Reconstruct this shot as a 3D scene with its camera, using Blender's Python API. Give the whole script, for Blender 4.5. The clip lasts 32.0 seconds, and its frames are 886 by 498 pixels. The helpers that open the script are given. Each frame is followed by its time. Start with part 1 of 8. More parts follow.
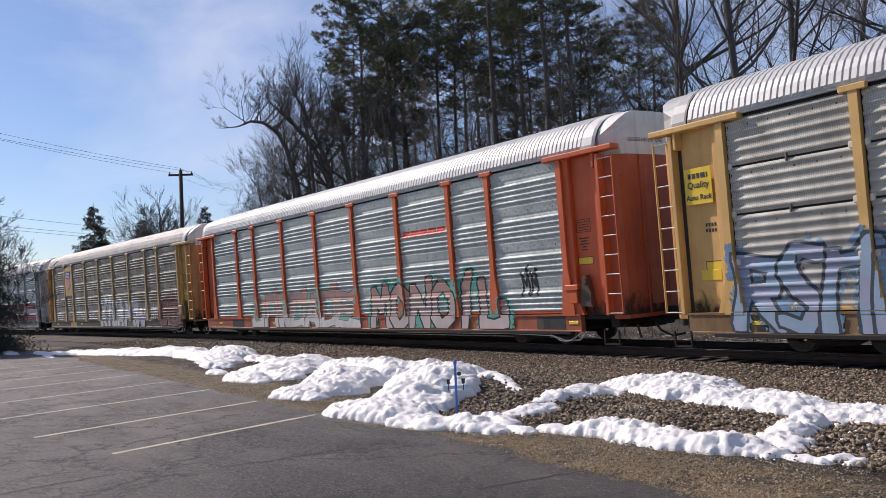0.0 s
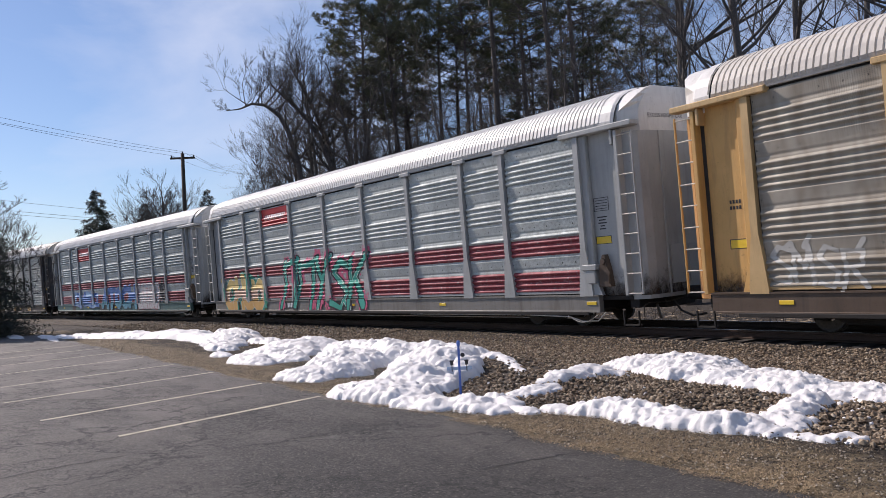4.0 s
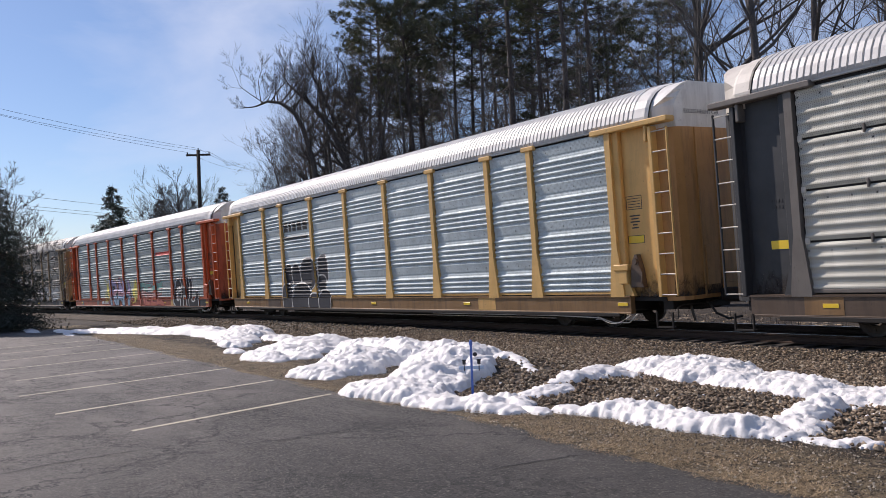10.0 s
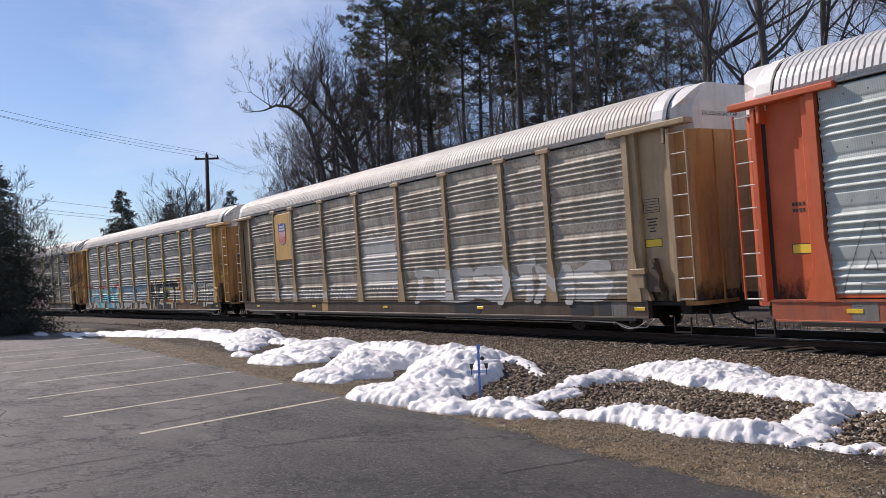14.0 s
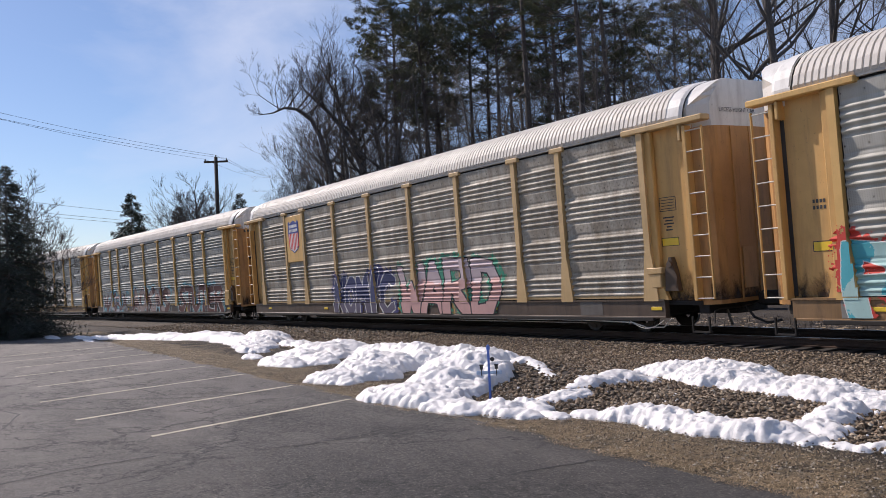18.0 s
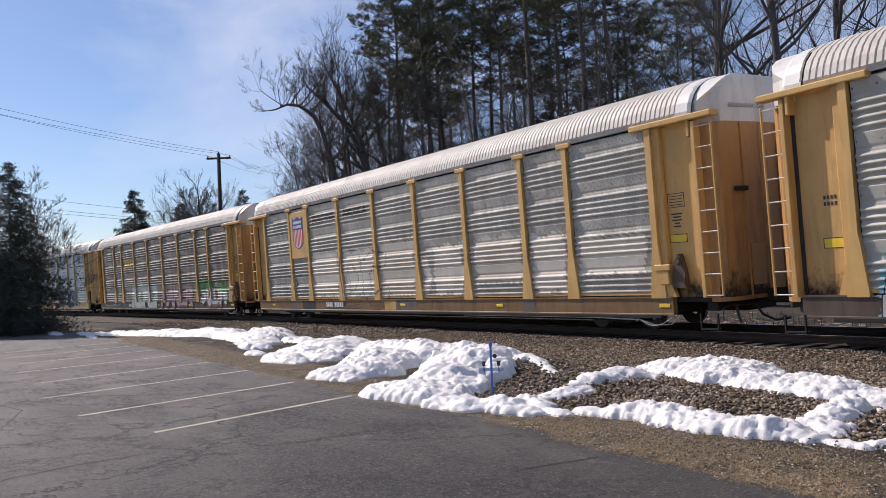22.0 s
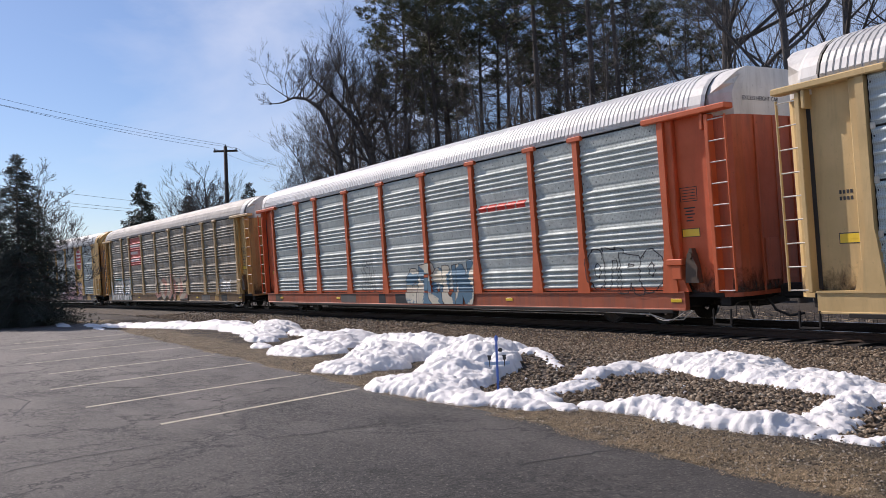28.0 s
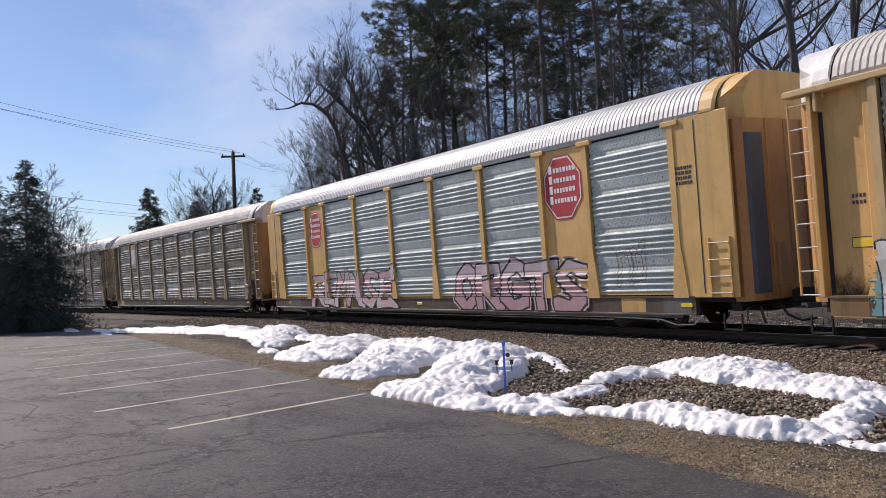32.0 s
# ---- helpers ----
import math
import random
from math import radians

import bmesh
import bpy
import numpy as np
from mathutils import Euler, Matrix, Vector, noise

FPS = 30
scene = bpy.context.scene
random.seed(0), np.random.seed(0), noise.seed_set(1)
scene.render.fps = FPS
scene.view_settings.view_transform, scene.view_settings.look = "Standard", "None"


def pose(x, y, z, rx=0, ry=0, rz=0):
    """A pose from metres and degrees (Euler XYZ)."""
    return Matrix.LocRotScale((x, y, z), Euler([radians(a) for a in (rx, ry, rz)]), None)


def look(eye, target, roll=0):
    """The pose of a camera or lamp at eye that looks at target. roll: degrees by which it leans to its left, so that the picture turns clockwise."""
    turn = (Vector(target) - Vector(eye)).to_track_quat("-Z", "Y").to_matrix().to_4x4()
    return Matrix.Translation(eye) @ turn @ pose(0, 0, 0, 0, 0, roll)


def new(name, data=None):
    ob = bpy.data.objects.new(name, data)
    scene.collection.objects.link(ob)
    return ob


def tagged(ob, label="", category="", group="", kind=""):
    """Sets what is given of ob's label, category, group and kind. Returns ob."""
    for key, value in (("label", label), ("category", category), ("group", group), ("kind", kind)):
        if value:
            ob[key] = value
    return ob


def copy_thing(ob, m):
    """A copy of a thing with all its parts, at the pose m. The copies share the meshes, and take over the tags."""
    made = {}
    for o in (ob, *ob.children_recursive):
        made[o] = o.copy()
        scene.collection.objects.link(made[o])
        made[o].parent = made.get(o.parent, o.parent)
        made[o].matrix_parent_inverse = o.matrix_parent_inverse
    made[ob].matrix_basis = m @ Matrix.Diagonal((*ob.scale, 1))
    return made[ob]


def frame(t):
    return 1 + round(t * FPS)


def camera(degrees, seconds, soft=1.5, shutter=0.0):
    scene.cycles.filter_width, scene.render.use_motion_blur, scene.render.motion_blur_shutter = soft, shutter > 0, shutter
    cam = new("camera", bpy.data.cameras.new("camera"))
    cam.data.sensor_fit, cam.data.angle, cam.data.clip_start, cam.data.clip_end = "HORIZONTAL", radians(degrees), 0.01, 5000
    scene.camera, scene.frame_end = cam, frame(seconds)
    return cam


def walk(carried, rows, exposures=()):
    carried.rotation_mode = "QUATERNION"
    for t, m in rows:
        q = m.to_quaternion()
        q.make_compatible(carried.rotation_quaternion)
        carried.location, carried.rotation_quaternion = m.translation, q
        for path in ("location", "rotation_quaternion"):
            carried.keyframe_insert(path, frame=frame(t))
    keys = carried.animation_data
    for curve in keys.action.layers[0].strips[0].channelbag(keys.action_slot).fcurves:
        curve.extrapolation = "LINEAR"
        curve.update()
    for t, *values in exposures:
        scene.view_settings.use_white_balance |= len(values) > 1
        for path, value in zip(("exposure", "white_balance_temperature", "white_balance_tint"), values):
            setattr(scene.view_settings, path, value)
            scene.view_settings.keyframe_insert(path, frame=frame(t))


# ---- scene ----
# Camera: hand-held at one spot, turning a little. Rows: seconds and the three angles in degrees.
EYE = (0.0, 0.0, 1.65)
cam = camera(55.19, 32.0, soft=0.6, shutter=0.0)
TURNS = [
    (0, 93.094, 2.670, 57.321), (0.5, 93.018, 2.916, 57.129), (1, 92.937, 2.843, 57.142), (1.5, 92.818, 2.950, 57.053),
    (2, 92.531, 3.023, 57.040), (2.5, 92.221, 2.885, 57.157), (3, 91.992, 2.959, 57.230), (3.5, 91.857, 3.030, 57.400),
    (5.5, 92.007, 2.996, 57.707), (6, 92.221, 2.890, 57.730), (6.5, 92.304, 2.828, 57.727), (7, 92.334, 2.891, 57.680),
    (7.5, 92.307, 2.827, 57.836), (8, 92.258, 2.629, 58.016), (8.5, 92.214, 2.497, 58.169), (9, 92.140, 2.407, 58.237),
    (9.5, 91.984, 2.456, 58.334), (10, 91.844, 2.390, 58.412), (10.5, 91.943, 2.320, 58.443), (11, 91.961, 2.382, 58.485),
    (11.5, 91.909, 2.204, 58.603), (12, 91.906, 2.046, 58.677), (12.5, 91.964, 2.123, 58.688), (13, 92.006, 2.270, 58.668),
    (13.5, 92.074, 2.328, 58.778), (14, 92.133, 2.249, 58.923), (14.5, 92.182, 2.263, 59.070), (16.5, 92.427, 2.586, 59.275),
    (17, 92.379, 2.584, 59.409), (17.5, 92.261, 2.636, 59.507), (18, 92.227, 2.668, 59.553), (18.5, 92.147, 2.742, 59.566),
    (19, 91.903, 2.811, 59.532), (19.5, 91.714, 2.826, 59.511), (20, 91.741, 2.784, 59.558), (20.5, 91.854, 2.737, 59.664),
    (21, 91.941, 2.724, 59.752), (21.5, 91.961, 2.731, 59.761), (22, 92.017, 2.590, 59.721), (22.5, 92.056, 2.652, 59.664),
    (23, 92.003, 2.697, 59.636), (23.5, 91.998, 2.668, 59.680), (24, 91.939, 2.651, 59.755), (24.5, 91.877, 2.579, 59.837),
    (25, 91.887, 2.505, 59.913), (25.5, 91.831, 2.498, 59.924), (27.5, 91.538, 2.320, 60.096), (28, 91.612, 2.311, 60.130),
    (28.5, 91.756, 2.365, 60.080), (29, 91.782, 2.539, 60.007), (29.5, 91.831, 2.523, 60.040), (30, 91.880, 2.478, 60.137),
    (30.5, 91.973, 2.358, 60.281), (31, 92.007, 2.296, 60.358), (31.5, 91.999, 2.258, 60.500), (32, 91.961, 2.354, 60.613),
]
walk(cam, [(t, pose(*EYE, rx, ry, rz)) for t, rx, ry, rz in TURNS], [(0.0, 0.0, 6420.0, 19.0), (32.0, 0.0, 6420.0, 19.0)])

# World and sun: a clear late-winter sky with thin high cloud, the sun high over the lot's far end.
SUN = Vector((-0.73, -0.235, 0.63)).normalized()
world = bpy.data.worlds.new("sky")
scene.world = world
world.use_nodes = True
wt = world.node_tree
wt.nodes.clear()
w_out = wt.nodes.new("ShaderNodeOutputWorld")
w_bg = wt.nodes.new("ShaderNodeBackground")
w_sky = wt.nodes.new("ShaderNodeTexSky")
w_sky.sky_type = "NISHITA"
w_sky.sun_disc = False
w_sky.sun_elevation = math.asin(SUN.z)
w_sky.sun_rotation = math.atan2(SUN.x, SUN.y)
w_sky.air_density, w_sky.dust_density, w_sky.ozone_density = 1.0, 0.3, 5.0
w_co = wt.nodes.new("ShaderNodeTexCoord")
w_map = wt.nodes.new("ShaderNodeMapping")
w_map.inputs["Rotation"].default_value = (0.45, -0.25, 0.9)
w_map.inputs["Scale"].default_value = (1.0, 1.5, 3.2)
w_noise = wt.nodes.new("ShaderNodeTexNoise")
w_noise.inputs["Scale"].default_value = 1.7
w_noise.inputs["Detail"].default_value = 7
w_noise.inputs["Roughness"].default_value = 0.55
w_noise.inputs["Distortion"].default_value = 0.5
w_ramp = wt.nodes.new("ShaderNodeMapRange")
w_ramp.inputs["From Min"].default_value = 0.46
w_ramp.inputs["From Max"].default_value = 0.82
w_ramp.inputs["To Max"].default_value = 0.72
w_mix = wt.nodes.new("ShaderNodeMix")
w_mix.data_type = "RGBA"
w_mix.inputs[7].default_value = (8.0, 8.6, 9.6, 1)
wl = wt.links.new
wl(w_co.outputs["Generated"], w_map.inputs["Vector"])
wl(w_map.outputs["Vector"], w_noise.inputs["Vector"])
wl(w_noise.outputs["Fac"], w_ramp.inputs["Value"])
wl(w_ramp.outputs["Result"], w_mix.inputs[0])
wl(w_sky.outputs["Color"], w_mix.inputs[6])
wl(w_mix.outputs[2], w_bg.inputs["Color"])
wl(w_bg.outputs["Background"], w_out.inputs["Surface"])
w_bg.inputs["Strength"].default_value = 0.10
sun = new("sun", bpy.data.lights.new("sun", "SUN"))
sun.data.energy, sun.data.angle, sun.data.color = 4.9, radians(0.55), (1.0, 0.92, 0.81)
sun.matrix_world = look(SUN * 100, (0, 0, 0))


# ---- materials ----
def shader(name, rough=0.7, metal=0.0):
    m = bpy.data.materials.new(name)
    m.use_nodes = True
    nt = m.node_tree
    p = nt.nodes["Principled BSDF"]
    p.inputs["Roughness"].default_value = rough
    p.inputs["Metallic"].default_value = metal
    return m, nt, p


def node(nt, kind, ins=None, operation=None, data_type=None, blend_type=None, feature=None):
    n = nt.nodes.new(kind)
    if operation:
        n.operation = operation
    if data_type:
        n.data_type = data_type
    if blend_type:
        n.blend_type = blend_type
    if feature:
        n.feature = feature
    for k, v in (ins or {}).items():
        if isinstance(v, bpy.types.NodeSocket):
            nt.links.new(v, n.inputs[k])
        else:
            n.inputs[k].default_value = v
    return n


def mixed(nt, fac, a, b, blend="MIX"):
    n = node(nt, "ShaderNodeMix", data_type="RGBA", blend_type=blend)
    for i, v in ((0, fac), (6, a), (7, b)):
        if isinstance(v, bpy.types.NodeSocket):
            nt.links.new(v, n.inputs[i])
        else:
            n.inputs[i].default_value = v if i == 0 else (*v, 1)
    return n.outputs[2]


def ramp(nt, value, lo, hi, a=0.0, b=1.0):
    return node(nt, "ShaderNodeMapRange", {"Value": value, "From Min": lo, "From Max": hi, "To Min": a, "To Max": b}).outputs[0]


def place(nt, scale=(1, 1, 1), varied=False):
    co = node(nt, "ShaderNodeTexCoord").outputs["Object"]
    if varied:
        rnd = node(nt, "ShaderNodeObjectInfo").outputs["Random"]
        off = node(nt, "ShaderNodeMath", {0: rnd, 1: 37.0}, operation="MULTIPLY").outputs[0]
        co = node(nt, "ShaderNodeVectorMath", {0: co, 1: off}, operation="ADD").outputs[0]
    return node(nt, "ShaderNodeMapping", {"Vector": co, "Scale": scale}).outputs[0]


def noise_tex(nt, vec, scale, detail=4, rough=0.55, dist=0.0):
    return node(nt, "ShaderNodeTexNoise", {"Vector": vec, "Scale": scale, "Detail": detail, "Roughness": rough, "Distortion": dist}).outputs["Fac"]


def bumped(nt, p, height, strength=0.3, distance=0.01):
    b = node(nt, "ShaderNodeBump", {"Height": height, "Strength": strength, "Distance": distance})
    nt.links.new(b.outputs[0], p.inputs["Normal"])


def grainy(name, a, b, dirt=None, rough=0.7, metal=0.0, fine=30.0, coarse=1.2, bump=0.3, depth=0.01, amount=0.6, varied=False, stretch=(1, 1, 1)):
    """Two colours in a fine grain, a third in large stains, and a fine relief."""
    m, nt, p = shader(name, rough, metal)
    v = place(nt, stretch, varied)
    g = noise_tex(nt, v, fine, 5, 0.65)
    col = mixed(nt, ramp(nt, g, 0.3, 0.7), a, b)
    if dirt:
        s = noise_tex(nt, v, coarse, 4, 0.6, 0.4)
        col = mixed(nt, ramp(nt, s, 0.45, 0.72, 0, amount), col, dirt)
    nt.links.new(col, p.inputs["Base Color"])
    bumped(nt, p, g, bump, depth)
    return m


def painted(name, rgb, grime=(0.10, 0.075, 0.05), amount=0.45, rough=0.55, varied=True, metal=0.0, streak=True):
    """Weathered railway paint: faded patches, grime running down, rust specks."""
    m, nt, p = shader(name, rough, metal)
    v = place(nt, (1, 1, 1), varied)
    fade = noise_tex(nt, v, 1.1, 4, 0.6)
    light = tuple(min(1, c * 1.18 + 0.02) for c in rgb)
    col = mixed(nt, ramp(nt, fade, 0.35, 0.7), rgb, light)
    if streak:
        run = noise_tex(nt, place(nt, (2.2, 2.2, 0.3), varied), 1.8, 6, 0.65, 0.4)
        col = mixed(nt, ramp(nt, run, 0.48, 0.85, 0, amount), col, grime)
    speck = noise_tex(nt, v, 14.0, 5, 0.7)
    col = mixed(nt, ramp(nt, speck, 0.62, 0.75, 0, amount), col, tuple(0.6 * g for g in grime))
    nt.links.new(col, p.inputs["Base Color"])
    bumped(nt, p, speck, 0.12, 0.004)
    return m


def steel_panel(name, base, dirt, amount, rough=0.45, metal=0.55, band=None):
    """Galvanised, perforated side panels: punched rows of holes, spangle, and dirt in runs."""
    m, nt, p = shader(name, rough, metal)
    v = place(nt, (1, 1, 1), True)
    sp = noise_tex(nt, v, 9.0, 4, 0.7)
    col = mixed(nt, ramp(nt, sp, 0.3, 0.7), base, tuple(c * 0.82 for c in base))
    run = noise_tex(nt, place(nt, (1.6, 1.6, 0.5), True), 1.6, 6, 0.65, 0.3)
    col = mixed(nt, ramp(nt, run, 0.36, 0.68, 0, amount), col, dirt)
    own = ramp(nt, node(nt, "ShaderNodeObjectInfo").outputs["Random"], 0.0, 1.0, 0.0, 0.30)
    col = mixed(nt, own, col, tuple(0.6 * c + 0.4 * d for c, d in zip(dirt, base)))
    fine = noise_tex(nt, place(nt, (16, 16, 0.8), True), 2.0, 3, 0.6)
    col = mixed(nt, ramp(nt, fine, 0.55, 0.75, 0, amount * 0.6), col, tuple(c * 0.55 for c in dirt))
    if band:
        z = node(nt, "ShaderNodeSeparateXYZ", {0: node(nt, "ShaderNodeTexCoord").outputs["Object"]}).outputs[2]
        for lo, hi, rgb in band:
            inside = node(nt, "ShaderNodeMath", {0: node(nt, "ShaderNodeMath", {0: z, 1: lo}, operation="GREATER_THAN").outputs[0],
                                                 1: node(nt, "ShaderNodeMath", {0: z, 1: hi}, operation="LESS_THAN").outputs[0]}, operation="MULTIPLY").outputs[0]
            worn = node(nt, "ShaderNodeMath", {0: inside, 1: ramp(nt, sp, 0.25, 0.45, 0.45, 0.95)}, operation="MULTIPLY").outputs[0]
            col = mixed(nt, worn, col, rgb)
    # bolts along the broad bands
    bx = node(nt, "ShaderNodeSeparateXYZ", {0: node(nt, "ShaderNodeTexCoord").outputs["Object"]}).outputs
    near = []
    for axis, off, pitch, wide in ((0, 0.1, 0.47, 0.030), (2, 0.753, 0.96, 0.018)):
        u = node(nt, "ShaderNodeMath", {0: node(nt, "ShaderNodeMath", {0: bx[axis], 1: off}, operation="ADD").outputs[0], 1: pitch}, operation="DIVIDE").outputs[0]
        u = node(nt, "ShaderNodeMath", {0: u}, operation="FRACT").outputs[0]
        u = node(nt, "ShaderNodeMath", {0: node(nt, "ShaderNodeMath", {0: u, 1: 0.5}, operation="SUBTRACT").outputs[0]}, operation="ABSOLUTE").outputs[0]
        near.append(node(nt, "ShaderNodeMath", {0: u, 1: wide}, operation="LESS_THAN").outputs[0])
    col = mixed(nt, node(nt, "ShaderNodeMath", {0: near[0], 1: near[1]}, operation="MULTIPLY").outputs[0], col, (0.02, 0.02, 0.02))
    # punched holes
    co = node(nt, "ShaderNodeSeparateXYZ", {0: node(nt, "ShaderNodeTexCoord").outputs["Object"]}).outputs
    grid = []
    for axis, pitch in ((0, 0.045), (2, 0.03)):
        w = node(nt, "ShaderNodeMath", {0: node(nt, "ShaderNodeMath", {0: co[axis], 1: pitch}, operation="DIVIDE").outputs[0]}, operation="FRACT").outputs[0]
        d = node(nt, "ShaderNodeMath", {0: node(nt, "ShaderNodeMath", {0: w, 1: 0.5}, operation="SUBTRACT").outputs[0]}, operation="ABSOLUTE").outputs[0]
        grid.append(node(nt, "ShaderNodeMath", {0: d, 1: 0.20}, operation="LESS_THAN").outputs[0])
    hole = node(nt, "ShaderNodeMath", {0: grid[0], 1: grid[1]}, operation="MULTIPLY").outputs[0]
    col = mixed(nt, node(nt, "ShaderNodeMath", {0: hole, 1: 0.55}, operation="MULTIPLY").outputs[0], col, (0.03, 0.03, 0.03))
    nt.links.new(col, p.inputs["Base Color"])
    nt.links.new(ramp(nt, run, 0.35, 0.7, rough, rough + 0.25), p.inputs["Roughness"])
    bumped(nt, p, sp, 0.1, 0.004)
    return m


M = {}
M["orange"] = painted("orange_paint", (0.56, 0.105, 0.025), (0.14, 0.06, 0.03), 0.35)
M["yellow"] = painted("yellow_paint", (0.64, 0.39, 0.125), (0.20, 0.12, 0.06), 0.42)
M["yellow_sill"] = painted("grimy_yellow_paint", (0.215, 0.12, 0.045), (0.065, 0.043, 0.030), 0.85)
M["orange_sill"] = painted("grimy_orange_paint", (0.38, 0.095, 0.04), (0.13, 0.085, 0.07), 0.85)
M["grey_sill"] = painted("grimy_grey_paint", (0.20, 0.19, 0.17), (0.10, 0.07, 0.05), 0.85)
M["teal_sill"] = painted("worn_teal_paint", (0.085, 0.165, 0.150), (0.09, 0.07, 0.055), 0.85)
M["ochre"] = painted("dirty_ochre_paint", (0.58, 0.345, 0.11), (0.15, 0.09, 0.05), 0.5)
M["grey"] = painted("grey_paint", (0.36, 0.37, 0.36), (0.12, 0.11, 0.10), 0.4)
M["brown_grey"] = painted("brown_grey_paint", (0.13, 0.115, 0.10), (0.05, 0.04, 0.035), 0.5)
M["black_paint"] = painted("black_paint", (0.025, 0.027, 0.03), (0.06, 0.05, 0.04), 0.4)
M["cream"] = painted("cream_paint", (0.57, 0.40, 0.175), (0.16, 0.10, 0.05), 0.35)
M["white"] = painted("white_paint", (0.64, 0.63, 0.60), (0.22, 0.19, 0.155), 0.5)
M["tan"] = painted("tan_paint", (0.38, 0.275, 0.155), (0.12, 0.085, 0.06), 0.6)
M["pale_ochre"] = painted("faded_ochre_paint", (0.54, 0.365, 0.165), (0.15, 0.10, 0.065), 0.5)
# end door paints: rust and dirt, plus the ends' shade put into the colour
M["shaded_rust_ochre"] = painted("shaded_rust_ochre_paint", (0.44, 0.225, 0.070), (0.10, 0.055, 0.030), 0.8)
M["shaded_dirty_orange"] = painted("shaded_dirty_orange_paint", (0.42, 0.085, 0.028), (0.10, 0.045, 0.028), 0.7)
M["brown_sill"] = painted("rust_brown_sill", (0.085, 0.055, 0.035), (0.028, 0.021, 0.018), 0.8)
M["red"] = painted("red_paint", (0.46, 0.03, 0.035), (0.2, 0.05, 0.04), 0.25)
M["signal_red"] = painted("bright_red_paint", (0.65, 0.05, 0.03), (0.2, 0.05, 0.04), 0.2)
M["faded_red"] = painted("faded_red_paint", (0.52, 0.085, 0.065), (0.2, 0.06, 0.05), 0.3)
M["blue"] = painted("blue_paint", (0.035, 0.06, 0.26), (0.05, 0.05, 0.1), 0.2)
M["ink"] = painted("black_lettering", (0.02, 0.02, 0.022), (0.05, 0.05, 0.05), 0.2)
M["letter_white"] = painted("white_lettering", (0.75, 0.74, 0.72), (0.4, 0.38, 0.34), 0.25)
M["reflector"] = painted("yellow_reflector", (0.80, 0.55, 0.03), (0.3, 0.2, 0.05), 0.2, rough=0.35)
M["silver"] = steel_panel("clean_steel_panel", (0.58, 0.645, 0.615), (0.31, 0.335, 0.315), 0.42, 0.58, 0.15)
M["silver_blue"] = steel_panel("bluish_steel_panel", (0.59, 0.68, 0.70), (0.36, 0.41, 0.42), 0.36, 0.58, 0.15)
M["dirty"] = steel_panel("grimy_steel_panel", (0.54, 0.50, 0.42), (0.20, 0.16, 0.11), 0.8, 0.6, 0.1)
M["dull"] = steel_panel("dull_steel_panel", (0.59, 0.58, 0.52), (0.30, 0.275, 0.22), 0.65, 0.64, 0.08)
M["sooty"] = steel_panel("sooty_steel_panel", (0.68, 0.675, 0.60), (0.36, 0.34, 0.275), 0.6, 0.64, 0.06)
RED_BAND = (0.27, 0.035, 0.05)
M["banded"] = steel_panel("red_striped_steel_panel", (0.56, 0.615, 0.60), (0.32, 0.335, 0.315), 0.5, 0.58, 0.15, band=[(1.86, 2.29, RED_BAND), (0.90, 1.45, RED_BAND)])
M["roof"] = painted("galvanised_roof", (0.50, 0.50, 0.49), (0.22, 0.20, 0.18), 0.35, rough=0.5, metal=0.12)
M["cream_roof"] = painted("faded_cream_roof", (0.55, 0.515, 0.46), (0.24, 0.20, 0.165), 0.4, rough=0.6)
M["white_roof"] = painted("pale_grey_roof", (0.62, 0.62, 0.61), (0.3, 0.28, 0.26), 0.3, rough=0.5)
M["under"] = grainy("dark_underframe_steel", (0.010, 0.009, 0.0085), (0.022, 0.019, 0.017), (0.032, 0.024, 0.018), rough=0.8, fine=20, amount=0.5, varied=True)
M["wheel_steel"] = grainy("wheel_steel", (0.05, 0.045, 0.04), (0.10, 0.085, 0.07), (0.03, 0.02, 0.015), rough=0.5, metal=0.6, fine=25)
M["tread"] = grainy("bright_wheel_tread", (0.40, 0.39, 0.38), (0.5, 0.49, 0.48), rough=0.3, metal=0.9)
M["rung"] = painted("pale_ladder_rung", (0.62, 0.58, 0.50), (0.2, 0.12, 0.06), 0.3)
M["hose"] = grainy("black_rubber_hose", (0.02, 0.02, 0.02), (0.035, 0.035, 0.035), rough=0.8)
M["rail"] = grainy("rusty_rail", (0.045, 0.027, 0.018), (0.08, 0.046, 0.03), (0.03, 0.02, 0.015), rough=0.7, metal=0.3)
M["rail_head"] = grainy("worn_rail_head", (0.45, 0.44, 0.42), (0.55, 0.54, 0.52), rough=0.3, metal=0.9)
M["tie"] = grainy("creosoted_tie", (0.018, 0.014, 0.011), (0.045, 0.036, 0.029), (0.065, 0.055, 0.046), rough=0.9, fine=18, stretch=(6, 1, 6), varied=True)
M["pole_wood"] = grainy("weathered_pole_wood", (0.05, 0.038, 0.03), (0.09, 0.07, 0.055), rough=0.9, stretch=(4, 4, 0.5))
M["wire"] = grainy("dark_wire", (0.03, 0.03, 0.03), (0.05, 0.05, 0.05), rough=0.6)
M["bark"] = grainy("grey_brown_bark", (0.080, 0.073, 0.070), (0.190, 0.172, 0.160), (0.055, 0.050, 0.047), rough=0.95, fine=14, coarse=0.8, bump=0.8, depth=0.02, stretch=(3, 3, 0.8))
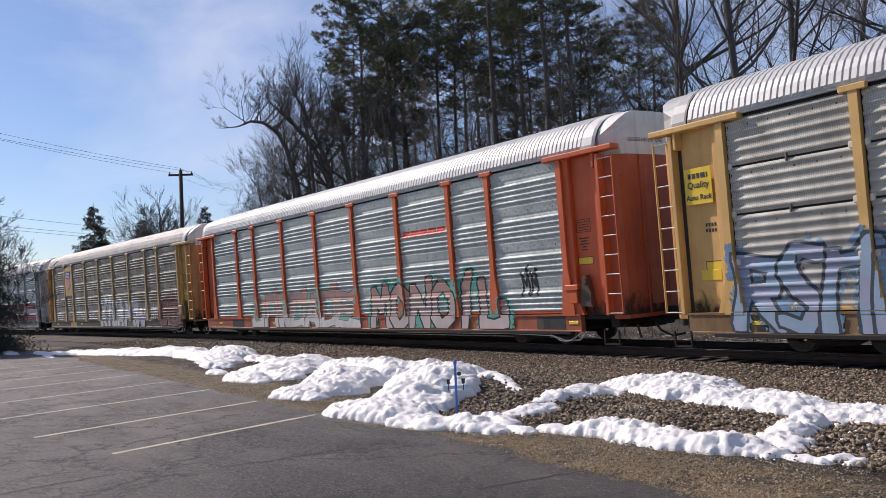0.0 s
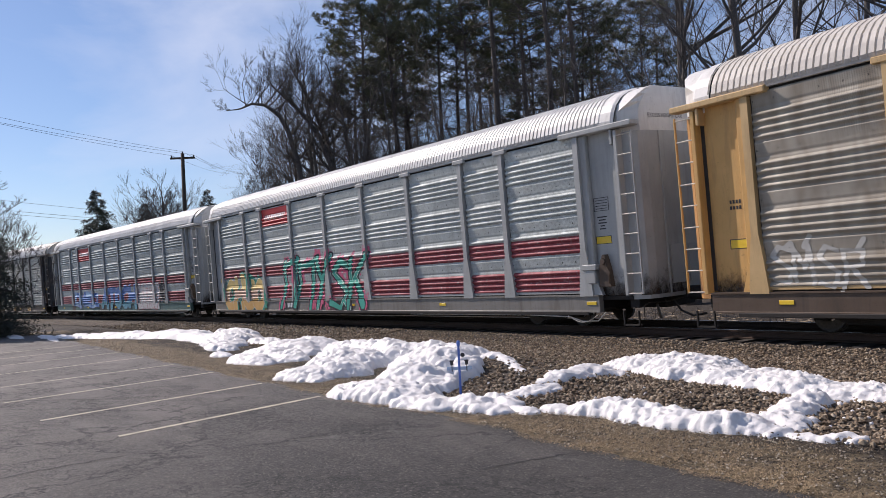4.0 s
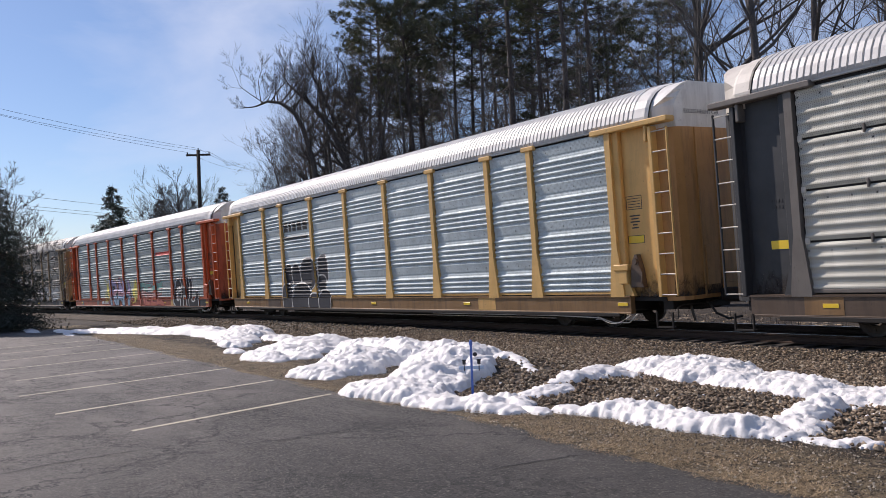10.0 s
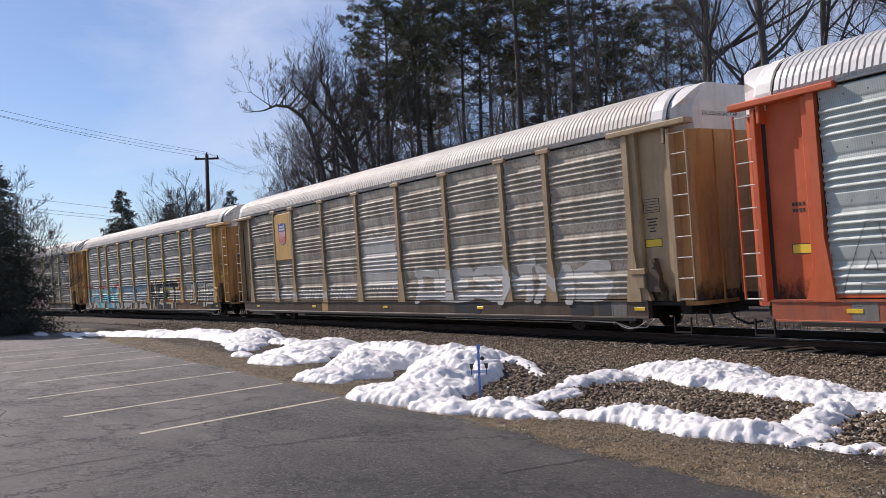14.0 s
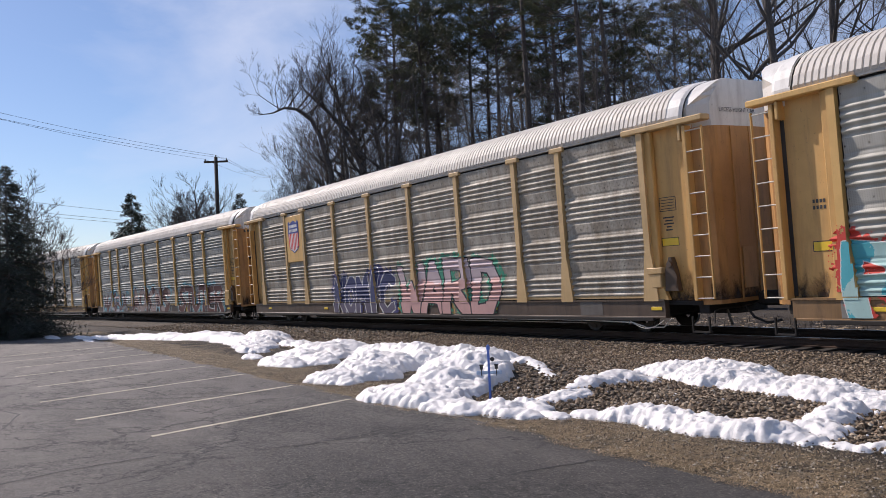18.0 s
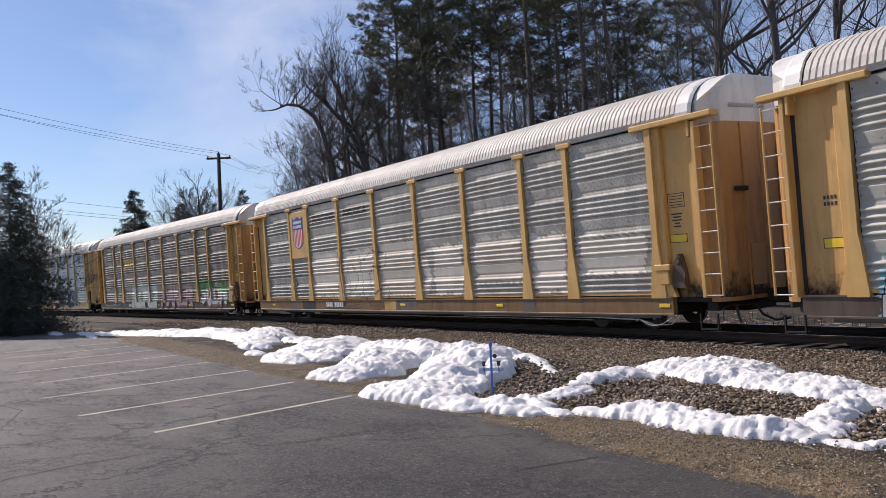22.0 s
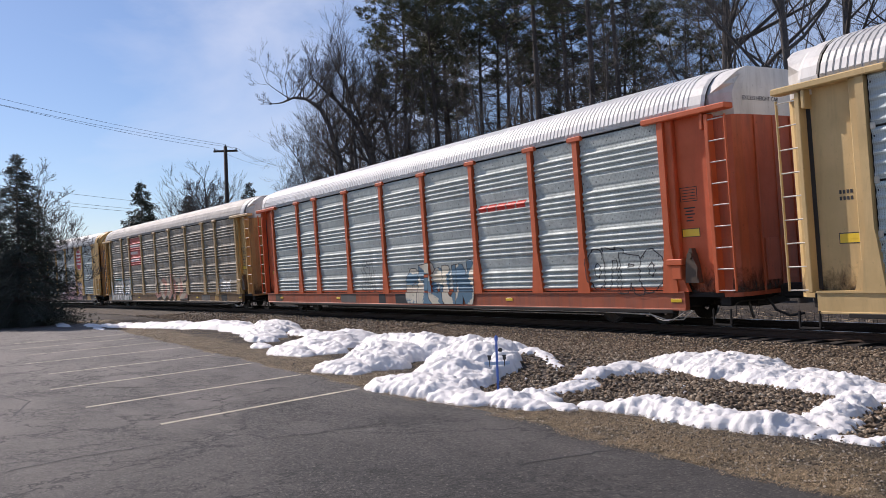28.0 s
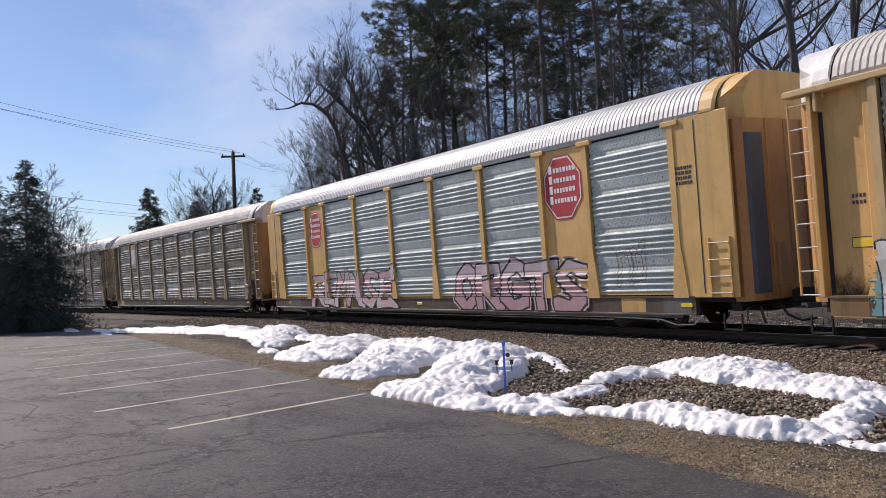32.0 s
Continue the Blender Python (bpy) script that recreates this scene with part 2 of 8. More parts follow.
M["pine_bark"] = grainy("pine_bark", (0.070, 0.060, 0.055), (0.165, 0.138, 0.120), (0.050, 0.044, 0.041), rough=0.95, fine=12, coarse=0.8, bump=0.9, depth=0.03, stretch=(3, 3, 0.7))
M["twig"] = grainy("thin_twigs", (0.085, 0.075, 0.070), (0.165, 0.145, 0.130), rough=0.9)


def needles(name, a, b):
    m, nt, p = shader(name, 0.6)
    isl = node(nt, "ShaderNodeNewGeometry").outputs["Random Per Island"]
    col = mixed(nt, isl, a, b)
    big = noise_tex(nt, place(nt), 0.5, 2)
    col = mixed(nt, ramp(nt, big, 0.4, 0.7, 0, 0.6), col, tuple(c * 0.5 for c in a))
    nt.links.new(col, p.inputs["Base Color"])
    return m


M["pine_needles"] = needles("pine_needles", (0.080, 0.092, 0.048), (0.200, 0.200, 0.105))
M["spruce_needles"] = needles("spruce_needles", (0.026, 0.040, 0.028), (0.055, 0.072, 0.048))
M["cedar_green"] = needles("cedar_foliage", (0.050, 0.064, 0.054), (0.120, 0.135, 0.105))


def snow_material():
    m, nt, p = shader("old_snow", 0.55)
    v = place(nt)
    g = noise_tex(nt, v, 26.0, 6, 0.7)
    big = noise_tex(nt, v, 1.7, 5, 0.65, 0.3)
    col = mixed(nt, ramp(nt, g, 0.3, 0.7), (0.765, 0.75, 0.735), (0.845, 0.825, 0.805))
    col = mixed(nt, ramp(nt, big, 0.60, 0.80, 0, 0.30), col, (0.56, 0.51, 0.46))
    grit = noise_tex(nt, v, 60.0, 3, 0.6)
    col = mixed(nt, ramp(nt, grit, 0.70, 0.76, 0, 0.6), col, (0.18, 0.15, 0.12))
    nt.links.new(col, p.inputs["Base Color"])
    p.inputs["Subsurface Weight"].default_value = 0.0
    h = node(nt, "ShaderNodeMath", {0: g, 1: noise_tex(nt, v, 11.0, 5, 0.7)}, operation="ADD").outputs[0]
    bumped(nt, p, h, 0.40, 0.025)
    return m


def asphalt_material():
    m, nt, p = shader("worn_asphalt", 0.74)
    v = place(nt)
    grit = noise_tex(nt, v, 140.0, 3, 0.7)
    mid = noise_tex(nt, v, 9.0, 5, 0.65)
    big = noise_tex(nt, place(nt, (0.35, 1.0, 1)), 0.55, 5, 0.6, 0.5)
    col = mixed(nt, ramp(nt, grit, 0.25, 0.75), (0.030, 0.0275, 0.0255), (0.205, 0.187, 0.170))
    pit = noise_tex(nt, v, 24.0, 4, 0.75)
    col = mixed(nt, ramp(nt, pit, 0.47, 0.55, 0, 0.92), col, (0.014, 0.0135, 0.013))
    col = mixed(nt, ramp(nt, mid, 0.42, 0.58, 0, 0.5), col, (0.030, 0.0285, 0.028))
    col = mixed(nt, ramp(nt, big, 0.46, 0.62, 0, 0.6), col, (0.185, 0.166, 0.150))
    # a younger seal coat over the near end of the lot, with a ragged edge
    along_x = node(nt, "ShaderNodeSeparateXYZ", {0: v}).outputs[0]
    ragged = node(nt, "ShaderNodeMath", {0: noise_tex(nt, v, 0.45, 6, 0.65, 0.8), 1: 11.0}, operation="MULTIPLY").outputs[0]
    sealed = node(nt, "ShaderNodeMath", {0: along_x, 1: ragged}, operation="ADD").outputs[0]
    col = mixed(nt, ramp(nt, sealed, -4.6, -0.6, 0, 0.62), col, (0.026, 0.0245, 0.023))
    # the far end is paler, and dried salt has left pale blooms
    col = mixed(nt, ramp(nt, sealed, -5.0, -12.0, 0, 0.40), col, (0.215, 0.195, 0.180))
    salt = noise_tex(nt, place(nt, (0.7, 1.6, 1)), 1.1, 7, 0.72, 0.6)
    col = mixed(nt, ramp(nt, salt, 0.60, 0.74, 0, 0.55), col, (0.21, 0.198, 0.186))
    chip = noise_tex(nt, v, 42.0, 4, 0.7)
    col = mixed(nt, ramp(nt, chip, 0.56, 0.63, 0, 0.75), col, (0.22, 0.198, 0.172))
    # cracks: thin dark lines along cell edges, broken up
    warp = node(nt, "ShaderNodeTexNoise", {"Vector": v, "Scale": 0.9, "Detail": 6, "Roughness": 0.7})
    wv = node(nt, "ShaderNodeVectorMath", {0: v, 1: node(nt, "ShaderNodeVectorMath", {0: warp.outputs["Color"], 1: (1.6, 1.6, 1.6)}, operation="MULTIPLY").outputs[0]}, operation="ADD").outputs[0]
    for scale, wide, lo in ((0.16, 0.0055, 0.30), (0.5, 0.012, 0.45), (1.6, 0.022, 0.50), (5.0, 0.045, 0.50)):
        vo = node(nt, "ShaderNodeTexVoronoi", {"Vector": wv, "Scale": scale}, feature="DISTANCE_TO_EDGE").outputs["Distance"]
        line = ramp(nt, vo, wide * 0.4, wide, 1, 0)
        where = ramp(nt, noise_tex(nt, v, 0.5, 3), lo, lo + 0.06, 0, 1)
        both = node(nt, "ShaderNodeMath", {0: line, 1: where}, operation="MULTIPLY").outputs[0]
        col = mixed(nt, node(nt, "ShaderNodeMath", {0: both, 1: 0.85}, operation="MULTIPLY").outputs[0], col, (0.010, 0.010, 0.010))
    nt.links.new(col, p.inputs["Base Color"])
    bumped(nt, p, node(nt, "ShaderNodeMath", {0: grit, 1: pit}, operation="ADD").outputs[0], 1.0, 0.018)
    return m


def ground_material():
    m, nt, p = shader("leaf_litter_soil", 0.95)
    v = place(nt)
    g = noise_tex(nt, v, 22.0, 6, 0.7)
    b = noise_tex(nt, v, 1.3, 5, 0.65, 0.4)
    col = mixed(nt, ramp(nt, g, 0.3, 0.7), (0.014, 0.011, 0.009), (0.055, 0.042, 0.031))
    col = mixed(nt, ramp(nt, b, 0.45, 0.65, 0, 0.7), col, (0.06, 0.046, 0.032))
    far = noise_tex(nt, v, 0.12, 3, 0.5)
    col = mixed(nt, ramp(nt, far, 0.52, 0.6, 0, 0.4), col, (0.12, 0.10, 0.07))
    nt.links.new(col, p.inputs["Base Color"])
    bumped(nt, p, g, 0.8, 0.05)
    return m


def gravel_material():
    m, nt, p = shader("ballast_gravel", 0.9)
    v = place(nt)
    vo = node(nt, "ShaderNodeTexVoronoi", {"Vector": v, "Scale": 16.0, "Randomness": 1.0})
    hue = node(nt, "ShaderNodeSeparateColor", {0: vo.outputs["Color"]}).outputs[0]
    col = mixed(nt, hue, (0.05, 0.035, 0.023), (0.25, 0.182, 0.115))
    # gaps between stones go dark: their shade is painted in
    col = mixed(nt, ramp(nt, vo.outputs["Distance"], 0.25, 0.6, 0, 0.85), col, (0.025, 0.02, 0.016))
    big = noise_tex(nt, v, 0.6, 4, 0.6)
    col = mixed(nt, ramp(nt, big, 0.45, 0.7, 0, 0.5), col, (0.07, 0.055, 0.043))
    nt.links.new(col, p.inputs["Base Color"])
    bumped(nt, p, ramp(nt, vo.outputs["Distance"], 0.0, 0.7, 1, 0), 1.0, 0.04)
    return m


def turf_material():
    """Dead grass matted on dirt: straw fibres, bare dark patches, and soil soaked by the melting snow."""
    m, nt, p = shader("dead_turf_and_dirt", 0.95)
    v = place(nt)
    fibre = noise_tex(nt, place(nt, (1, 2.2, 1)), 75.0, 5, 0.75, 0.6)
    mid = noise_tex(nt, v, 6.5, 6, 0.7, 0.5)
    big = noise_tex(nt, v, 1.3, 5, 0.65, 0.4)
    col = mixed(nt, ramp(nt, fibre, 0.36, 0.66), (0.070, 0.051, 0.031), (0.40, 0.305, 0.175))
    col = mixed(nt, ramp(nt, mid, 0.50, 0.60, 0, 0.8), col, (0.035, 0.026, 0.018))
    col = mixed(nt, ramp(nt, big, 0.52, 0.66, 0, 0.55), col, (0.060, 0.045, 0.030))
    col = mixed(nt, ramp(nt, noise_tex(nt, v, 26.0, 4, 0.7), 0.54, 0.60, 0, 0.85), col, (0.018, 0.014, 0.010))
    col = mixed(nt, ramp(nt, noise_tex(nt, place(nt, (1, 1.8, 1)), 38.0, 4, 0.75, 0.4), 0.57, 0.64, 0, 0.9), col, (0.58, 0.48, 0.33))
    y = node(nt, "ShaderNodeSeparateXYZ", {0: v}).outputs[1]
    soak = node(nt, "ShaderNodeMath", {0: y, 1: node(nt, "ShaderNodeMath", {0: noise_tex(nt, v, 1.8, 6, 0.7), 1: 1.3}, operation="MULTIPLY").outputs[0]}, operation="ADD").outputs[0]
    col = mixed(nt, ramp(nt, soak, 6.95, 7.3, 0, 0.85), col, (0.022, 0.017, 0.013))
    nt.links.new(col, p.inputs["Base Color"])
    bumped(nt, p, node(nt, "ShaderNodeMath", {0: fibre, 1: mid}, operation="ADD").outputs[0], 1.0, 0.035)
    return m


def stone_material():
    m, nt, p = shader("ballast_stone", 0.88)
    isl = node(nt, "ShaderNodeNewGeometry").outputs["Random Per Island"]
    c = node(nt, "ShaderNodeValToRGB", {"Fac": isl})
    e = c.color_ramp.elements
    e[0].position, e[0].color = 0.0, (0.095, 0.067, 0.042, 1)
    e[1].position, e[1].color = 1.0, (0.58, 0.49, 0.37, 1)
    for pos, rgb in ((0.35, (0.19, 0.132, 0.080)), (0.6, (0.31, 0.226, 0.142)), (0.85, (0.43, 0.33, 0.215))):
        x = e.new(pos)
        x.color = (*rgb, 1)
    g = noise_tex(nt, place(nt), 40.0, 4, 0.7)
    col = mixed(nt, ramp(nt, g, 0.35, 0.7, 0, 0.5), c.outputs["Color"], (0.09, 0.075, 0.06))
    nt.links.new(col, p.inputs["Base Color"])
    bumped(nt, p, g, 0.4, 0.01)
    return m


M["snow"], M["asphalt"], M["soil"], M["gravel"], M["stone"] = snow_material(), asphalt_material(), ground_material(), gravel_material(), stone_material()
M["turf"] = turf_material()
M["pebble"] = needles("pebbles_and_leaf_bits", (0.20, 0.155, 0.10), (0.66, 0.58, 0.46))
M["clod"] = needles("dirt_clods", (0.035, 0.026, 0.018), (0.14, 0.105, 0.07))
# ballast under the train, with the shade there put into its colour
M["shaded_bed"] = grainy("train_shade_ballast", (0.009, 0.0075, 0.0065), (0.036, 0.030, 0.024), (0.014, 0.011, 0.009), rough=0.9, fine=22, coarse=1.0, bump=1.0, depth=0.04)
M["straw"] = needles("dead_grass_blades", (0.13, 0.084, 0.042), (0.60, 0.445, 0.255))
M["line_paint"] = grainy("worn_line_paint", (0.43, 0.39, 0.29), (0.56, 0.51, 0.39), (0.12, 0.115, 0.10), rough=0.75, fine=45, coarse=3.0, amount=0.55)


def spray(name, rgb):
    if name not in M:
        M[name] = painted("spray_" + name, rgb, tuple(c * 0.5 + 0.03 for c in rgb), 0.3, rough=0.72)
    return M[name]


# ---- mesh helpers ----
def mesh_of(name, verts, faces, mats=(), idx=None, smooth=False):
    me = bpy.data.meshes.new(name)
    me.from_pydata([tuple(v) for v in verts], [], [tuple(f) for f in faces])
    for m in mats:
        me.materials.append(m)
    if idx is not None:
        me.polygons.foreach_set("material_index", np.asarray(idx, dtype=np.int32))
    if smooth:
        me.polygons.foreach_set("use_smooth", np.ones(len(me.polygons), dtype=bool))
    me.update()
    return me


def under(name, me, parent, label="", at=(0, 0, 0)):
    """One mesh object as a part of its thing."""
    ob = new(name, me)
    ob.parent = parent
    ob.location = at
    return tagged(ob, label)


class Build:
    """Collects boxes, prisms and tubes into one mesh."""

    def __init__(self):
        self.v, self.f, self.i, self.mat = [], [], [], 0

    def add(self, verts, faces):
        o = len(self.v)
        self.v += [tuple(p) for p in verts]
        self.f += [tuple(o + k for k in f) for f in faces]
        self.i += [self.mat] * len(faces)
        return self

    def box(self, x0, x1, y0, y1, z0, z1, c=0.0):
        """A box; c: chamfer along all its edges in the two longer outlines."""
        if c <= 0:
            v = [(x, y, z) for z in (z0, z1) for y in (y0, y1) for x in (x0, x1)]
            return self.add(v, [(0, 2, 3, 1), (4, 5, 7, 6), (0, 1, 5, 4), (2, 6, 7, 3), (0, 4, 6, 2), (1, 3, 7, 5)])
        v, rings = [], [(z0, c), (z0 + c, 0), (z1 - c, 0), (z1, c)]
        for z, k in rings:
            a, b, d, e = x0 + k, x1 - k, y0 + k, y1 - k
            v += [(a + c, d, z), (b - c, d, z), (b, d + c, z), (b, e - c, z), (b - c, e, z), (a + c, e, z), (a, e - c, z), (a, d + c, z)]
        f = [tuple(range(7, -1, -1)), tuple(range(24, 32))]
        for r in range(3):
            for k in range(8):
                f.append((r * 8 + k, r * 8 + (k + 1) % 8, r * 8 + 8 + (k + 1) % 8, r * 8 + 8 + k))
        return self.add(v, f)

    def prism(self, outline, y0, y1):
        """An outline in x, z pushed from y0 to y1."""
        n = len(outline)
        v = [(x, y0, z) for x, z in outline] + [(x, y1, z) for x, z in outline]
        return self.add(v, [tuple(range(n)), tuple(range(2 * n - 1, n - 1, -1))] + [(k, n + k, n + (k + 1) % n, (k + 1) % n) for k in range(n)])

    def slab(self, outline, x0, x1):
        """An outline in y, z pushed from x0 to x1."""
        n = len(outline)
        v = [(x0, y, z) for y, z in outline] + [(x1, y, z) for y, z in outline]
        return self.add(v, [tuple(range(n - 1, -1, -1)), tuple(range(n, 2 * n))] + [(k, (k + 1) % n, n + (k + 1) % n, n + k) for k in range(n)])

    def tube(self, pts, radii, n=6, cap=True):
        pts = [Vector(p) for p in pts]
        o, m = [], len(pts)
        for k, p in enumerate(pts):
            d = (pts[min(k + 1, m - 1)] - pts[max(k - 1, 0)]).normalized()
            a = d.orthogonal().normalized() if k == 0 else (a - d * a.dot(d)).normalized()
            b = d.cross(a)
            r = radii[k] if hasattr(radii, "__len__") else radii
            o += [p + (a * math.cos(t) + b * math.sin(t)) * r for t in (2 * math.pi * j / n for j in range(n))]
        f = [(k * n + j, k * n + (j + 1) % n, k * n + n + (j + 1) % n, k * n + n + j) for k in range(m - 1) for j in range(n)]
        if cap:
            f += [tuple(range(n - 1, -1, -1)), tuple(range((m - 1) * n, m * n))]
        return self.add(o, f)

    def mesh(self, name, *mats, smooth=False):
        return mesh_of(name, self.v, self.f, mats, self.i if len(mats) > 1 else None, smooth)


# ---- the ground ----
def smooth(a, b, v):
    t = np.clip((v - a) / (b - a), 0, 1)
    return t * t * (3 - 2 * t)


def waves(x, y, s, seed):
    """A cheap lumpy field between -1 and 1."""
    r = np.random.RandomState(seed)
    out = np.zeros_like(x, dtype=float)
    for k in range(7):
        a, f, ph = r.uniform(0, 6.28), s * r.uniform(0.6, 2.2), r.uniform(0, 6.28)
        out = out + np.sin((x * math.cos(a) + y * math.sin(a)) * f + ph + 1.3 * np.sin(y * f * 0.7 + k))
    return out / 4.0


def lumps(x, y, size, seed, octaves=3):
    """Broken, lumpy noise between 0 and 1, with features of that size."""
    r = np.random.RandomState(seed)
    table = r.uniform(0, 1, (128, 128))
    out, amp, total = np.zeros_like(x, dtype=float), 1.0, 0.0
    for k in range(octaves):
        u, v = x / size + 17.3 * k + 400, y / size + 9.1 * k + 400
        i, j = np.floor(u).astype(int), np.floor(v).astype(int)
        a, b = u - i, v - j
        a, b = a * a * (3 - 2 * a), b * b * (3 - 2 * b)
        g = lambda p, q: table[p % 128, q % 128]
        out = out + amp * ((g(i, j) * (1 - a) + g(i + 1, j) * a) * (1 - b) + (g(i, j + 1) * (1 - a) + g(i + 1, j + 1) * a) * b)
        total, amp, size = total + amp, amp * 0.55, size * 0.47
    return out / total


def lot_edge(x):
    return 5.18 + 0.15 * np.exp(-((x + 7.5) / 2.5) ** 2) + 0.05 * np.sin(x * 1.3) + 0.03 * np.sin(x * 4.1)


def back_off(x):
    """How far the stones keep back from the lot along its far part, where dead grass and dirt lie between."""
    return (1.9 + 0.5 * smooth(-18.0, -30.0, np.asarray(x, float))) * smooth(0.0, 1.0, (-9.5 - np.asarray(x, float)) / 4.0) + np.minimum(off_track(x), 2.5)


def stone_edge(x):
    """Where the ballast stones begin: behind the low snow ridge along the near part."""
    x = np.asarray(x, float)
    return 6.3 + 0.60 * smooth(0.0, 1.0, (x + 9.2) / 1.6) + back_off(x) + 0.12 * np.sin(x * 0.9)


BED = -0.13
BEND = 527.6                        # the track's radius


def off_track(x):
    """How far the track has swung towards the lot at x."""
    return np.clip(x, -400, 400) ** 2 / (2 * BEND)

def height(x, y):
    """The ground: the lot, a shallow fall to the track bed, and the woods' floor behind."""
    x, y = np.asarray(x, float), np.asarray(y, float)
    y0, y = y, y + off_track(x)
    z = BED * smooth(8.5, 13.0, y) + 0.10 * smooth(13.3, 14.2, y) * (1 - smooth(16.9, 17.6, y))
    near = smooth(5.6, 7.0, y0) * (1 - smooth(9.0, 12.5, y))
    z = z + near * (0.01 + 0.02 * waves(x, y, 2.2, 3))
    for cx, cy, r, h in ((-11.0, 8.1, 0.95, 0.32), (-7.29, 8.0, 1.3, 0.06), (-9.55, 7.75, 0.75, 0.12)):
        z = z + h * np.exp(-((x - cx) ** 2 + (y - cy) ** 2) / (r * r))
    z = z - 0.25 * smooth(18.6, 20.5, y) * (1 - smooth(21.0, 25.0, y)) + 0.9 * smooth(21.0, 34.0, y)
    z = z + smooth(18.5, 20.0, y) * 0.10 * waves(x, y, 1.3, 8)
    z = z + 1.6 * smooth(60.0, 160.0, y)
    return z


def sheet(name, xs, ys, lift, material, keep=None):
    X, Y = np.meshgrid(xs, ys)
    Z = height(X, Y) + lift
    n, m = X.shape
    v = np.stack([X, Y, Z], -1).reshape(-1, 3)
    a = (np.arange(n - 1)[:, None] * m + np.arange(m - 1)[None, :]).ravel()
    f = np.stack([a, a + 1, a + m + 1, a + m], 1)
    if keep is not None:
        c = (v[f[:, 0]] + v[f[:, 2]]) / 2
        f = f[keep(c[:, 0], c[:, 1])]
    return new(name, mesh_of(name, v.tolist(), f.tolist(), [material], smooth=True))


gx = np.concatenate([np.linspace(-1500, -90, 24)[:-1], np.arange(-90, 30, 0.75), np.linspace(30, 1000, 14)])
gy = np.concatenate([np.linspace(-600, -30, 10)[:-1], np.arange(-30, 5, 2.5), np.arange(5, 40, 0.6), np.linspace(40, 1500, 30)])
tagged(sheet("ground", gx, gy, -0.012, M["soil"]), "brown leaf-littered winter soil under the woods", "ground", kind="structure")


def band_sheet(name, xs, low, high, rows, lift, material):
    """A strip of ground between two wavy lines along the track."""
    t = np.linspace(0, 1, rows)
    X = np.repeat(xs[None, :], rows, 0)
    lo, hi = low(xs), high(xs)
    Y = lo[None, :] + (hi - lo)[None, :] * t[:, None]
    Z = height(X, Y) + lift
    v = np.stack([X, Y, Z], -1).reshape(-1, 3)
    m = len(xs)
    a = (np.arange(rows - 1)[:, None] * m + np.arange(m - 1)[None, :]).ravel()
    f = np.stack([a, a + 1, a + m + 1, a + m], 1)
    return new(name, mesh_of(name, v.tolist(), f.tolist(), [material], smooth=True))


fx = np.concatenate([np.linspace(-400, -60, 40)[:-1], np.arange(-60, 12, 0.2), np.linspace(12, 400, 20)])
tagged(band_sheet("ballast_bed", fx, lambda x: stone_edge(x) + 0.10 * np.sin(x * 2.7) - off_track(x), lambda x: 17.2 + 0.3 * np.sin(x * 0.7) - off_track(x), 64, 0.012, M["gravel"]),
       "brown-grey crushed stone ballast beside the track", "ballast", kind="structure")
# This strip carries the train's shade as a dark ballast colour.
tagged(band_sheet("track_bed", fx, lambda x: 14.02 + 0.08 * np.sin(x * 1.1) - off_track(x), lambda x: 18.2 + 0.3 * np.sin(x * 0.7) - off_track(x), 14, 0.022, M["shaded_bed"]),
       "ballast under the rails, painted dark as the train's shade", "ballast", kind="structure")
tagged(band_sheet("verge", fx[fx > -45], lambda x: lot_edge(x) - 0.25, lambda x: 7.3 + back_off(x) + 0.2 * np.sin(x * 1.7), 26, 0.0, M["turf"]),
       "strip of dead straw-coloured grass and dirt along the lot", "verge", kind="structure")
lx = np.concatenate([np.linspace(-42, -30, 60)[:-1], np.arange(-30, 25, 0.12)])
tagged(band_sheet("parking_lot", lx, lambda x: np.full_like(x, -40.0), lot_edge, 40, 0.006, M["asphalt"]),
       "dark worn asphalt parking lot with fine cracks", "pavement", kind="structure")


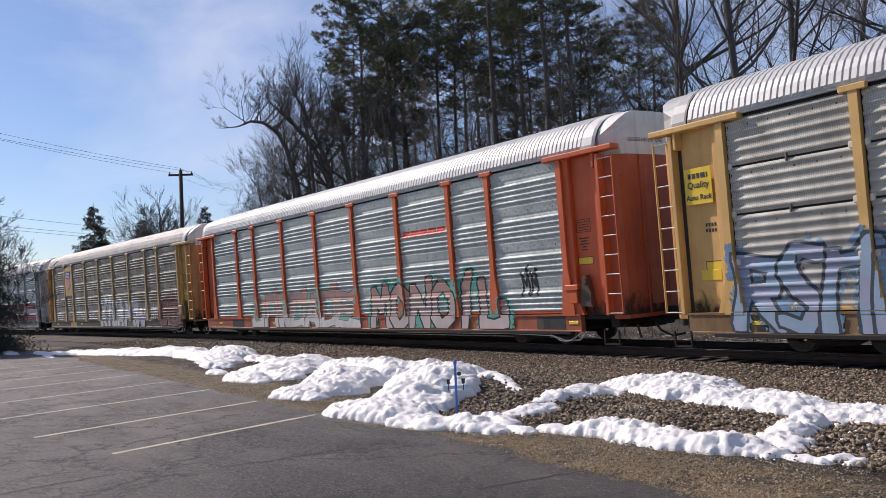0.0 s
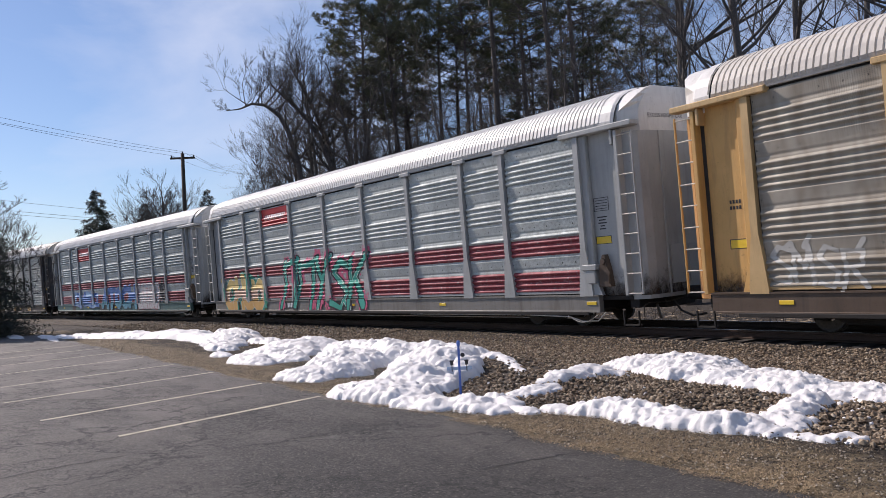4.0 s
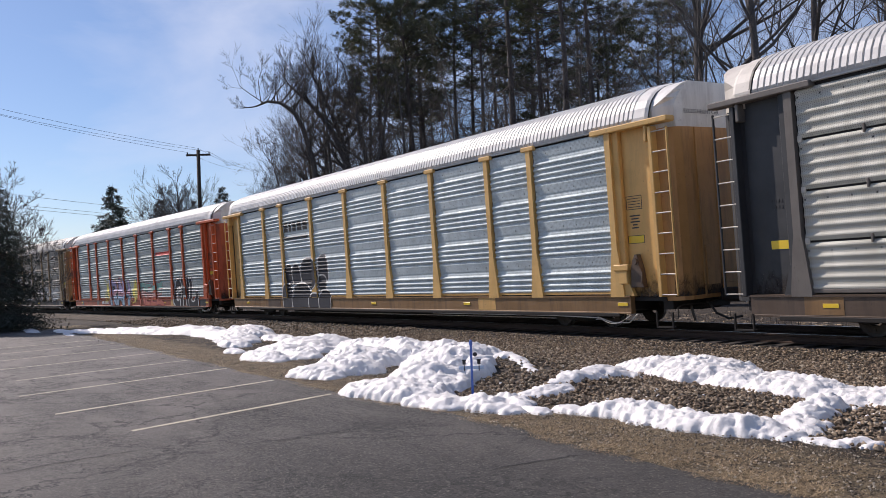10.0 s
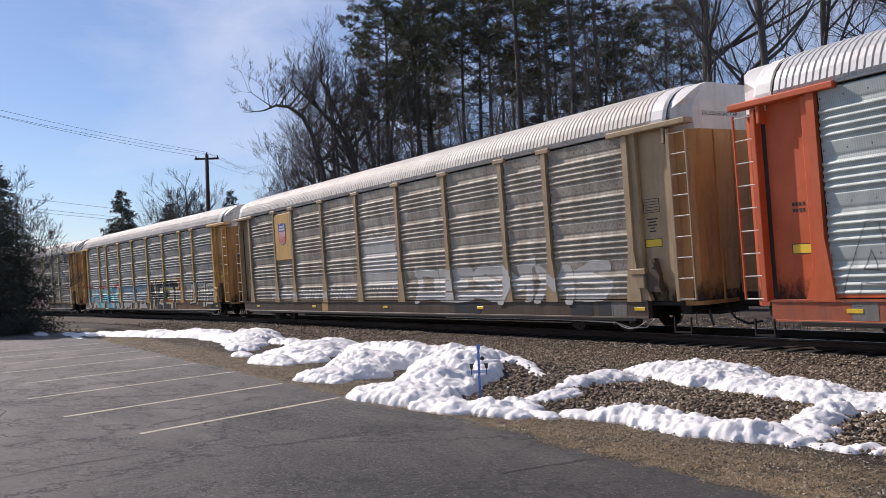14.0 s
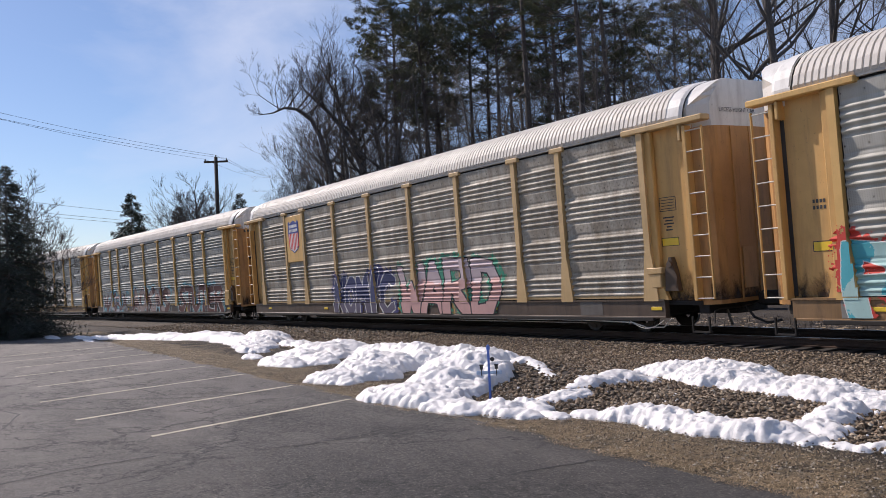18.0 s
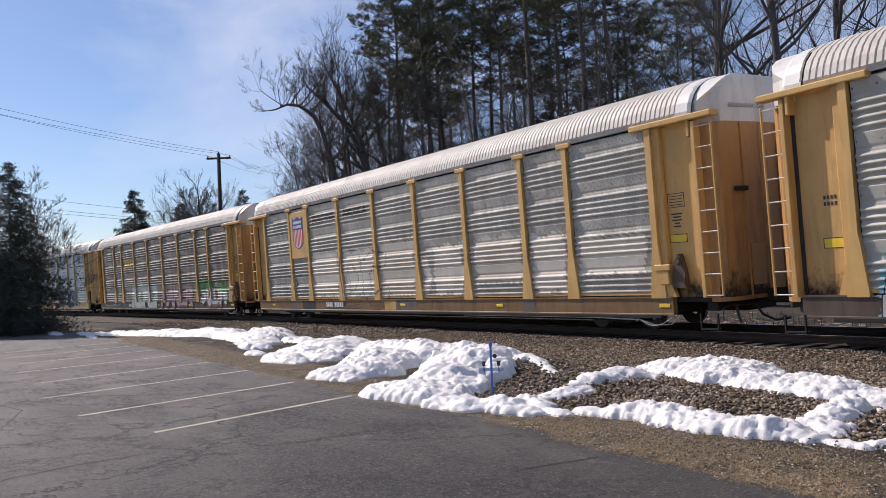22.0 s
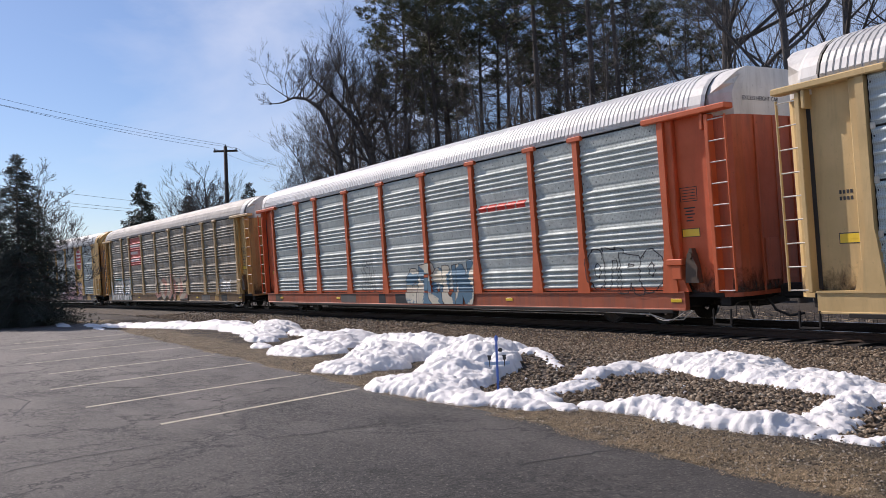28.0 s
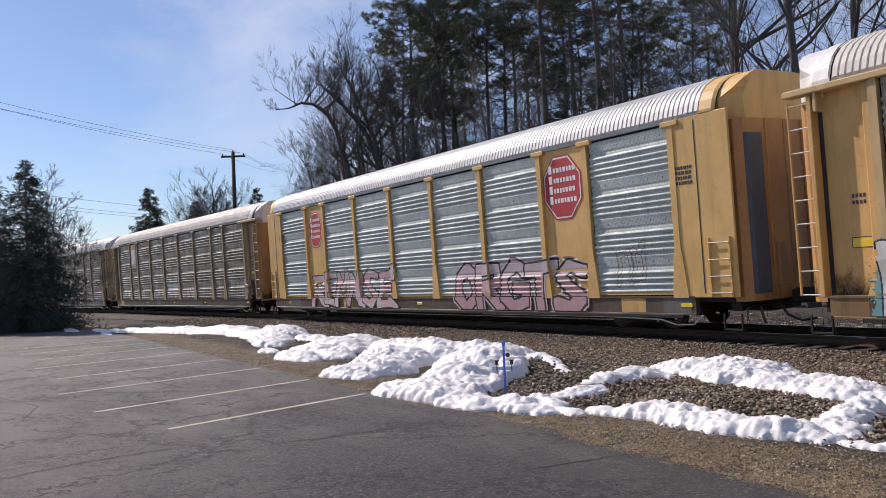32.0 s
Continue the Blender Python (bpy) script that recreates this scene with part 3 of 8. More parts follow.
def cracks():
    """Long cracks that wander over the lot."""
    lot = bpy.data.objects["parking_lot"]
    lines = [[(-15.45, 1.37), (-14.18, 2.67), (-13.32, 4.0), (-12.8, 4.72)], [(-8.62, 2.89), (-8.64, 3.45), (-8.63, 4.35), (-8.78, 4.96)], [(-5.97, 4.05), (-5.96, 4.66), (-5.88, 5.07)], [(-8.73, 0.23), (-8.96, 1.05), (-9.08, 1.92)],
             [(-20.0, 2.2), (-18.7, 2.6), (-14.4, 3.1), (-13.96, 3.86), (-13.3, 4.71)], [(-7.2, 0.4), (-6.3, 1.2), (-5.4, 2.6)], [(-17.5, -1.0), (-15.8, 0.4), (-13.9, 0.9), (-12.0, 0.5)]]
    r = random.Random(3)
    for ln in lines:
        v, side = [], 0.0
        pts = []
        for (ax, ay), (bx, by) in zip(ln[:-1], ln[1:]):
            for k in range(8):
                side = side * 0.7 + r.uniform(-0.05, 0.05)
                pts.append((ax + (bx - ax) * k / 8 + side, ay + (by - ay) * k / 8 + side * 0.5))
        for k, (px, py) in enumerate(pts):
            qx, qy = pts[min(k + 1, len(pts) - 1)]
            ox, oy = pts[max(k - 1, 0)]
            d = math.hypot(qx - ox, qy - oy) + 1e-6
            w = r.uniform(0.006, 0.020)
            v += [(px - (qy - oy) / d * w, py + (qx - ox) / d * w, 0.0095), (px + (qy - oy) / d * w, py - (qx - ox) / d * w, 0.0095)]
        me = mesh_of("crack", v, [(2 * k, 2 * k + 1, 2 * k + 3, 2 * k + 2) for k in range(len(pts) - 1)], [M["hose"]])
        under("crack", me, lot, "thin dark crack in the asphalt")


cracks()


def parking_lines():
    for k, x in enumerate((-11.44, -13.85, -16.6, -19.3, -22.3, -25.0, -27.7, -30.4)):
        y1, y0 = 5.05 + 0.03 * (k % 3), 2.05 if k == 0 else 1.3 + 0.2 * (k % 2)
        b = Build()
        n = 26
        v = []
        for j in range(n + 1):
            a = y0 + (y1 - y0) * j / n
            c, w = x - 0.36 * (a - 5.05), 0.048 + random.uniform(-0.008, 0.008)
            v += [(c - w, a, 0.0105), (c + w, a, 0.0105)]
        b.add(v, [(2 * j, 2 * j + 1, 2 * j + 3, 2 * j + 2) for j in range(n)])
        tagged(new("parking_line", b.mesh("parking_line", M["line_paint"])), "worn cream paint line on the asphalt lot", "parking line", "parking stall lines")


parking_lines()


# ---- snow ----
def snow_bank(name, blobs, x0, x1, y0, y1, step, label, seed):
    """Old snow: a lumpy heap over rounded patches, x, y, radius along and across, height."""
    xs, ys = np.arange(x0, x1, step), np.arange(y0, y1, step)
    X, Y = np.meshgrid(xs, ys)
    wx = X + 0.45 * (lumps(X, Y, 0.8, seed, 5) - 0.5) + 0.20 * (lumps(X, Y, 0.16, seed + 21, 3) - 0.5)
    wy = Y + 0.35 * (lumps(X, Y, 0.7, seed + 1, 5) - 0.5) + 0.16 * (lumps(X, Y, 0.14, seed + 22, 3) - 0.5)
    F = np.zeros_like(X)
    for bx, by, rx, ry, h in blobs:
        d = 1 - ((wx - bx) / rx) ** 2 - ((wy - by) / ry) ** 2
        F = np.maximum(F, h * np.clip(d, 0, 1) ** 0.62)
    crumb = np.abs(lumps(X, Y, 0.15, seed + 3, 3) - 0.5) * 2
    clods = np.abs(lumps(X, Y, 0.07, seed + 6, 3) - 0.5) * 2
    rough = 0.34 * (lumps(X, Y, 0.55, seed + 2, 4) - 0.5) + 0.24 * (0.32 - crumb) + 0.15 * (0.32 - clods)
    F = np.where(F > 0, F * (1.05 + 0.6 * (lumps(X, Y, 0.45, seed + 4, 3) - 0.5)) + rough * np.clip(F / 0.10, 0, 1) * 0.40, 0)
    inside = F > 0.012
    Z = height(X, Y) + np.where(inside, np.maximum(F, 0.02), -0.04)
    n, m = X.shape
    v = np.stack([X, Y, Z], -1).reshape(-1, 3)
    a = (np.arange(n - 1)[:, None] * m + np.arange(m - 1)[None, :]).ravel()
    f = np.stack([a, a + 1, a + m + 1, a + m], 1)
    f = f[inside.ravel()[f].any(1)]
    used = np.unique(f)
    back = np.zeros(len(v), int)
    back[used] = np.arange(len(used))
    ob = new(name, mesh_of(name, v[used].tolist(), back[f].tolist(), [M["snow"]], smooth=True))
    return tagged(ob, label, "snow bank", "snow banks by the track", "stuff")


def chain(blobs):
    """Adds a lower blob between each two neighbours, so that a ridge runs through."""
    out = list(blobs)
    for a, b in zip(blobs[:-1], blobs[1:]):
        if math.hypot(a[0] - b[0], a[1] - b[1]) < 2.6:
            out.append(tuple((p + q) / 2 * s for p, q, s in zip(a, b, (1, 1, 1, 0.9, 0.85))))
    return out


BANK_NEAR = [(-9.67, 10.08, 1.00, 0.70, 0.22), (-8.75, 9.95, 1.00, 0.79, 0.25), (-8.23, 9.47, 0.78, 0.57, 0.18), (-7.44, 9.46, 1.00, 0.63, 0.19), (-6.52, 9.20, 1.00, 0.58, 0.16),
             (-5.62, 9.20, 1.00, 0.55, 0.13), (-4.49, 9.22, 1.22, 0.58, 0.13), (-3.15, 9.15, 1.22, 0.55, 0.12)]
BANK_LINK = [(-9.55, 8.75, 0.34, 0.55, 0.09), (-9.32, 7.85, 0.22, 0.55, 0.08), (-8.95, 7.00, 0.22, 0.50, 0.08), (-8.6, 6.25, 0.40, 0.30, 0.10)]
BANK_LOW = [(-8.05, 6.18, 0.40, 0.13, 0.05), (-7.62, 6.43, 0.36, 0.16, 0.06), (-7.10, 6.60, 0.46, 0.27, 0.12), (-6.62, 6.66, 0.46, 0.30, 0.14), (-6.12, 6.68, 0.46, 0.30, 0.12), (-5.70, 6.74, 0.40, 0.30, 0.13), (-5.36, 6.86, 0.32, 0.26, 0.09),
            (-5.36, 7.34, 0.30, 0.30, 0.10), (-5.52, 7.80, 0.22, 0.40, 0.10), (-5.72, 8.35, 0.24, 0.40, 0.12), (-4.86, 6.95, 0.24, 0.13, 0.05), (-4.66, 7.15, 0.20, 0.11, 0.05)]
BANK_MID = [(-8.75, 5.90, 0.62, 0.28, 0.10), (-9.5, 5.66, 0.75, 0.34, 0.12), (-10.4, 5.70, 0.85, 0.56, 0.22), (-11.1, 5.50, 0.62, 0.40, 0.15), (-10.9, 6.35, 0.9, 0.66, 0.28), (-11.5, 6.9, 1.05, 0.75, 0.34),
            (-12.6, 7.75, 1.1, 0.72, 0.36), (-11.9, 7.55, 0.7, 0.6, 0.30), (-13.4, 8.3, 0.9, 0.6, 0.34)]
BANK_MID_B = [(-13.9, 5.85, 0.80, 0.42, 0.14), (-14.1, 6.55, 0.90, 0.66, 0.25), (-14.9, 7.3, 1.05, 0.78, 0.32), (-15.6, 8.2, 1.2, 0.8, 0.36), (-14.5, 8.25, 1.0, 0.65, 0.36), (-17.0, 8.65, 1.3, 0.6, 0.30),
              (-13.1, 9.05, 0.8, 0.20, 0.12), (-12.2, 8.45, 0.5, 0.30, 0.14), (-11.75, 8.10, 0.45, 0.22, 0.09), (-11.35, 7.92, 0.36, 0.16, 0.07), (-10.95, 7.84, 0.34, 0.14, 0.06), (-10.60, 7.78, 0.32, 0.13, 0.06), (-10.25, 7.70, 0.30, 0.12, 0.05)]
BANK_FAR = [(-18.0, 6.35, 1.0, 0.42, 0.14), (-18.6, 7.1, 1.25, 0.6, 0.20), (-19.3, 7.85, 1.35, 0.7, 0.24), (-19.8, 8.7, 1.35, 0.7, 0.26), (-17.5, 7.05, 0.6, 0.45, 0.15), (-18.2, 8.75, 0.9, 0.42, 0.20), (-21.6, 8.85, 1.0, 0.36, 0.14), (-23.3, 8.75, 1.0, 0.36, 0.14), (-16.6, 7.75, 0.7, 0.35, 0.16), (-20.4, 6.5, 0.6, 0.2, 0.07),
            (-22.6, 7.2, 0.9, 0.4, 0.14), (-24.2, 7.8, 1.2, 0.6, 0.22), (-25.8, 8.5, 1.4, 0.7, 0.28), (-27.0, 9.1, 1.4, 0.7, 0.28)]
BANK_END = [(-26.28, 8.09, 1.59, 0.54, 0.18), (-28.75, 8.30, 1.48, 0.73, 0.26), (-30.44, 8.20, 1.69, 0.73, 0.22), (-32.45, 7.33, 1.67, 0.59, 0.20), (-34.26, 6.62, 1.44, 0.46, 0.14), (-36.04, 5.92, 1.53, 0.37, 0.11), (-38.27, 4.97, 2.01, 0.29, 0.08), (-41.14, 4.00, 2.37, 0.24, 0.07), (-35.39, 4.80, 1.21, 0.16, 0.04)]
snow_bank("snow_bank", BANK_NEAR + BANK_LINK + BANK_LOW, -11.6, -1.0, 5.7, 11.6, 0.024, "ring of lumpy melting snow around bare ballast stones", 11)
snow_bank("snow_bank", BANK_MID + BANK_MID_B, -19.0, -7.6, 4.7, 11.2, 0.030, "broad heap of lumpy old snow at the lot's edge", 12)
snow_bank("snow_bank", BANK_FAR, -29.0, -15.8, 5.0, 10.6, 0.04, "low patches of old snow on dead grass", 13)
snow_bank("snow_bank", chain(BANK_END), -46.0, -23.5, 3.0, 10.0, 0.07, "long thin ridge of old snow by the lot's end", 14)


# ---- loose stones and straw ----
def scatter_stones(name, count, x0, x1, y0, y1, lo, hi, seed, label, mat="stone", edge=6.3):
    r = np.random.RandomState(seed)
    base = np.array([(0, 0, 1), (0.94, 0, 0.25), (0.29, 0.9, 0.25), (-0.76, 0.55, 0.25), (-0.76, -0.55, 0.25), (0.29, -0.9, 0.25), (0, 0, -0.7)])
    tri = np.array([(0, 1, 2), (0, 2, 3), (0, 3, 4), (0, 4, 5), (0, 5, 1), (6, 2, 1), (6, 3, 2), (6, 4, 3), (6, 5, 4), (6, 1, 5)])
    u = r.uniform(0, 1, count)
    x = x1 - (x1 - x0) * u ** 1.7
    y = r.uniform(y0, y1, count) - off_track(x)
    ok = y > (stone_edge(x) if edge > 6 else edge) + r.uniform(-0.30, 0.25, count) - off_track(x)
    x, y = x[ok], y[ok]
    n = len(x)
    s = r.uniform(lo, hi, n)
    a = r.uniform(0, 6.28, n)
    jit = base[None] * r.uniform(0.7, 1.25, (n, 7, 1)) * np.array([1, 0.82, 0.85]) * s[:, None, None]
    tx = r.uniform(-0.5, 0.5, n)
    px, py, pz = jit[..., 0], jit[..., 1], jit[..., 2]
    pz, px = pz * np.cos(tx)[:, None] - px * np.sin(tx)[:, None], px * np.cos(tx)[:, None] + pz * np.sin(tx)[:, None]
    qx, qy = px * np.cos(a)[:, None] - py * np.sin(a)[:, None], px * np.sin(a)[:, None] + py * np.cos(a)[:, None]
    z = height(x, y) + 0.012 + s * r.uniform(0.1, 0.5, n)
    v = np.stack([qx + x[:, None], qy + y[:, None], pz + z[:, None]], -1).reshape(-1, 3)
    f = (tri[None] + 7 * np.arange(n)[:, None, None]).reshape(-1, 3)
    return tagged(new(name, mesh_of(name, v.tolist(), f.tolist(), [M[mat]])), label, {"stone": "ballast stones", "snow": "snow"}.get(mat, "soil"), kind="stuff")


scatter_stones("ballast_stones", 58000, -24, -1.0, 6.2, 14.3, 0.017, 0.038, 5, "loose brown and grey ballast stones, angular")
scatter_stones("ballast_stones", 9000, -50, -24, 6.4, 14.3, 0.03, 0.06, 6, "loose brown and grey ballast stones further along the track")
scatter_stones("ballast_stones", 700, -9.5, -1.5, 6.6, 9.5, 0.036, 0.05, 7, "larger loose stones between the snow ridges")


scatter_stones("dirt_clods", 7000, -16, -0.5, 5.5, 7.3, 0.004, 0.013, 8, "dark crumbs of soil among the dead grass", "clod", 5.2)
scatter_stones("dirt_clods", 4000, -32, -11, 5.5, 8.6, 0.004, 0.014, 18, "dark crumbs of soil between the lot and the snow", "clod", 5.3)


scatter_stones("pebbles", 5200, -14, -0.5, 5.25, 7.0, 0.005, 0.015, 28, "pale pebbles and bits of dead leaf in the dead grass", "pebble", 5.25)


def straw(count, seed):
    r = np.random.RandomState(seed)
    x = 1.0 - 40 * r.uniform(0, 1, count) ** 1.5
    y = lot_edge(x) - 0.12 + np.abs(r.normal(0, 0.78, count)) * (1 + 0.6 * back_off(x)) + 0.05 * r.uniform(-1, 1, count)
    ok = (lumps(x, y, 0.30, seed, 4) + r.uniform(-0.10, 0.10, count) > 0.45) & (y + 0.5 * lumps(x, y, 0.3, seed + 2, 3) < 6.95 + back_off(x))
    x, y = x[ok], y[ok]
    count = len(x)
    a, l, t = r.uniform(0, 6.28, count), r.uniform(0.012, 0.048, count), r.uniform(0.0, 0.6, count)
    w = r.uniform(0.0012, 0.0036, count)
    z = height(x, y) + r.uniform(0.004, 0.022, count)
    dx, dy, dz = np.cos(a) * np.cos(t) * l, np.sin(a) * np.cos(t) * l, np.sin(t) * l
    p = np.stack([x, y, z], -1)
    side = np.stack([-np.sin(a) * w, np.cos(a) * w, 0 * a], -1)
    v = np.stack([p - side, p + side, p + np.stack([dx, dy, dz], -1)], 1).reshape(-1, 3)
    f = np.arange(3 * count).reshape(-1, 3)
    tagged(new("dead_grass", mesh_of("dead_grass", v.tolist(), f.tolist(), [M["straw"]])), "matted straw-coloured dead grass on the verge", "grass", kind="stuff")


straw(290000, 9)


def brush(count, x0, x1, y0, y1, lo, hi, seed, label, mat="twig", rise=1.3):
    """Fallen twigs and thin scrub on the woods' floor."""
    r = np.random.RandomState(seed)
    x = r.uniform(x0, x1, count)
    y = r.uniform(y0, y1, count) - off_track(x)
    a, l, t = r.uniform(0, 6.28, count), r.uniform(lo, hi, count), r.uniform(-0.1, rise, count)
    w = r.uniform(0.006, 0.014, count)
    p = np.stack([x, y, height(x, y)], -1)
    d = np.stack([np.cos(a) * np.cos(t) * l, np.sin(a) * np.cos(t) * l, np.abs(np.sin(t)) * l], -1)
    s = np.stack([-np.sin(a) * w, np.cos(a) * w, 0 * a], -1)
    up = np.stack([0 * a, 0 * a, w * 1.5], -1)
    v = np.stack([p - s, p + s, p + up, p + d], 1).reshape(-1, 3)
    f = (np.array([(0, 1, 3), (1, 2, 3), (2, 0, 3)])[None] + 4 * np.arange(count)[:, None, None]).reshape(-1, 3)
    tagged(new("brush", mesh_of("brush", v.tolist(), f.tolist(), [M[mat]])), label, "brush", kind="stuff")


brush(6000, -60, 8, 18.4, 24, 0.2, 0.8, 21, "fallen twigs and dead stalks beyond the track")
brush(7000, -50, 4, 18.3, 24, 0.10, 0.55, 23, "pale dead sticks and leaves littering the ground beyond the track", "straw", 0.12)
brush(5000, -110, 20, 26, 44, 0.8, 3.0, 22, "thin leafless brown understorey in the woods")
BANK_BEHIND = [(-19, 19.0, 2.2, 0.5, 0.14), (-28, 18.8, 2.6, 0.6, 0.14), (-13.5, 19.4, 1.2, 0.5, 0.12), (-38, 18.0, 3.5, 0.5, 0.14), (-7.5, 19.6, 1.5, 0.6, 0.12), (-50, 17.0, 4.5, 0.5, 0.14)]
snow_bank("snow_bank", BANK_BEHIND, -58, -2, 15.5, 21.0, 0.15, "thin strip of old snow in the ditch beyond the track", 15)

scatter_stones("loose_rubble", 2600, -34, 0, 17.0, 20.5, 0.03, 0.08, 25, "pale rubble and litter beyond the track")
scatter_stones("snow_crumbs", 260, -17, -3.5, 6.0, 9.6, 0.012, 0.035, 26, "small crumbs of melting snow on the stones", "snow")

# ---- the track ----
RAIL_Z, TRACK_Y, CANT = 0.24, 15.60, 2.0


def along(s, across=0.0, up=0.0):
    """A point of the track: s metres along it, off to the far side, and above the rails' plane, with the curve's cant."""
    a, c = s / BEND, radians(CANT)
    n = across * math.cos(c) - up * math.sin(c)
    return Vector((BEND * math.sin(a) + n * math.sin(a), TRACK_Y - BEND * (1 - math.cos(a)) + n * math.cos(a), RAIL_Z + up * math.cos(c) + across * math.sin(c)))


def track_pose(s):
    """The pose of a car or tie standing on the track."""
    return Matrix.Translation(along(s)) @ pose(0, 0, 0, 0, 0, -math.degrees(s / BEND)) @ pose(0, 0, 0, CANT)


def track():
    root = tagged(new("railway_track"), "railway track with rusty rails on dark wooden ties", "railway track", kind="structure")
    prof = [(-0.075, 0), (0.075, 0), (0.075, 0.015), (0.012, 0.035), (0.010, 0.12), (0.036, 0.135), (0.036, 0.168), (0.028, 0.175), (-0.028, 0.175), (-0.036, 0.168), (-0.036, 0.135), (-0.010, 0.12), (-0.012, 0.035), (-0.075, 0.015)]
    n = len(prof)
    stops = [60 - 5 * k for k in range(137)]
    for side in (-1, 1):
        v = [along(s, y + side * 0.753, z - 0.175) for s in stops for y, z in prof]
        f, ids = [], []
        for k in range(len(stops) - 1):
            for j in range(n):
                f.append((k * n + j, k * n + (j + 1) % n, (k + 1) * n + (j + 1) % n, (k + 1) * n + j))
                ids.append(1 if j == 7 else 0)
        under("rail", mesh_of("rail", v, f, [M["rail"], M["rail_head"]], ids), root, "rusty steel rail with a worn bright head")
    tie = Build().box(-0.115, 0.115, -1.30, 1.30, -0.18, 0.0, 0.012).mesh("tie", M["tie"])
    for k in range(240):
        t = new("tie", tie)
        t.parent = root
        t.matrix_basis = track_pose(12 - 0.52 * k) @ pose(random.uniform(-0.03, 0.03), random.uniform(-0.05, 0.05), -0.178, 0, 0, random.uniform(-1.2, 1.2))
    far = Build()
    for k in range(240, 1100):
        m = track_pose(12 - 0.52 * k)
        c = [m @ Vector(p) for p in ((-0.115, -1.3, -0.178), (0.115, -1.3, -0.178), (0.115, 1.3, -0.178), (-0.115, 1.3, -0.178), (-0.115, -1.3, -0.34), (0.115, -1.3, -0.34), (0.115, 1.3, -0.34), (-0.115, 1.3, -0.34))]
        far.add(c, [(0, 1, 2, 3), (0, 4, 5, 1), (1, 5, 6, 2), (2, 6, 7, 3), (3, 7, 4, 0)])
    tagged(under("ties", far.mesh("ties", M["tie"]), root), "dark wooden ties of the far track", kind="stuff")


track()


# ---- the train ----
PITCH, HALF = 28.65, 13.66          # coupled length; half of one car's side
SPEED, START = 14.379, 1.31         # metres a second; where the first car's middle is at the start
POSTS = (-11.87, -9.0, -7.14, -4.29, -1.43, 1.43, 4.29, 7.14, 9.0, 11.87)
P_LOW, P_TOP = 0.86, 4.70           # the side panels' foot and head over the rail
SKIN, FACE = -1.455, -1.55          # the panels' plane and the posts' outer face


def fold(z, style):
    """How far a side panel bulges outward at a height."""
    u = (np.asarray(z, float) - P_LOW) / (P_TOP - P_LOW) * 4.0
    s = u - np.floor(u)
    if style == "even":
        p = s * 5 - np.floor(s * 5)
        ridge = np.where((p > 0.30) & (p < 0.80), np.abs(np.sin((p - 0.30) / 0.50 * math.pi)) ** 0.7 * 0.030, 0.0)
        return np.where((s < 0.03) | (s > 0.97), -0.014, ridge)
    # four rounded ridges above the foot of each course, then a broad shallow trough with bolts
    p = np.clip((s - 0.05) / 0.60, 0, 0.9999) * 4
    p = p - np.floor(p)
    ridge = np.where(p < 0.70, np.where(p < 0.34, np.sin(p / 0.34 * math.pi / 2), np.cos(np.clip((p - 0.34) / 0.36, 0, 1) * math.pi / 2)) ** 0.8 * 0.052, 0.0)
    trough = 0.026 * np.clip((s - 0.68) / 0.30, 0, 1) ** 1.5 - 0.012 * np.clip((s - 0.655) / 0.02, 0, 1) * (1 - np.clip((s - 0.69) / 0.05, 0, 1))
    return np.where((s > 0.05) & (s < 0.65), ridge, np.where(s >= 0.65, np.where(s > 0.985, 0.0, trough), 0.0))


FOLD_Z = 0.86 + 0.02 * np.arange(193)


def fold_at(z, style):
    """The bulge of the built panel, straight between its folds."""
    return np.interp(z, FOLD_Z, fold(FOLD_Z, style))


def heights(style):
    return P_LOW + 0.02 * np.arange(193)


SHARED = {}


def shared(key, make):
    if key not in SHARED:
        SHARED[key] = make()
    return SHARED[key]


def panel_mesh(w, style, mat, z0=P_LOW, z1=P_TOP):
    def make():
        zs = heights(style)
        zs = zs[(zs >= z0 - 1e-6) & (zs <= z1 + 1e-6)]
        d = fold(zs, style)
        xs = (-w / 2, -w / 2 + 0.02, w / 2 - 0.02, w / 2)
        v, f = [], []
        for k, x in enumerate(xs):
            flat = 0.8 if k in (0, 3) else 1.0
            v += [(x, -a * flat, z) for a, z in zip(d, zs)]
        n = len(zs)
        for k in range(3):
            for j in range(n - 1):
                f.append((k * n + j, (k + 1) * n + j, (k + 1) * n + j + 1, k * n + j + 1))
        return mesh_of("panel", v, f, [M[mat]], smooth=True)
    return shared(("panel", round(w, 3), style, mat, round(z0, 2), round(z1, 2)), make)


ROOF_PROFILE = [(-1.52, 4.80), (-1.52, 4.86), (-1.46, 5.06), (-1.36, 5.24), (-1.18, 5.42), (-0.90, 5.57), (-0.55, 5.67), (0.0, 5.72), (0.55, 5.67), (0.90, 5.57), (1.18, 5.42), (1.36, 5.24), (1.46, 5.06), (1.52, 4.86), (1.52, 4.80)]


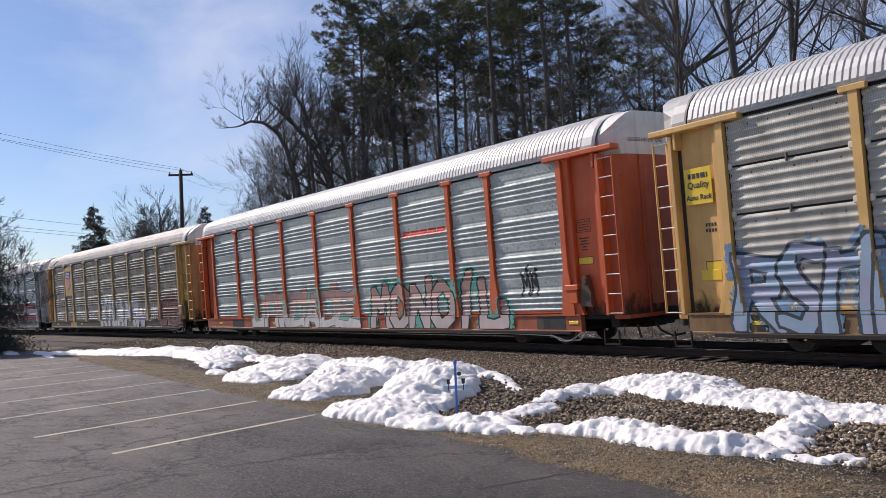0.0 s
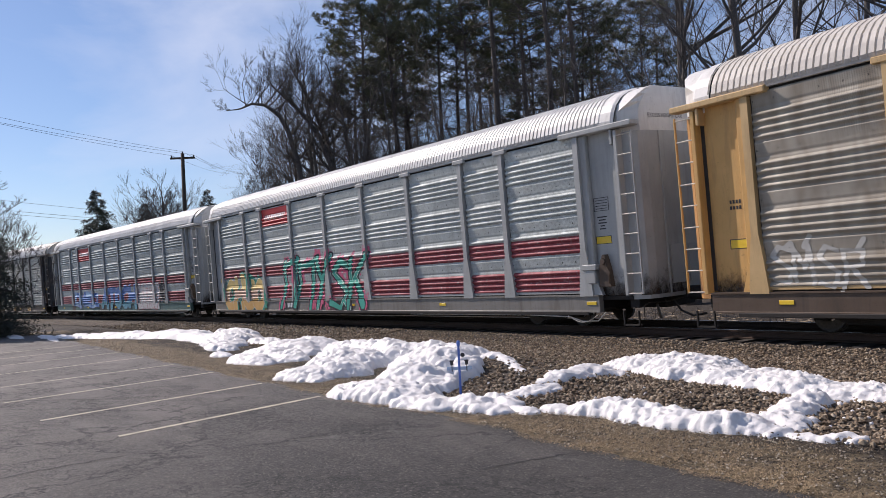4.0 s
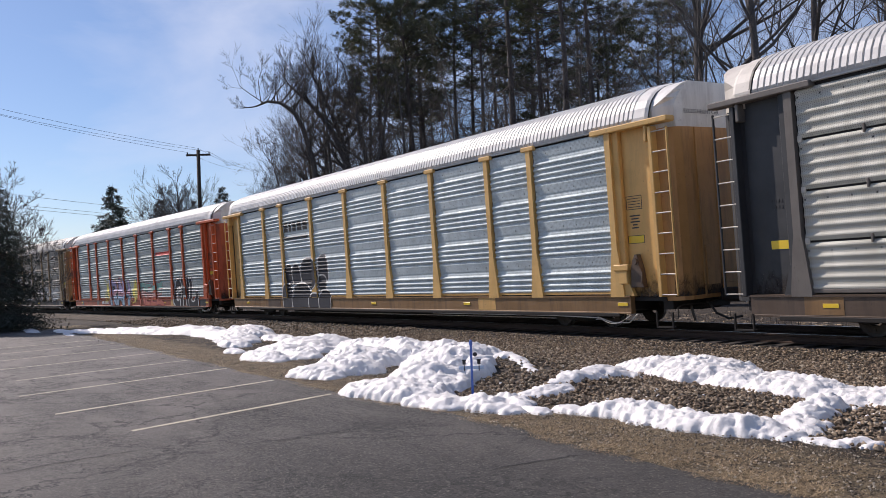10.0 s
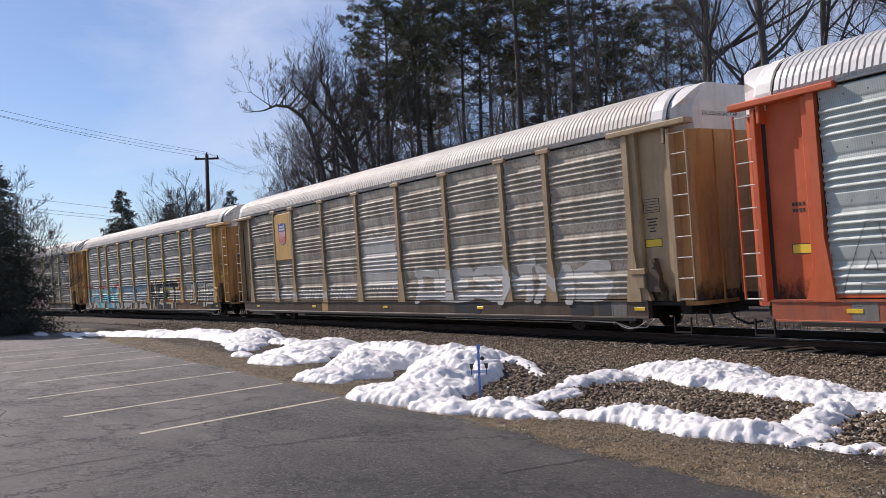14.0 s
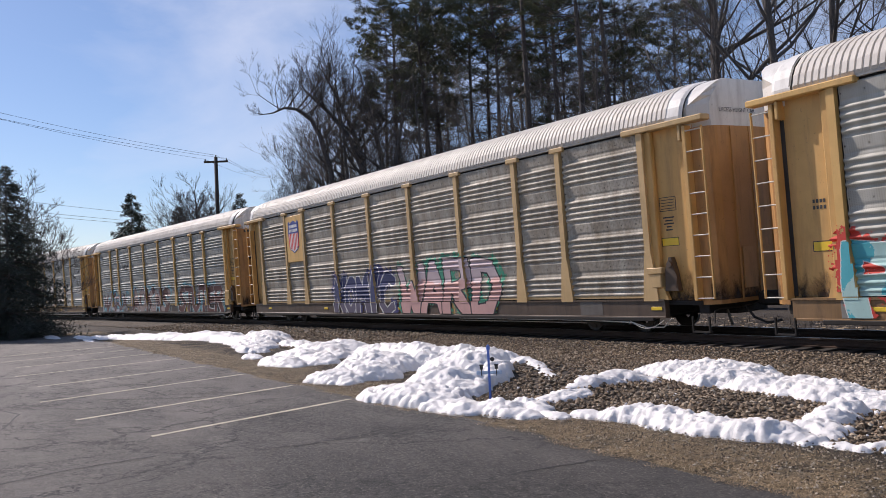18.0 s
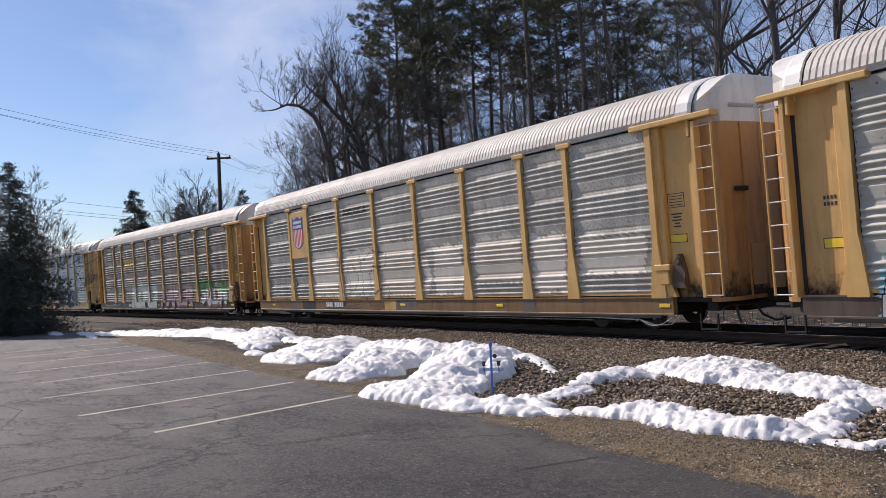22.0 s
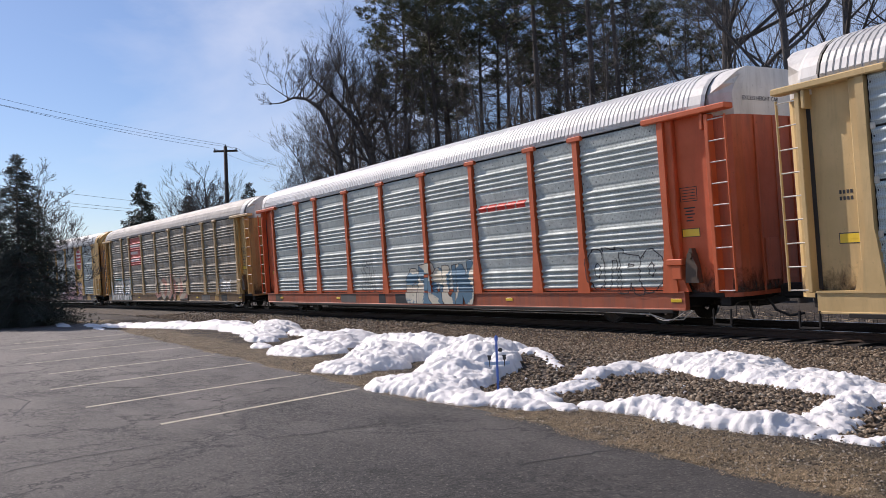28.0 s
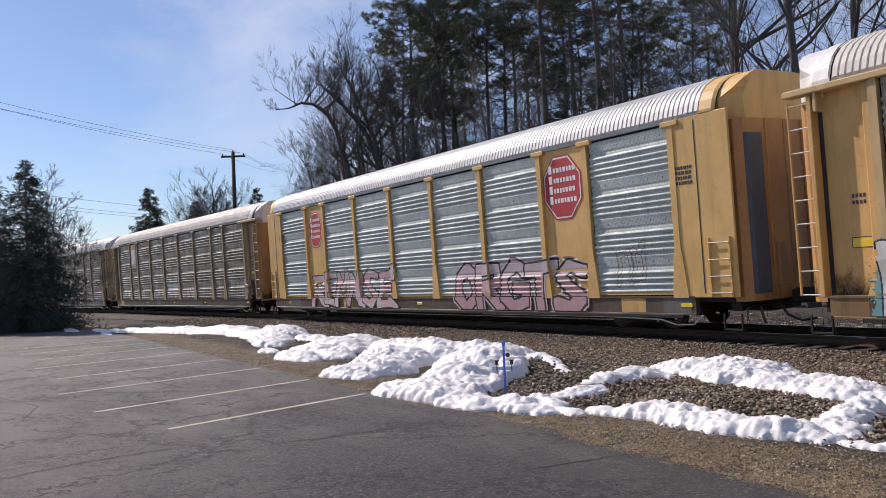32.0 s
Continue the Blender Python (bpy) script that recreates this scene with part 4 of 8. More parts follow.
def roof_mesh(mat):
    def make():
        v, f, n = [], [], len(ROOF_PROFILE)
        ends = 12.66
        step = 0.145
        xs = []
        x = -ends
        while x < ends:
            xs += [(x, 0.0), (x + 0.034, 0.0), (x + 0.040, 0.028), (x + 0.139, 0.028)]
            x += step
        xs.append((ends, 0.0))
        for x, up in xs:
            for y, z in ROOF_PROFILE:
                k = 0 if z < 4.83 else up
                v.append((x, y * (1 + k / 1.6), z + k * (z - 4.6) / 1.1))
        for k in range(len(xs) - 1):
            for j in range(n - 1):
                f.append((k * n + j, (k + 1) * n + j, (k + 1) * n + j + 1, k * n + j + 1))
        return mesh_of("roof", v, f, [M[mat]])
    return shared(("roof", mat), make)


def cap_mesh(mat):
    """The smooth last half metre of the roof, with a black lip at its mouth."""
    def make():
        b, prof = Build(), ROOF_PROFILE
        n = len(prof)
        v = [(x, y * s, 4.6 + (z - 4.6) * s) for x, s in ((12.68, 1.012), (13.06, 1.006), (13.14, 0.985), (13.14, 0.965), (13.00, 0.965)) for y, z in prof]
        for k in range(4):
            b.mat = 0 if k < 2 else 1
            b.f += [(k * n + j, (k + 1) * n + j, (k + 1) * n + j + 1, k * n + j + 1) for j in range(n - 1)]
            b.i += [b.mat] * (n - 1)
        b.v = v
        return b.mesh("roof_end", M[mat], M["ink"])
    return shared(("cap", mat), make)


DOOR_PLAN = [(13.18, 1.36), (13.42, 1.34), (13.58, 1.22), (13.66, 1.02), (13.68, 0.5), (13.69, 0.0)]


def door_top_mesh(mat):
    """The upper end doors: the doors' rounded plan going on up inside the roof's outline, cut off flat."""
    def make():
        zs = ((4.56, 1.37), (4.86, 1.39), (5.04, 1.39), (5.22, 1.30), (5.40, 1.13), (5.53, 0.92), (5.60, 0.72))
        ys, xs = [p[1] for p in DOOR_PLAN][::-1], [p[0] for p in DOOR_PLAN][::-1]
        v, f, n = [], [], 15
        for z, w in zs:
            row = [(12.95, -w)] + [(float(np.interp(abs(w * k / 6), ys, xs)), w * k / 6) for k in range(-6, 7)] + [(12.95, w)]
            v += [(x, y, z) for x, y in row]
        for k in range(len(zs) - 1):
            f += [(k * n + j, k * n + j + 1, (k + 1) * n + j + 1, (k + 1) * n + j) for j in range(n - 1)]
        f.append(tuple(range((len(zs) - 1) * n, len(zs) * n)))
        return mesh_of("door_top", v, f, [M[mat]])
    return shared(("door_top", mat), make)


def joint_mesh():
    """The dark gap between the ribbed roof and its smooth end."""
    def make():
        prof = ROOF_PROFILE[1:-1]
        n = len(prof)
        v = [(x, y * 1.026, z + 0.036 * (z - 4.6)) for x in (12.65, 12.70) for y, z in prof]
        return mesh_of("roof_joint", v, [(j, n + j, n + j + 1, j + 1) for j in range(n - 1)], [M["ink"]])
    return shared("joint", make)


def post_mesh(mat):
    def make():
        b = Build()
        o = [(-0.085, 4.72), (-0.085, 1.95), (-0.12, 1.75), (-0.22, 0.90), (-0.22, 0.80), (0.22, 0.80), (0.22, 0.90), (0.12, 1.75), (0.085, 1.95), (0.085, 4.72)]
        b.prism(o[::-1], FACE, SKIN + 0.02)
        return b.mesh("post", M[mat])
    return shared(("post", mat), make)


def post_cap_mesh(mat):
    return shared(("pcap", mat), lambda: Build().box(-0.26, 0.26, FACE - 0.02, SKIN - 0.01, 4.66, 4.78, 0.015).mesh("post_cap", M[mat]))


def ladder_parts(car, x, mat, rungs, side):
    """A ladder at a corner: a broad inner stile, a thin outer one, and pale rungs."""
    st = Build()
    st.box(-0.32 * side - 0.05, -0.32 * side + 0.05, FACE, FACE + 0.22, 0.80, 4.62, 0.012)
    st.box(0.16 * side - 0.018, 0.16 * side + 0.018, FACE, FACE + 0.05, 0.83, 4.55, 0.006)
    lad = under("ladder", shared(("stile", mat, side), lambda: st.mesh("ladder", M[mat])), car, "narrow steel side ladder", (x, 0, 0))
    rung = shared(("rung", rungs), lambda: Build().tube([(-0.25, 0, 0), (0.25, 0, 0)], 0.014, 6).mesh("rung", M[rungs]))
    for k in range(9):
        under("rung", rung, lad, at=(-0.08 * side, FACE + 0.02, 0.85 + 0.455 * k))
    return lad


def end_door_mesh(mat, side):
    def make():
        b = Build()
        plan = [(13.18, -1.36), (13.42, -1.34), (13.58, -1.22), (13.66, -1.02), (13.68, -0.5), (13.69, 0.0), (13.68, 0.5), (13.66, 1.02), (13.58, 1.22), (13.42, 1.34), (13.18, 1.36)]
        zs = (0.70, 0.74, 2.0, 3.4, 4.56)
        v = [(x * side, y, z) for z in zs for x, y in plan]
        n = len(plan)
        f = []
        for k in range(len(zs) - 1):
            for j in range(n - 1):
                q = (k * n + j, k * n + j + 1, (k + 1) * n + j + 1, (k + 1) * n + j)
                f.append(q if side > 0 else q[::-1])
        f.append(tuple(range(n)))
        b.add(v, f)
        return b.mesh("end_door", M[mat])
    return shared(("door", mat, side), make)


def sill_mesh(mat):
    def make():
        y = FACE
        o = [(y + 0.012, 0.41), (y + 0.17, 0.41), (y + 0.17, 0.80), (y + 0.20, 0.80), (y + 0.20, 0.835), (y + 0.005, 0.835), (y + 0.005, 0.80), (y + 0.03, 0.795), (y + 0.03, 0.45), (y + 0.012, 0.44)]
        return Build().slab(o, -13.05, 12.25).mesh("side_sill", M[mat])
    return shared(("sill", mat), make)


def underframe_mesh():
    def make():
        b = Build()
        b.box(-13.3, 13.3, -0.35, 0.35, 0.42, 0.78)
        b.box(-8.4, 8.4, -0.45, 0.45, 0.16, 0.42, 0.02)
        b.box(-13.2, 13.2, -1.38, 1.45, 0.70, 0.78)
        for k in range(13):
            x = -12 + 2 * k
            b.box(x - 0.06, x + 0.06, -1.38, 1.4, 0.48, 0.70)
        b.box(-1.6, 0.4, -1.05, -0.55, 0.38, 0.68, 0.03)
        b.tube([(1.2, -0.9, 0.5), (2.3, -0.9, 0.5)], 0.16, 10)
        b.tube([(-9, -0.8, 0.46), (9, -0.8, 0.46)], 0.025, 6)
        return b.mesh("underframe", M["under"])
    return shared("underframe", make)


def far_side_mesh(mat):
    def make():
        b = Build()
        b.box(-13.2, 13.2, 1.44, 1.50, 0.44, 4.80)
        b.box(-13.15, 13.15, -1.30, 1.44, 2.55, 2.60)
        return b.mesh("far_side_wall", M[mat])
    return shared(("far", mat), make)


def end_bay_mesh(mat, side):
    """The recessed sheet beside each ladder, with a rounded rib and a folded lower corner."""
    def make():
        b = Build()
        a, c = (11.9, 13.25) if side > 0 else (-13.25, -11.9)
        b.box(a, c, -1.34, -1.30, 0.80, 4.80)
        b.box(min(11.9 * side, 12.14 * side), max(11.9 * side, 12.14 * side), -1.47, -1.34, 0.80, 4.70, 0.02)
        b.prism([(12.0 * side - 0.28, 0.82), (12.0 * side + 0.36, 0.82), (12.0 * side + 0.1, 1.4), (12.0 * side - 0.1, 1.4)], -1.50, -1.40)
        return b.mesh("end_sheet", M[mat])
    return shared(("bay", mat, side), make)


def hood_mesh(mat, side):
    def make():
        b = Build()
        x0, x1 = sorted((11.35 * side, 13.72 * side))
        b.box(x0, x1, FACE - 0.05, -1.30, 4.66, 4.79, 0.02)
        k0, k1 = sorted((13.0 * side, 13.08 * side))
        b.box(k0, k1, FACE, -1.32, 4.30, 4.66, 0.015)
        return b.mesh("hood_bar", M[mat])
    return shared(("hood", mat, side), make)


def brake_rigging(car, mat):
    """The hand brake by the ladder: a painted step, a sooty bell crank on its bracket, and a slack chain."""
    step = shared(("bstep", mat), lambda: Build().box(11.82, 12.28, FACE - 0.03, -1.36, 1.42, 1.56, 0.015).box(11.95, 12.22, FACE - 0.01, -1.36, 1.10, 1.42, 0.02).mesh("brake_step", M[mat]))
    under("brake_step", step, car, "painted bracket under the hand brake")
    crank = shared("crank", lambda: Build().prism([(12.28, 1.02), (12.66, 1.02), (12.60, 1.45), (12.50, 1.78), (12.44, 1.78), (12.32, 1.5)], -1.50, -1.36).tube([(12.47, -1.55, 1.62), (12.47, -1.34, 1.62)], 0.07, 8).tube([(12.47, -1.52, 1.7), (12.66, -1.52, 1.35), (12.60, -1.5, 1.1)], 0.018, 5).mesh("bell_crank", M["brown_sill"]))
    under("bell_crank", crank, car, "sooty hand brake lever and bracket")
    hang = shared("chain", lambda: Build().tube([(11.1 + 0.09 * j, FACE + 0.03, 0.36 - 0.19 * math.sin(math.pi * j / 12)) for j in range(13)], 0.009, 4).mesh("brake_chain", M["rung"]))
    under("brake_chain", hang, car, "slack pale brake chain")


def dirt_shade_material():
    """Oily dirt in specks and runs, bare paint between; denser downward as painted shade."""
    m, nt, p = shader("oily_dirt_and_shade", 0.8)
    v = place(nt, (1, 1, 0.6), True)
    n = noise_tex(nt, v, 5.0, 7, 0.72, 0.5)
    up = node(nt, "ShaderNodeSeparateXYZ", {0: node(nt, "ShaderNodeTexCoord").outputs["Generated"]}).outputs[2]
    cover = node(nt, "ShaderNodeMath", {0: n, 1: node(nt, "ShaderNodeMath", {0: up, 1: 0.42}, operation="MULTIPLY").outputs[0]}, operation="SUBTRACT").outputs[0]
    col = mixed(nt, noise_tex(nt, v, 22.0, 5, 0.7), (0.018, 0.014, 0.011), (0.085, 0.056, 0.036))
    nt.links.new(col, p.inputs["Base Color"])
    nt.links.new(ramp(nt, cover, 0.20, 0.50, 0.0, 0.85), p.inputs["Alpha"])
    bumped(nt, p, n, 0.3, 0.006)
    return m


M["dirt_shade"] = dirt_shade_material()


def grime_and_shade(car, s):
    """Oily dirt, and the shade between cars painted with it, over the foot of the end sheet, of the end door and of the
    sill's end.
    """
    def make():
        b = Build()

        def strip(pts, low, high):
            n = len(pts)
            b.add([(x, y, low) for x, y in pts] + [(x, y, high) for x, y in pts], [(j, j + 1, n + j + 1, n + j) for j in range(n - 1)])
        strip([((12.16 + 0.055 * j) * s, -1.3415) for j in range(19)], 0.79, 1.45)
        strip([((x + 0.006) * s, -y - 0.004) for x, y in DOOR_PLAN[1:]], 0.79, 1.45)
        return b.mesh("grime", M["dirt_shade"])
    under("grime", shared(("grime", s), make), car, "oily dirt and painted shade over the foot of the end")


def stencils(car, s, k):
    """Black-framed tables, a yellow placard and short stencilled marks on the end sheet."""
    def make():
        b, y = Build(), -1.346

        def frame_of(x0, x1, z0, z1, t=0.014):
            b.box(x0, x1, y, y + 0.004, z0, z0 + t).box(x0, x1, y, y + 0.004, z1 - t, z1).box(x0, x0 + t, y, y + 0.004, z0 + t, z1 - t).box(x1 - t, x1, y, y + 0.004, z0 + t, z1 - t)
        c = 12.40 * s
        if s > 0:
            frame_of(c - 0.24, c + 0.24, 2.82, 3.14)
            for j in range(4):
                b.box(c - 0.19, c + 0.19, y, y + 0.004, 2.87 + 0.065 * j, 2.885 + 0.065 * j)
            for j, w in enumerate((0.16, 0.11, 0.14, 0.07, 0.10)):
                b.box(c - w, c + w, y, y + 0.004, 2.66 - 0.07 * j, 2.69 - 0.07 * j)
            frame_of(c - 0.25, c + 0.25, 2.03, 2.22)
        else:
            for j in range(4):
                b.box(c - 0.15 + 0.075 * j, c - 0.105 + 0.075 * j, y, y + 0.004, 2.62, 2.69)
                b.box(c - 0.15 + 0.075 * j, c - 0.105 + 0.075 * j, y, y + 0.004, 2.50, 2.57)
            frame_of(c - 0.22, c + 0.22, 1.70, 1.90)
        return b.mesh("lettering", M["ink"])
    tagged(under("lettering", shared(("stencils", s), make), car, "black-framed tables and short marks as bars"), kind="stuff")
    z0, w = (2.04, 0.235) if s > 0 else (1.71, 0.205)
    pl = shared(("plate", s), lambda: Build().box(-w, w, -1.345, -1.338, z0, z0 + 0.17, 0.002).box(-w + 0.05, w - 0.05, -1.347, -1.345, z0 + 0.075, z0 + 0.095).mesh("placard", M["reflector"]))
    under("placard", pl, car, "small yellow placard", (s * 12.40, 0, 0))


def truck_meshes():
    fr = Build()
    fr.prism([(-1.15, 0.28), (-1.15, 0.42), (-0.75, 0.50), (-0.35, 0.58), (0.35, 0.58), (0.75, 0.50), (1.15, 0.42), (1.15, 0.28), (0.65, 0.30), (0.35, 0.17), (-0.35, 0.17), (-0.65, 0.30)], -0.07, 0.07)
    for x in (-0.865, 0.865):
        fr.box(x - 0.13, x + 0.13, -0.11, 0.11, 0.25, 0.47, 0.02)
    bolster = Build().box(-0.22, 0.22, -1.05, 1.05, 0.32, 0.60, 0.03)
    for s in (-1, 1):
        for x in (-0.12, 0.12):
            bolster.tube([(x, s * 0.98, 0.20), (x, s * 0.98, 0.42)], 0.075, 8)
    ws = Build()
    n = 20
    for s in (-1, 1):
        rings = [(0.16, 0.06), (0.30, 0.05), (0.355, 0.068), (0.355, -0.05), (0.385, -0.055), (0.385, -0.075), (0.30, -0.07), (0.16, -0.07)]
        v = []
        for r, off in rings:
            v += [(r * math.cos(2 * math.pi * j / n), s * (0.753 + off), r * math.sin(2 * math.pi * j / n)) for j in range(n)]
        f, ids = [], []
        for k in range(len(rings) - 1):
            for j in range(n):
                q = (k * n + j, k * n + (j + 1) % n, (k + 1) * n + (j + 1) % n, (k + 1) * n + j)
                f.append(q if s < 0 else q[::-1])
                ids.append(1 if k == 2 else 0)
        ws.add(v, f)
        ws.i[-len(ids):] = ids
        for j in range(5):
            a = 2 * math.pi * j / 5
            ws.tube([(0.23 * math.cos(a), s * 0.80, 0.23 * math.sin(a)), (0.23 * math.cos(a), s * 0.822, 0.23 * math.sin(a))], 0.03, 6)
    ws.tube([(0, -0.98, 0), (0, 0.98, 0)], 0.085, 10)
    return fr.mesh("side_frame", M["under"]), bolster.mesh("bolster", M["under"]), ws.mesh("wheelset", M["wheel_steel"], M["tread"])


WHEELSETS, CARS = [], []


def truck(car, x):
    fr, bo, ws = shared("truck", truck_meshes)
    t = under("truck", bo, car, "black cast-steel truck", (x, 0, 0))
    for y in (-0.98, 0.98):
        under("side_frame", fr, t, at=(0, y, 0))
    for dx in (-0.865, 0.865):
        w = under("wheelset", ws, t, "steel wheels on an axle", (dx, 0, 0.355))
        WHEELSETS.append(w)


def words(body, size, bold=0.0, shear=0.0):
    """Flat lettering from the built-in font, in x and z, its middle at the origin."""
    cu = bpy.data.curves.new("words", "FONT")
    cu.body, cu.size, cu.offset, cu.shear, cu.resolution_u = body, size, bold, shear, 3
    cu.align_x, cu.align_y = "CENTER", "CENTER"
    ob = bpy.data.objects.new("words", cu)
    me = ob.to_mesh()
    v = [(p.co.x, 0.0, p.co.y) for p in me.vertices]
    f = [tuple(p.vertices) for p in me.polygons]
    ob.to_mesh_clear()
    bpy.data.objects.remove(ob)
    bpy.data.curves.remove(cu)
    return v, f


def lettering(car, body, x, z, y, size, mat, label, turn=0.0, bold=0.0, stretch=1.0):
    key = ("words", body, size, mat, bold, stretch)

    def make():
        v, f = words(body, size, bold)
        return mesh_of("lettering", [(a * stretch, b, c) for a, b, c in v], f, [M[mat]])
    ob = under("lettering", shared(key, make), car, label)
    ob.matrix_basis = pose(x, y, z, 0, 0, turn)
    return ob


# ---- paint on the sides ----
def on_side(x, z, style):
    """The outermost surface of a car's near side at x, z."""
    y = np.where(z < P_LOW - 0.02, FACE + 0.008, SKIN - fold_at(np.clip(z, P_LOW, P_TOP), style))
    y = np.where((z >= P_LOW - 0.02) & (z < 0.935), SKIN - 0.036, y)
    for p in POSTS:
        w = np.where(z > 1.95, 0.085, np.where(z > 1.75, 0.12, 0.22 - 0.10 * np.clip((z - 0.9) / 0.85, 0, 1)))
        y = np.where((np.abs(x - p) < w) & (z > 0.80), FACE - 0.001, y)
    return y - 0.006


def paint_mesh(name, x0, z0, cell_x, cell_z, grid, mats, style):
    """Paint that follows the folded side: each row of a colour grid (-1: bare) becomes strips."""
    rows, cols = grid.shape
    z0 = P_LOW + 0.02 * round((z0 - P_LOW) / 0.02)
    # bare slots between posts and panels
    xc, zc = x0 + (np.arange(cols) + 0.5) * cell_x, z0 + (np.arange(rows) + 0.5) * cell_z
    gap = np.zeros(cols, bool)
    for p in POSTS:
        gap |= (np.abs(xc - p) > 0.087) & (np.abs(xc - p) < 0.124)
    grid = grid.copy()
    grid[np.ix_(zc > 1.85, gap)] = -1
    grid[(zc > 0.836) & (zc < 0.862)] = -1
    cuts = sorted({int((p + e - x0) / cell_x) + (1 if e > 0 else 0) for p in POSTS for e in (-0.22, -0.17, -0.12, -0.085, 0.085, 0.12, 0.17, 0.22)})
    cuts = np.array([c for c in cuts if 0 < c < cols], int)
    quads = []
    for r in range(rows):
        line = grid[r]
        if (line < 0).all():
            continue
        stops = np.unique(np.concatenate([[0, cols], np.flatnonzero(np.diff(line)) + 1, cuts]))
        keep = line[stops[:-1]] >= 0
        quads.append(np.stack([np.full(keep.sum(), r), stops[:-1][keep], stops[1:][keep], line[stops[:-1]][keep]], 1))
    q = np.concatenate(quads)
    xa, xb, za, zb = x0 + q[:, 1] * cell_x, x0 + q[:, 2] * cell_x, z0 + q[:, 0] * cell_z, z0 + (q[:, 0] + 1) * cell_z
    ya, yb = on_side((xa + xb) / 2, za + 1e-4, style), on_side((xa + xb) / 2, zb - 1e-4, style)
    v = np.stack([np.stack([xa, ya, za], 1), np.stack([xb, ya, za], 1), np.stack([xb, yb, zb], 1), np.stack([xa, yb, zb], 1)], 1).reshape(-1, 3)
    _, first, same = np.unique(np.round(v * 500).astype(np.int64), axis=0, return_index=True, return_inverse=True)
    return mesh_of(name, v[first].tolist(), same.reshape(-1, 4).tolist(), mats, q[:, 3].astype(np.int32))


GLYPHS = {
    "A": [[(0.05, 0), (0.42, 1), (0.85, 0)], [(0.2, 0.3), (0.66, 0.3)]],
    "B": [[(0.1, 0), (0.1, 1), (0.7, 0.95), (0.72, 0.6), (0.2, 0.52), (0.85, 0.42), (0.8, 0.05), (0.1, 0)]],
    "C": [[(0.85, 0.85), (0.45, 1.0), (0.05, 0.7), (0.05, 0.25), (0.4, 0), (0.85, 0.15)]],
    "D": [[(0.1, 0.0), (0.1, 0.95), (0.6, 0.9), (0.85, 0.5), (0.6, 0.05), (0.1, 0.0)]],
    "E": [[(0.85, 1.0), (0.12, 0.95), (0.08, 0.05), (0.9, 0.0)], [(0.1, 0.5), (0.72, 0.52)]],
    "G": [[(0.85, 0.85), (0.45, 1), (0.05, 0.7), (0.05, 0.25), (0.4, 0), (0.85, 0.15), (0.85, 0.45), (0.5, 0.45)]],
    "H": [[(0, 0), (0.05, 1)], [(0.75, 1), (0.8, 0)], [(0.05, 0.5), (0.78, 0.5)]],
    "I": [[(0.4, 0.0), (0.42, 0.85), (0.6, 1.15)]],
    "K": [[(0.05, -0.05), (0.05, 0.95)], [(0.08, 0.45), (0.85, 1.0)], [(0.3, 0.55), (0.8, -0.02)]],
    "L": [[(0.12, 1.0), (0.1, 0.08), (0.5, 0.0), (0.9, 0.12), (0.82, 0.5)]],
    "M": [[(0.0, 0.0), (0.1, 0.95), (0.42, 0.45), (0.72, 1.0), (0.88, 0.0)]],
    "N": [[(0.05, 0.0), (0.1, 0.95), (0.75, 0.08), (0.85, 1.05)]],
    "O": [[(0.42, 0), (0.05, 0.3), (0.08, 0.75), (0.45, 1), (0.82, 0.72), (0.82, 0.28), (0.42, 0)]],
    "P": [[(0.1, -0.05), (0.08, 1.0), (0.75, 0.92), (0.78, 0.5), (0.15, 0.42)]],
    "R": [[(0, 0), (0, 1), (0.7, 0.95), (0.75, 0.6), (0, 0.5)], [(0.3, 0.5), (0.85, 0)]],
    "S": [[(0.8, 0.9), (0.4, 1), (0.1, 0.78), (0.4, 0.5), (0.8, 0.28), (0.45, 0), (0.02, 0.12)]],
    "T": [[(-0.05, 0.95), (0.85, 0.98)], [(0.4, 0.95), (0.42, 0)]],
    "U": [[(0.05, 1.0), (0.05, 0.25), (0.4, 0.0), (0.8, 0.25), (0.8, 1.0)]],
    "V": [[(0.02, 1.0), (0.4, 0.0), (0.82, 1.0)]],
    "W": [[(0, 1), (0.2, 0), (0.45, 0.65), (0.7, 0), (0.95, 1)]],
    "Y": [[(0.05, 1.0), (0.42, 0.5), (0.85, 1.02)], [(0.42, 0.5), (0.35, -0.05)]],
    "o": [[(0.42, 0.25), (0.18, 0.5), (0.45, 0.78), (0.68, 0.5), (0.42, 0.25)]],
}


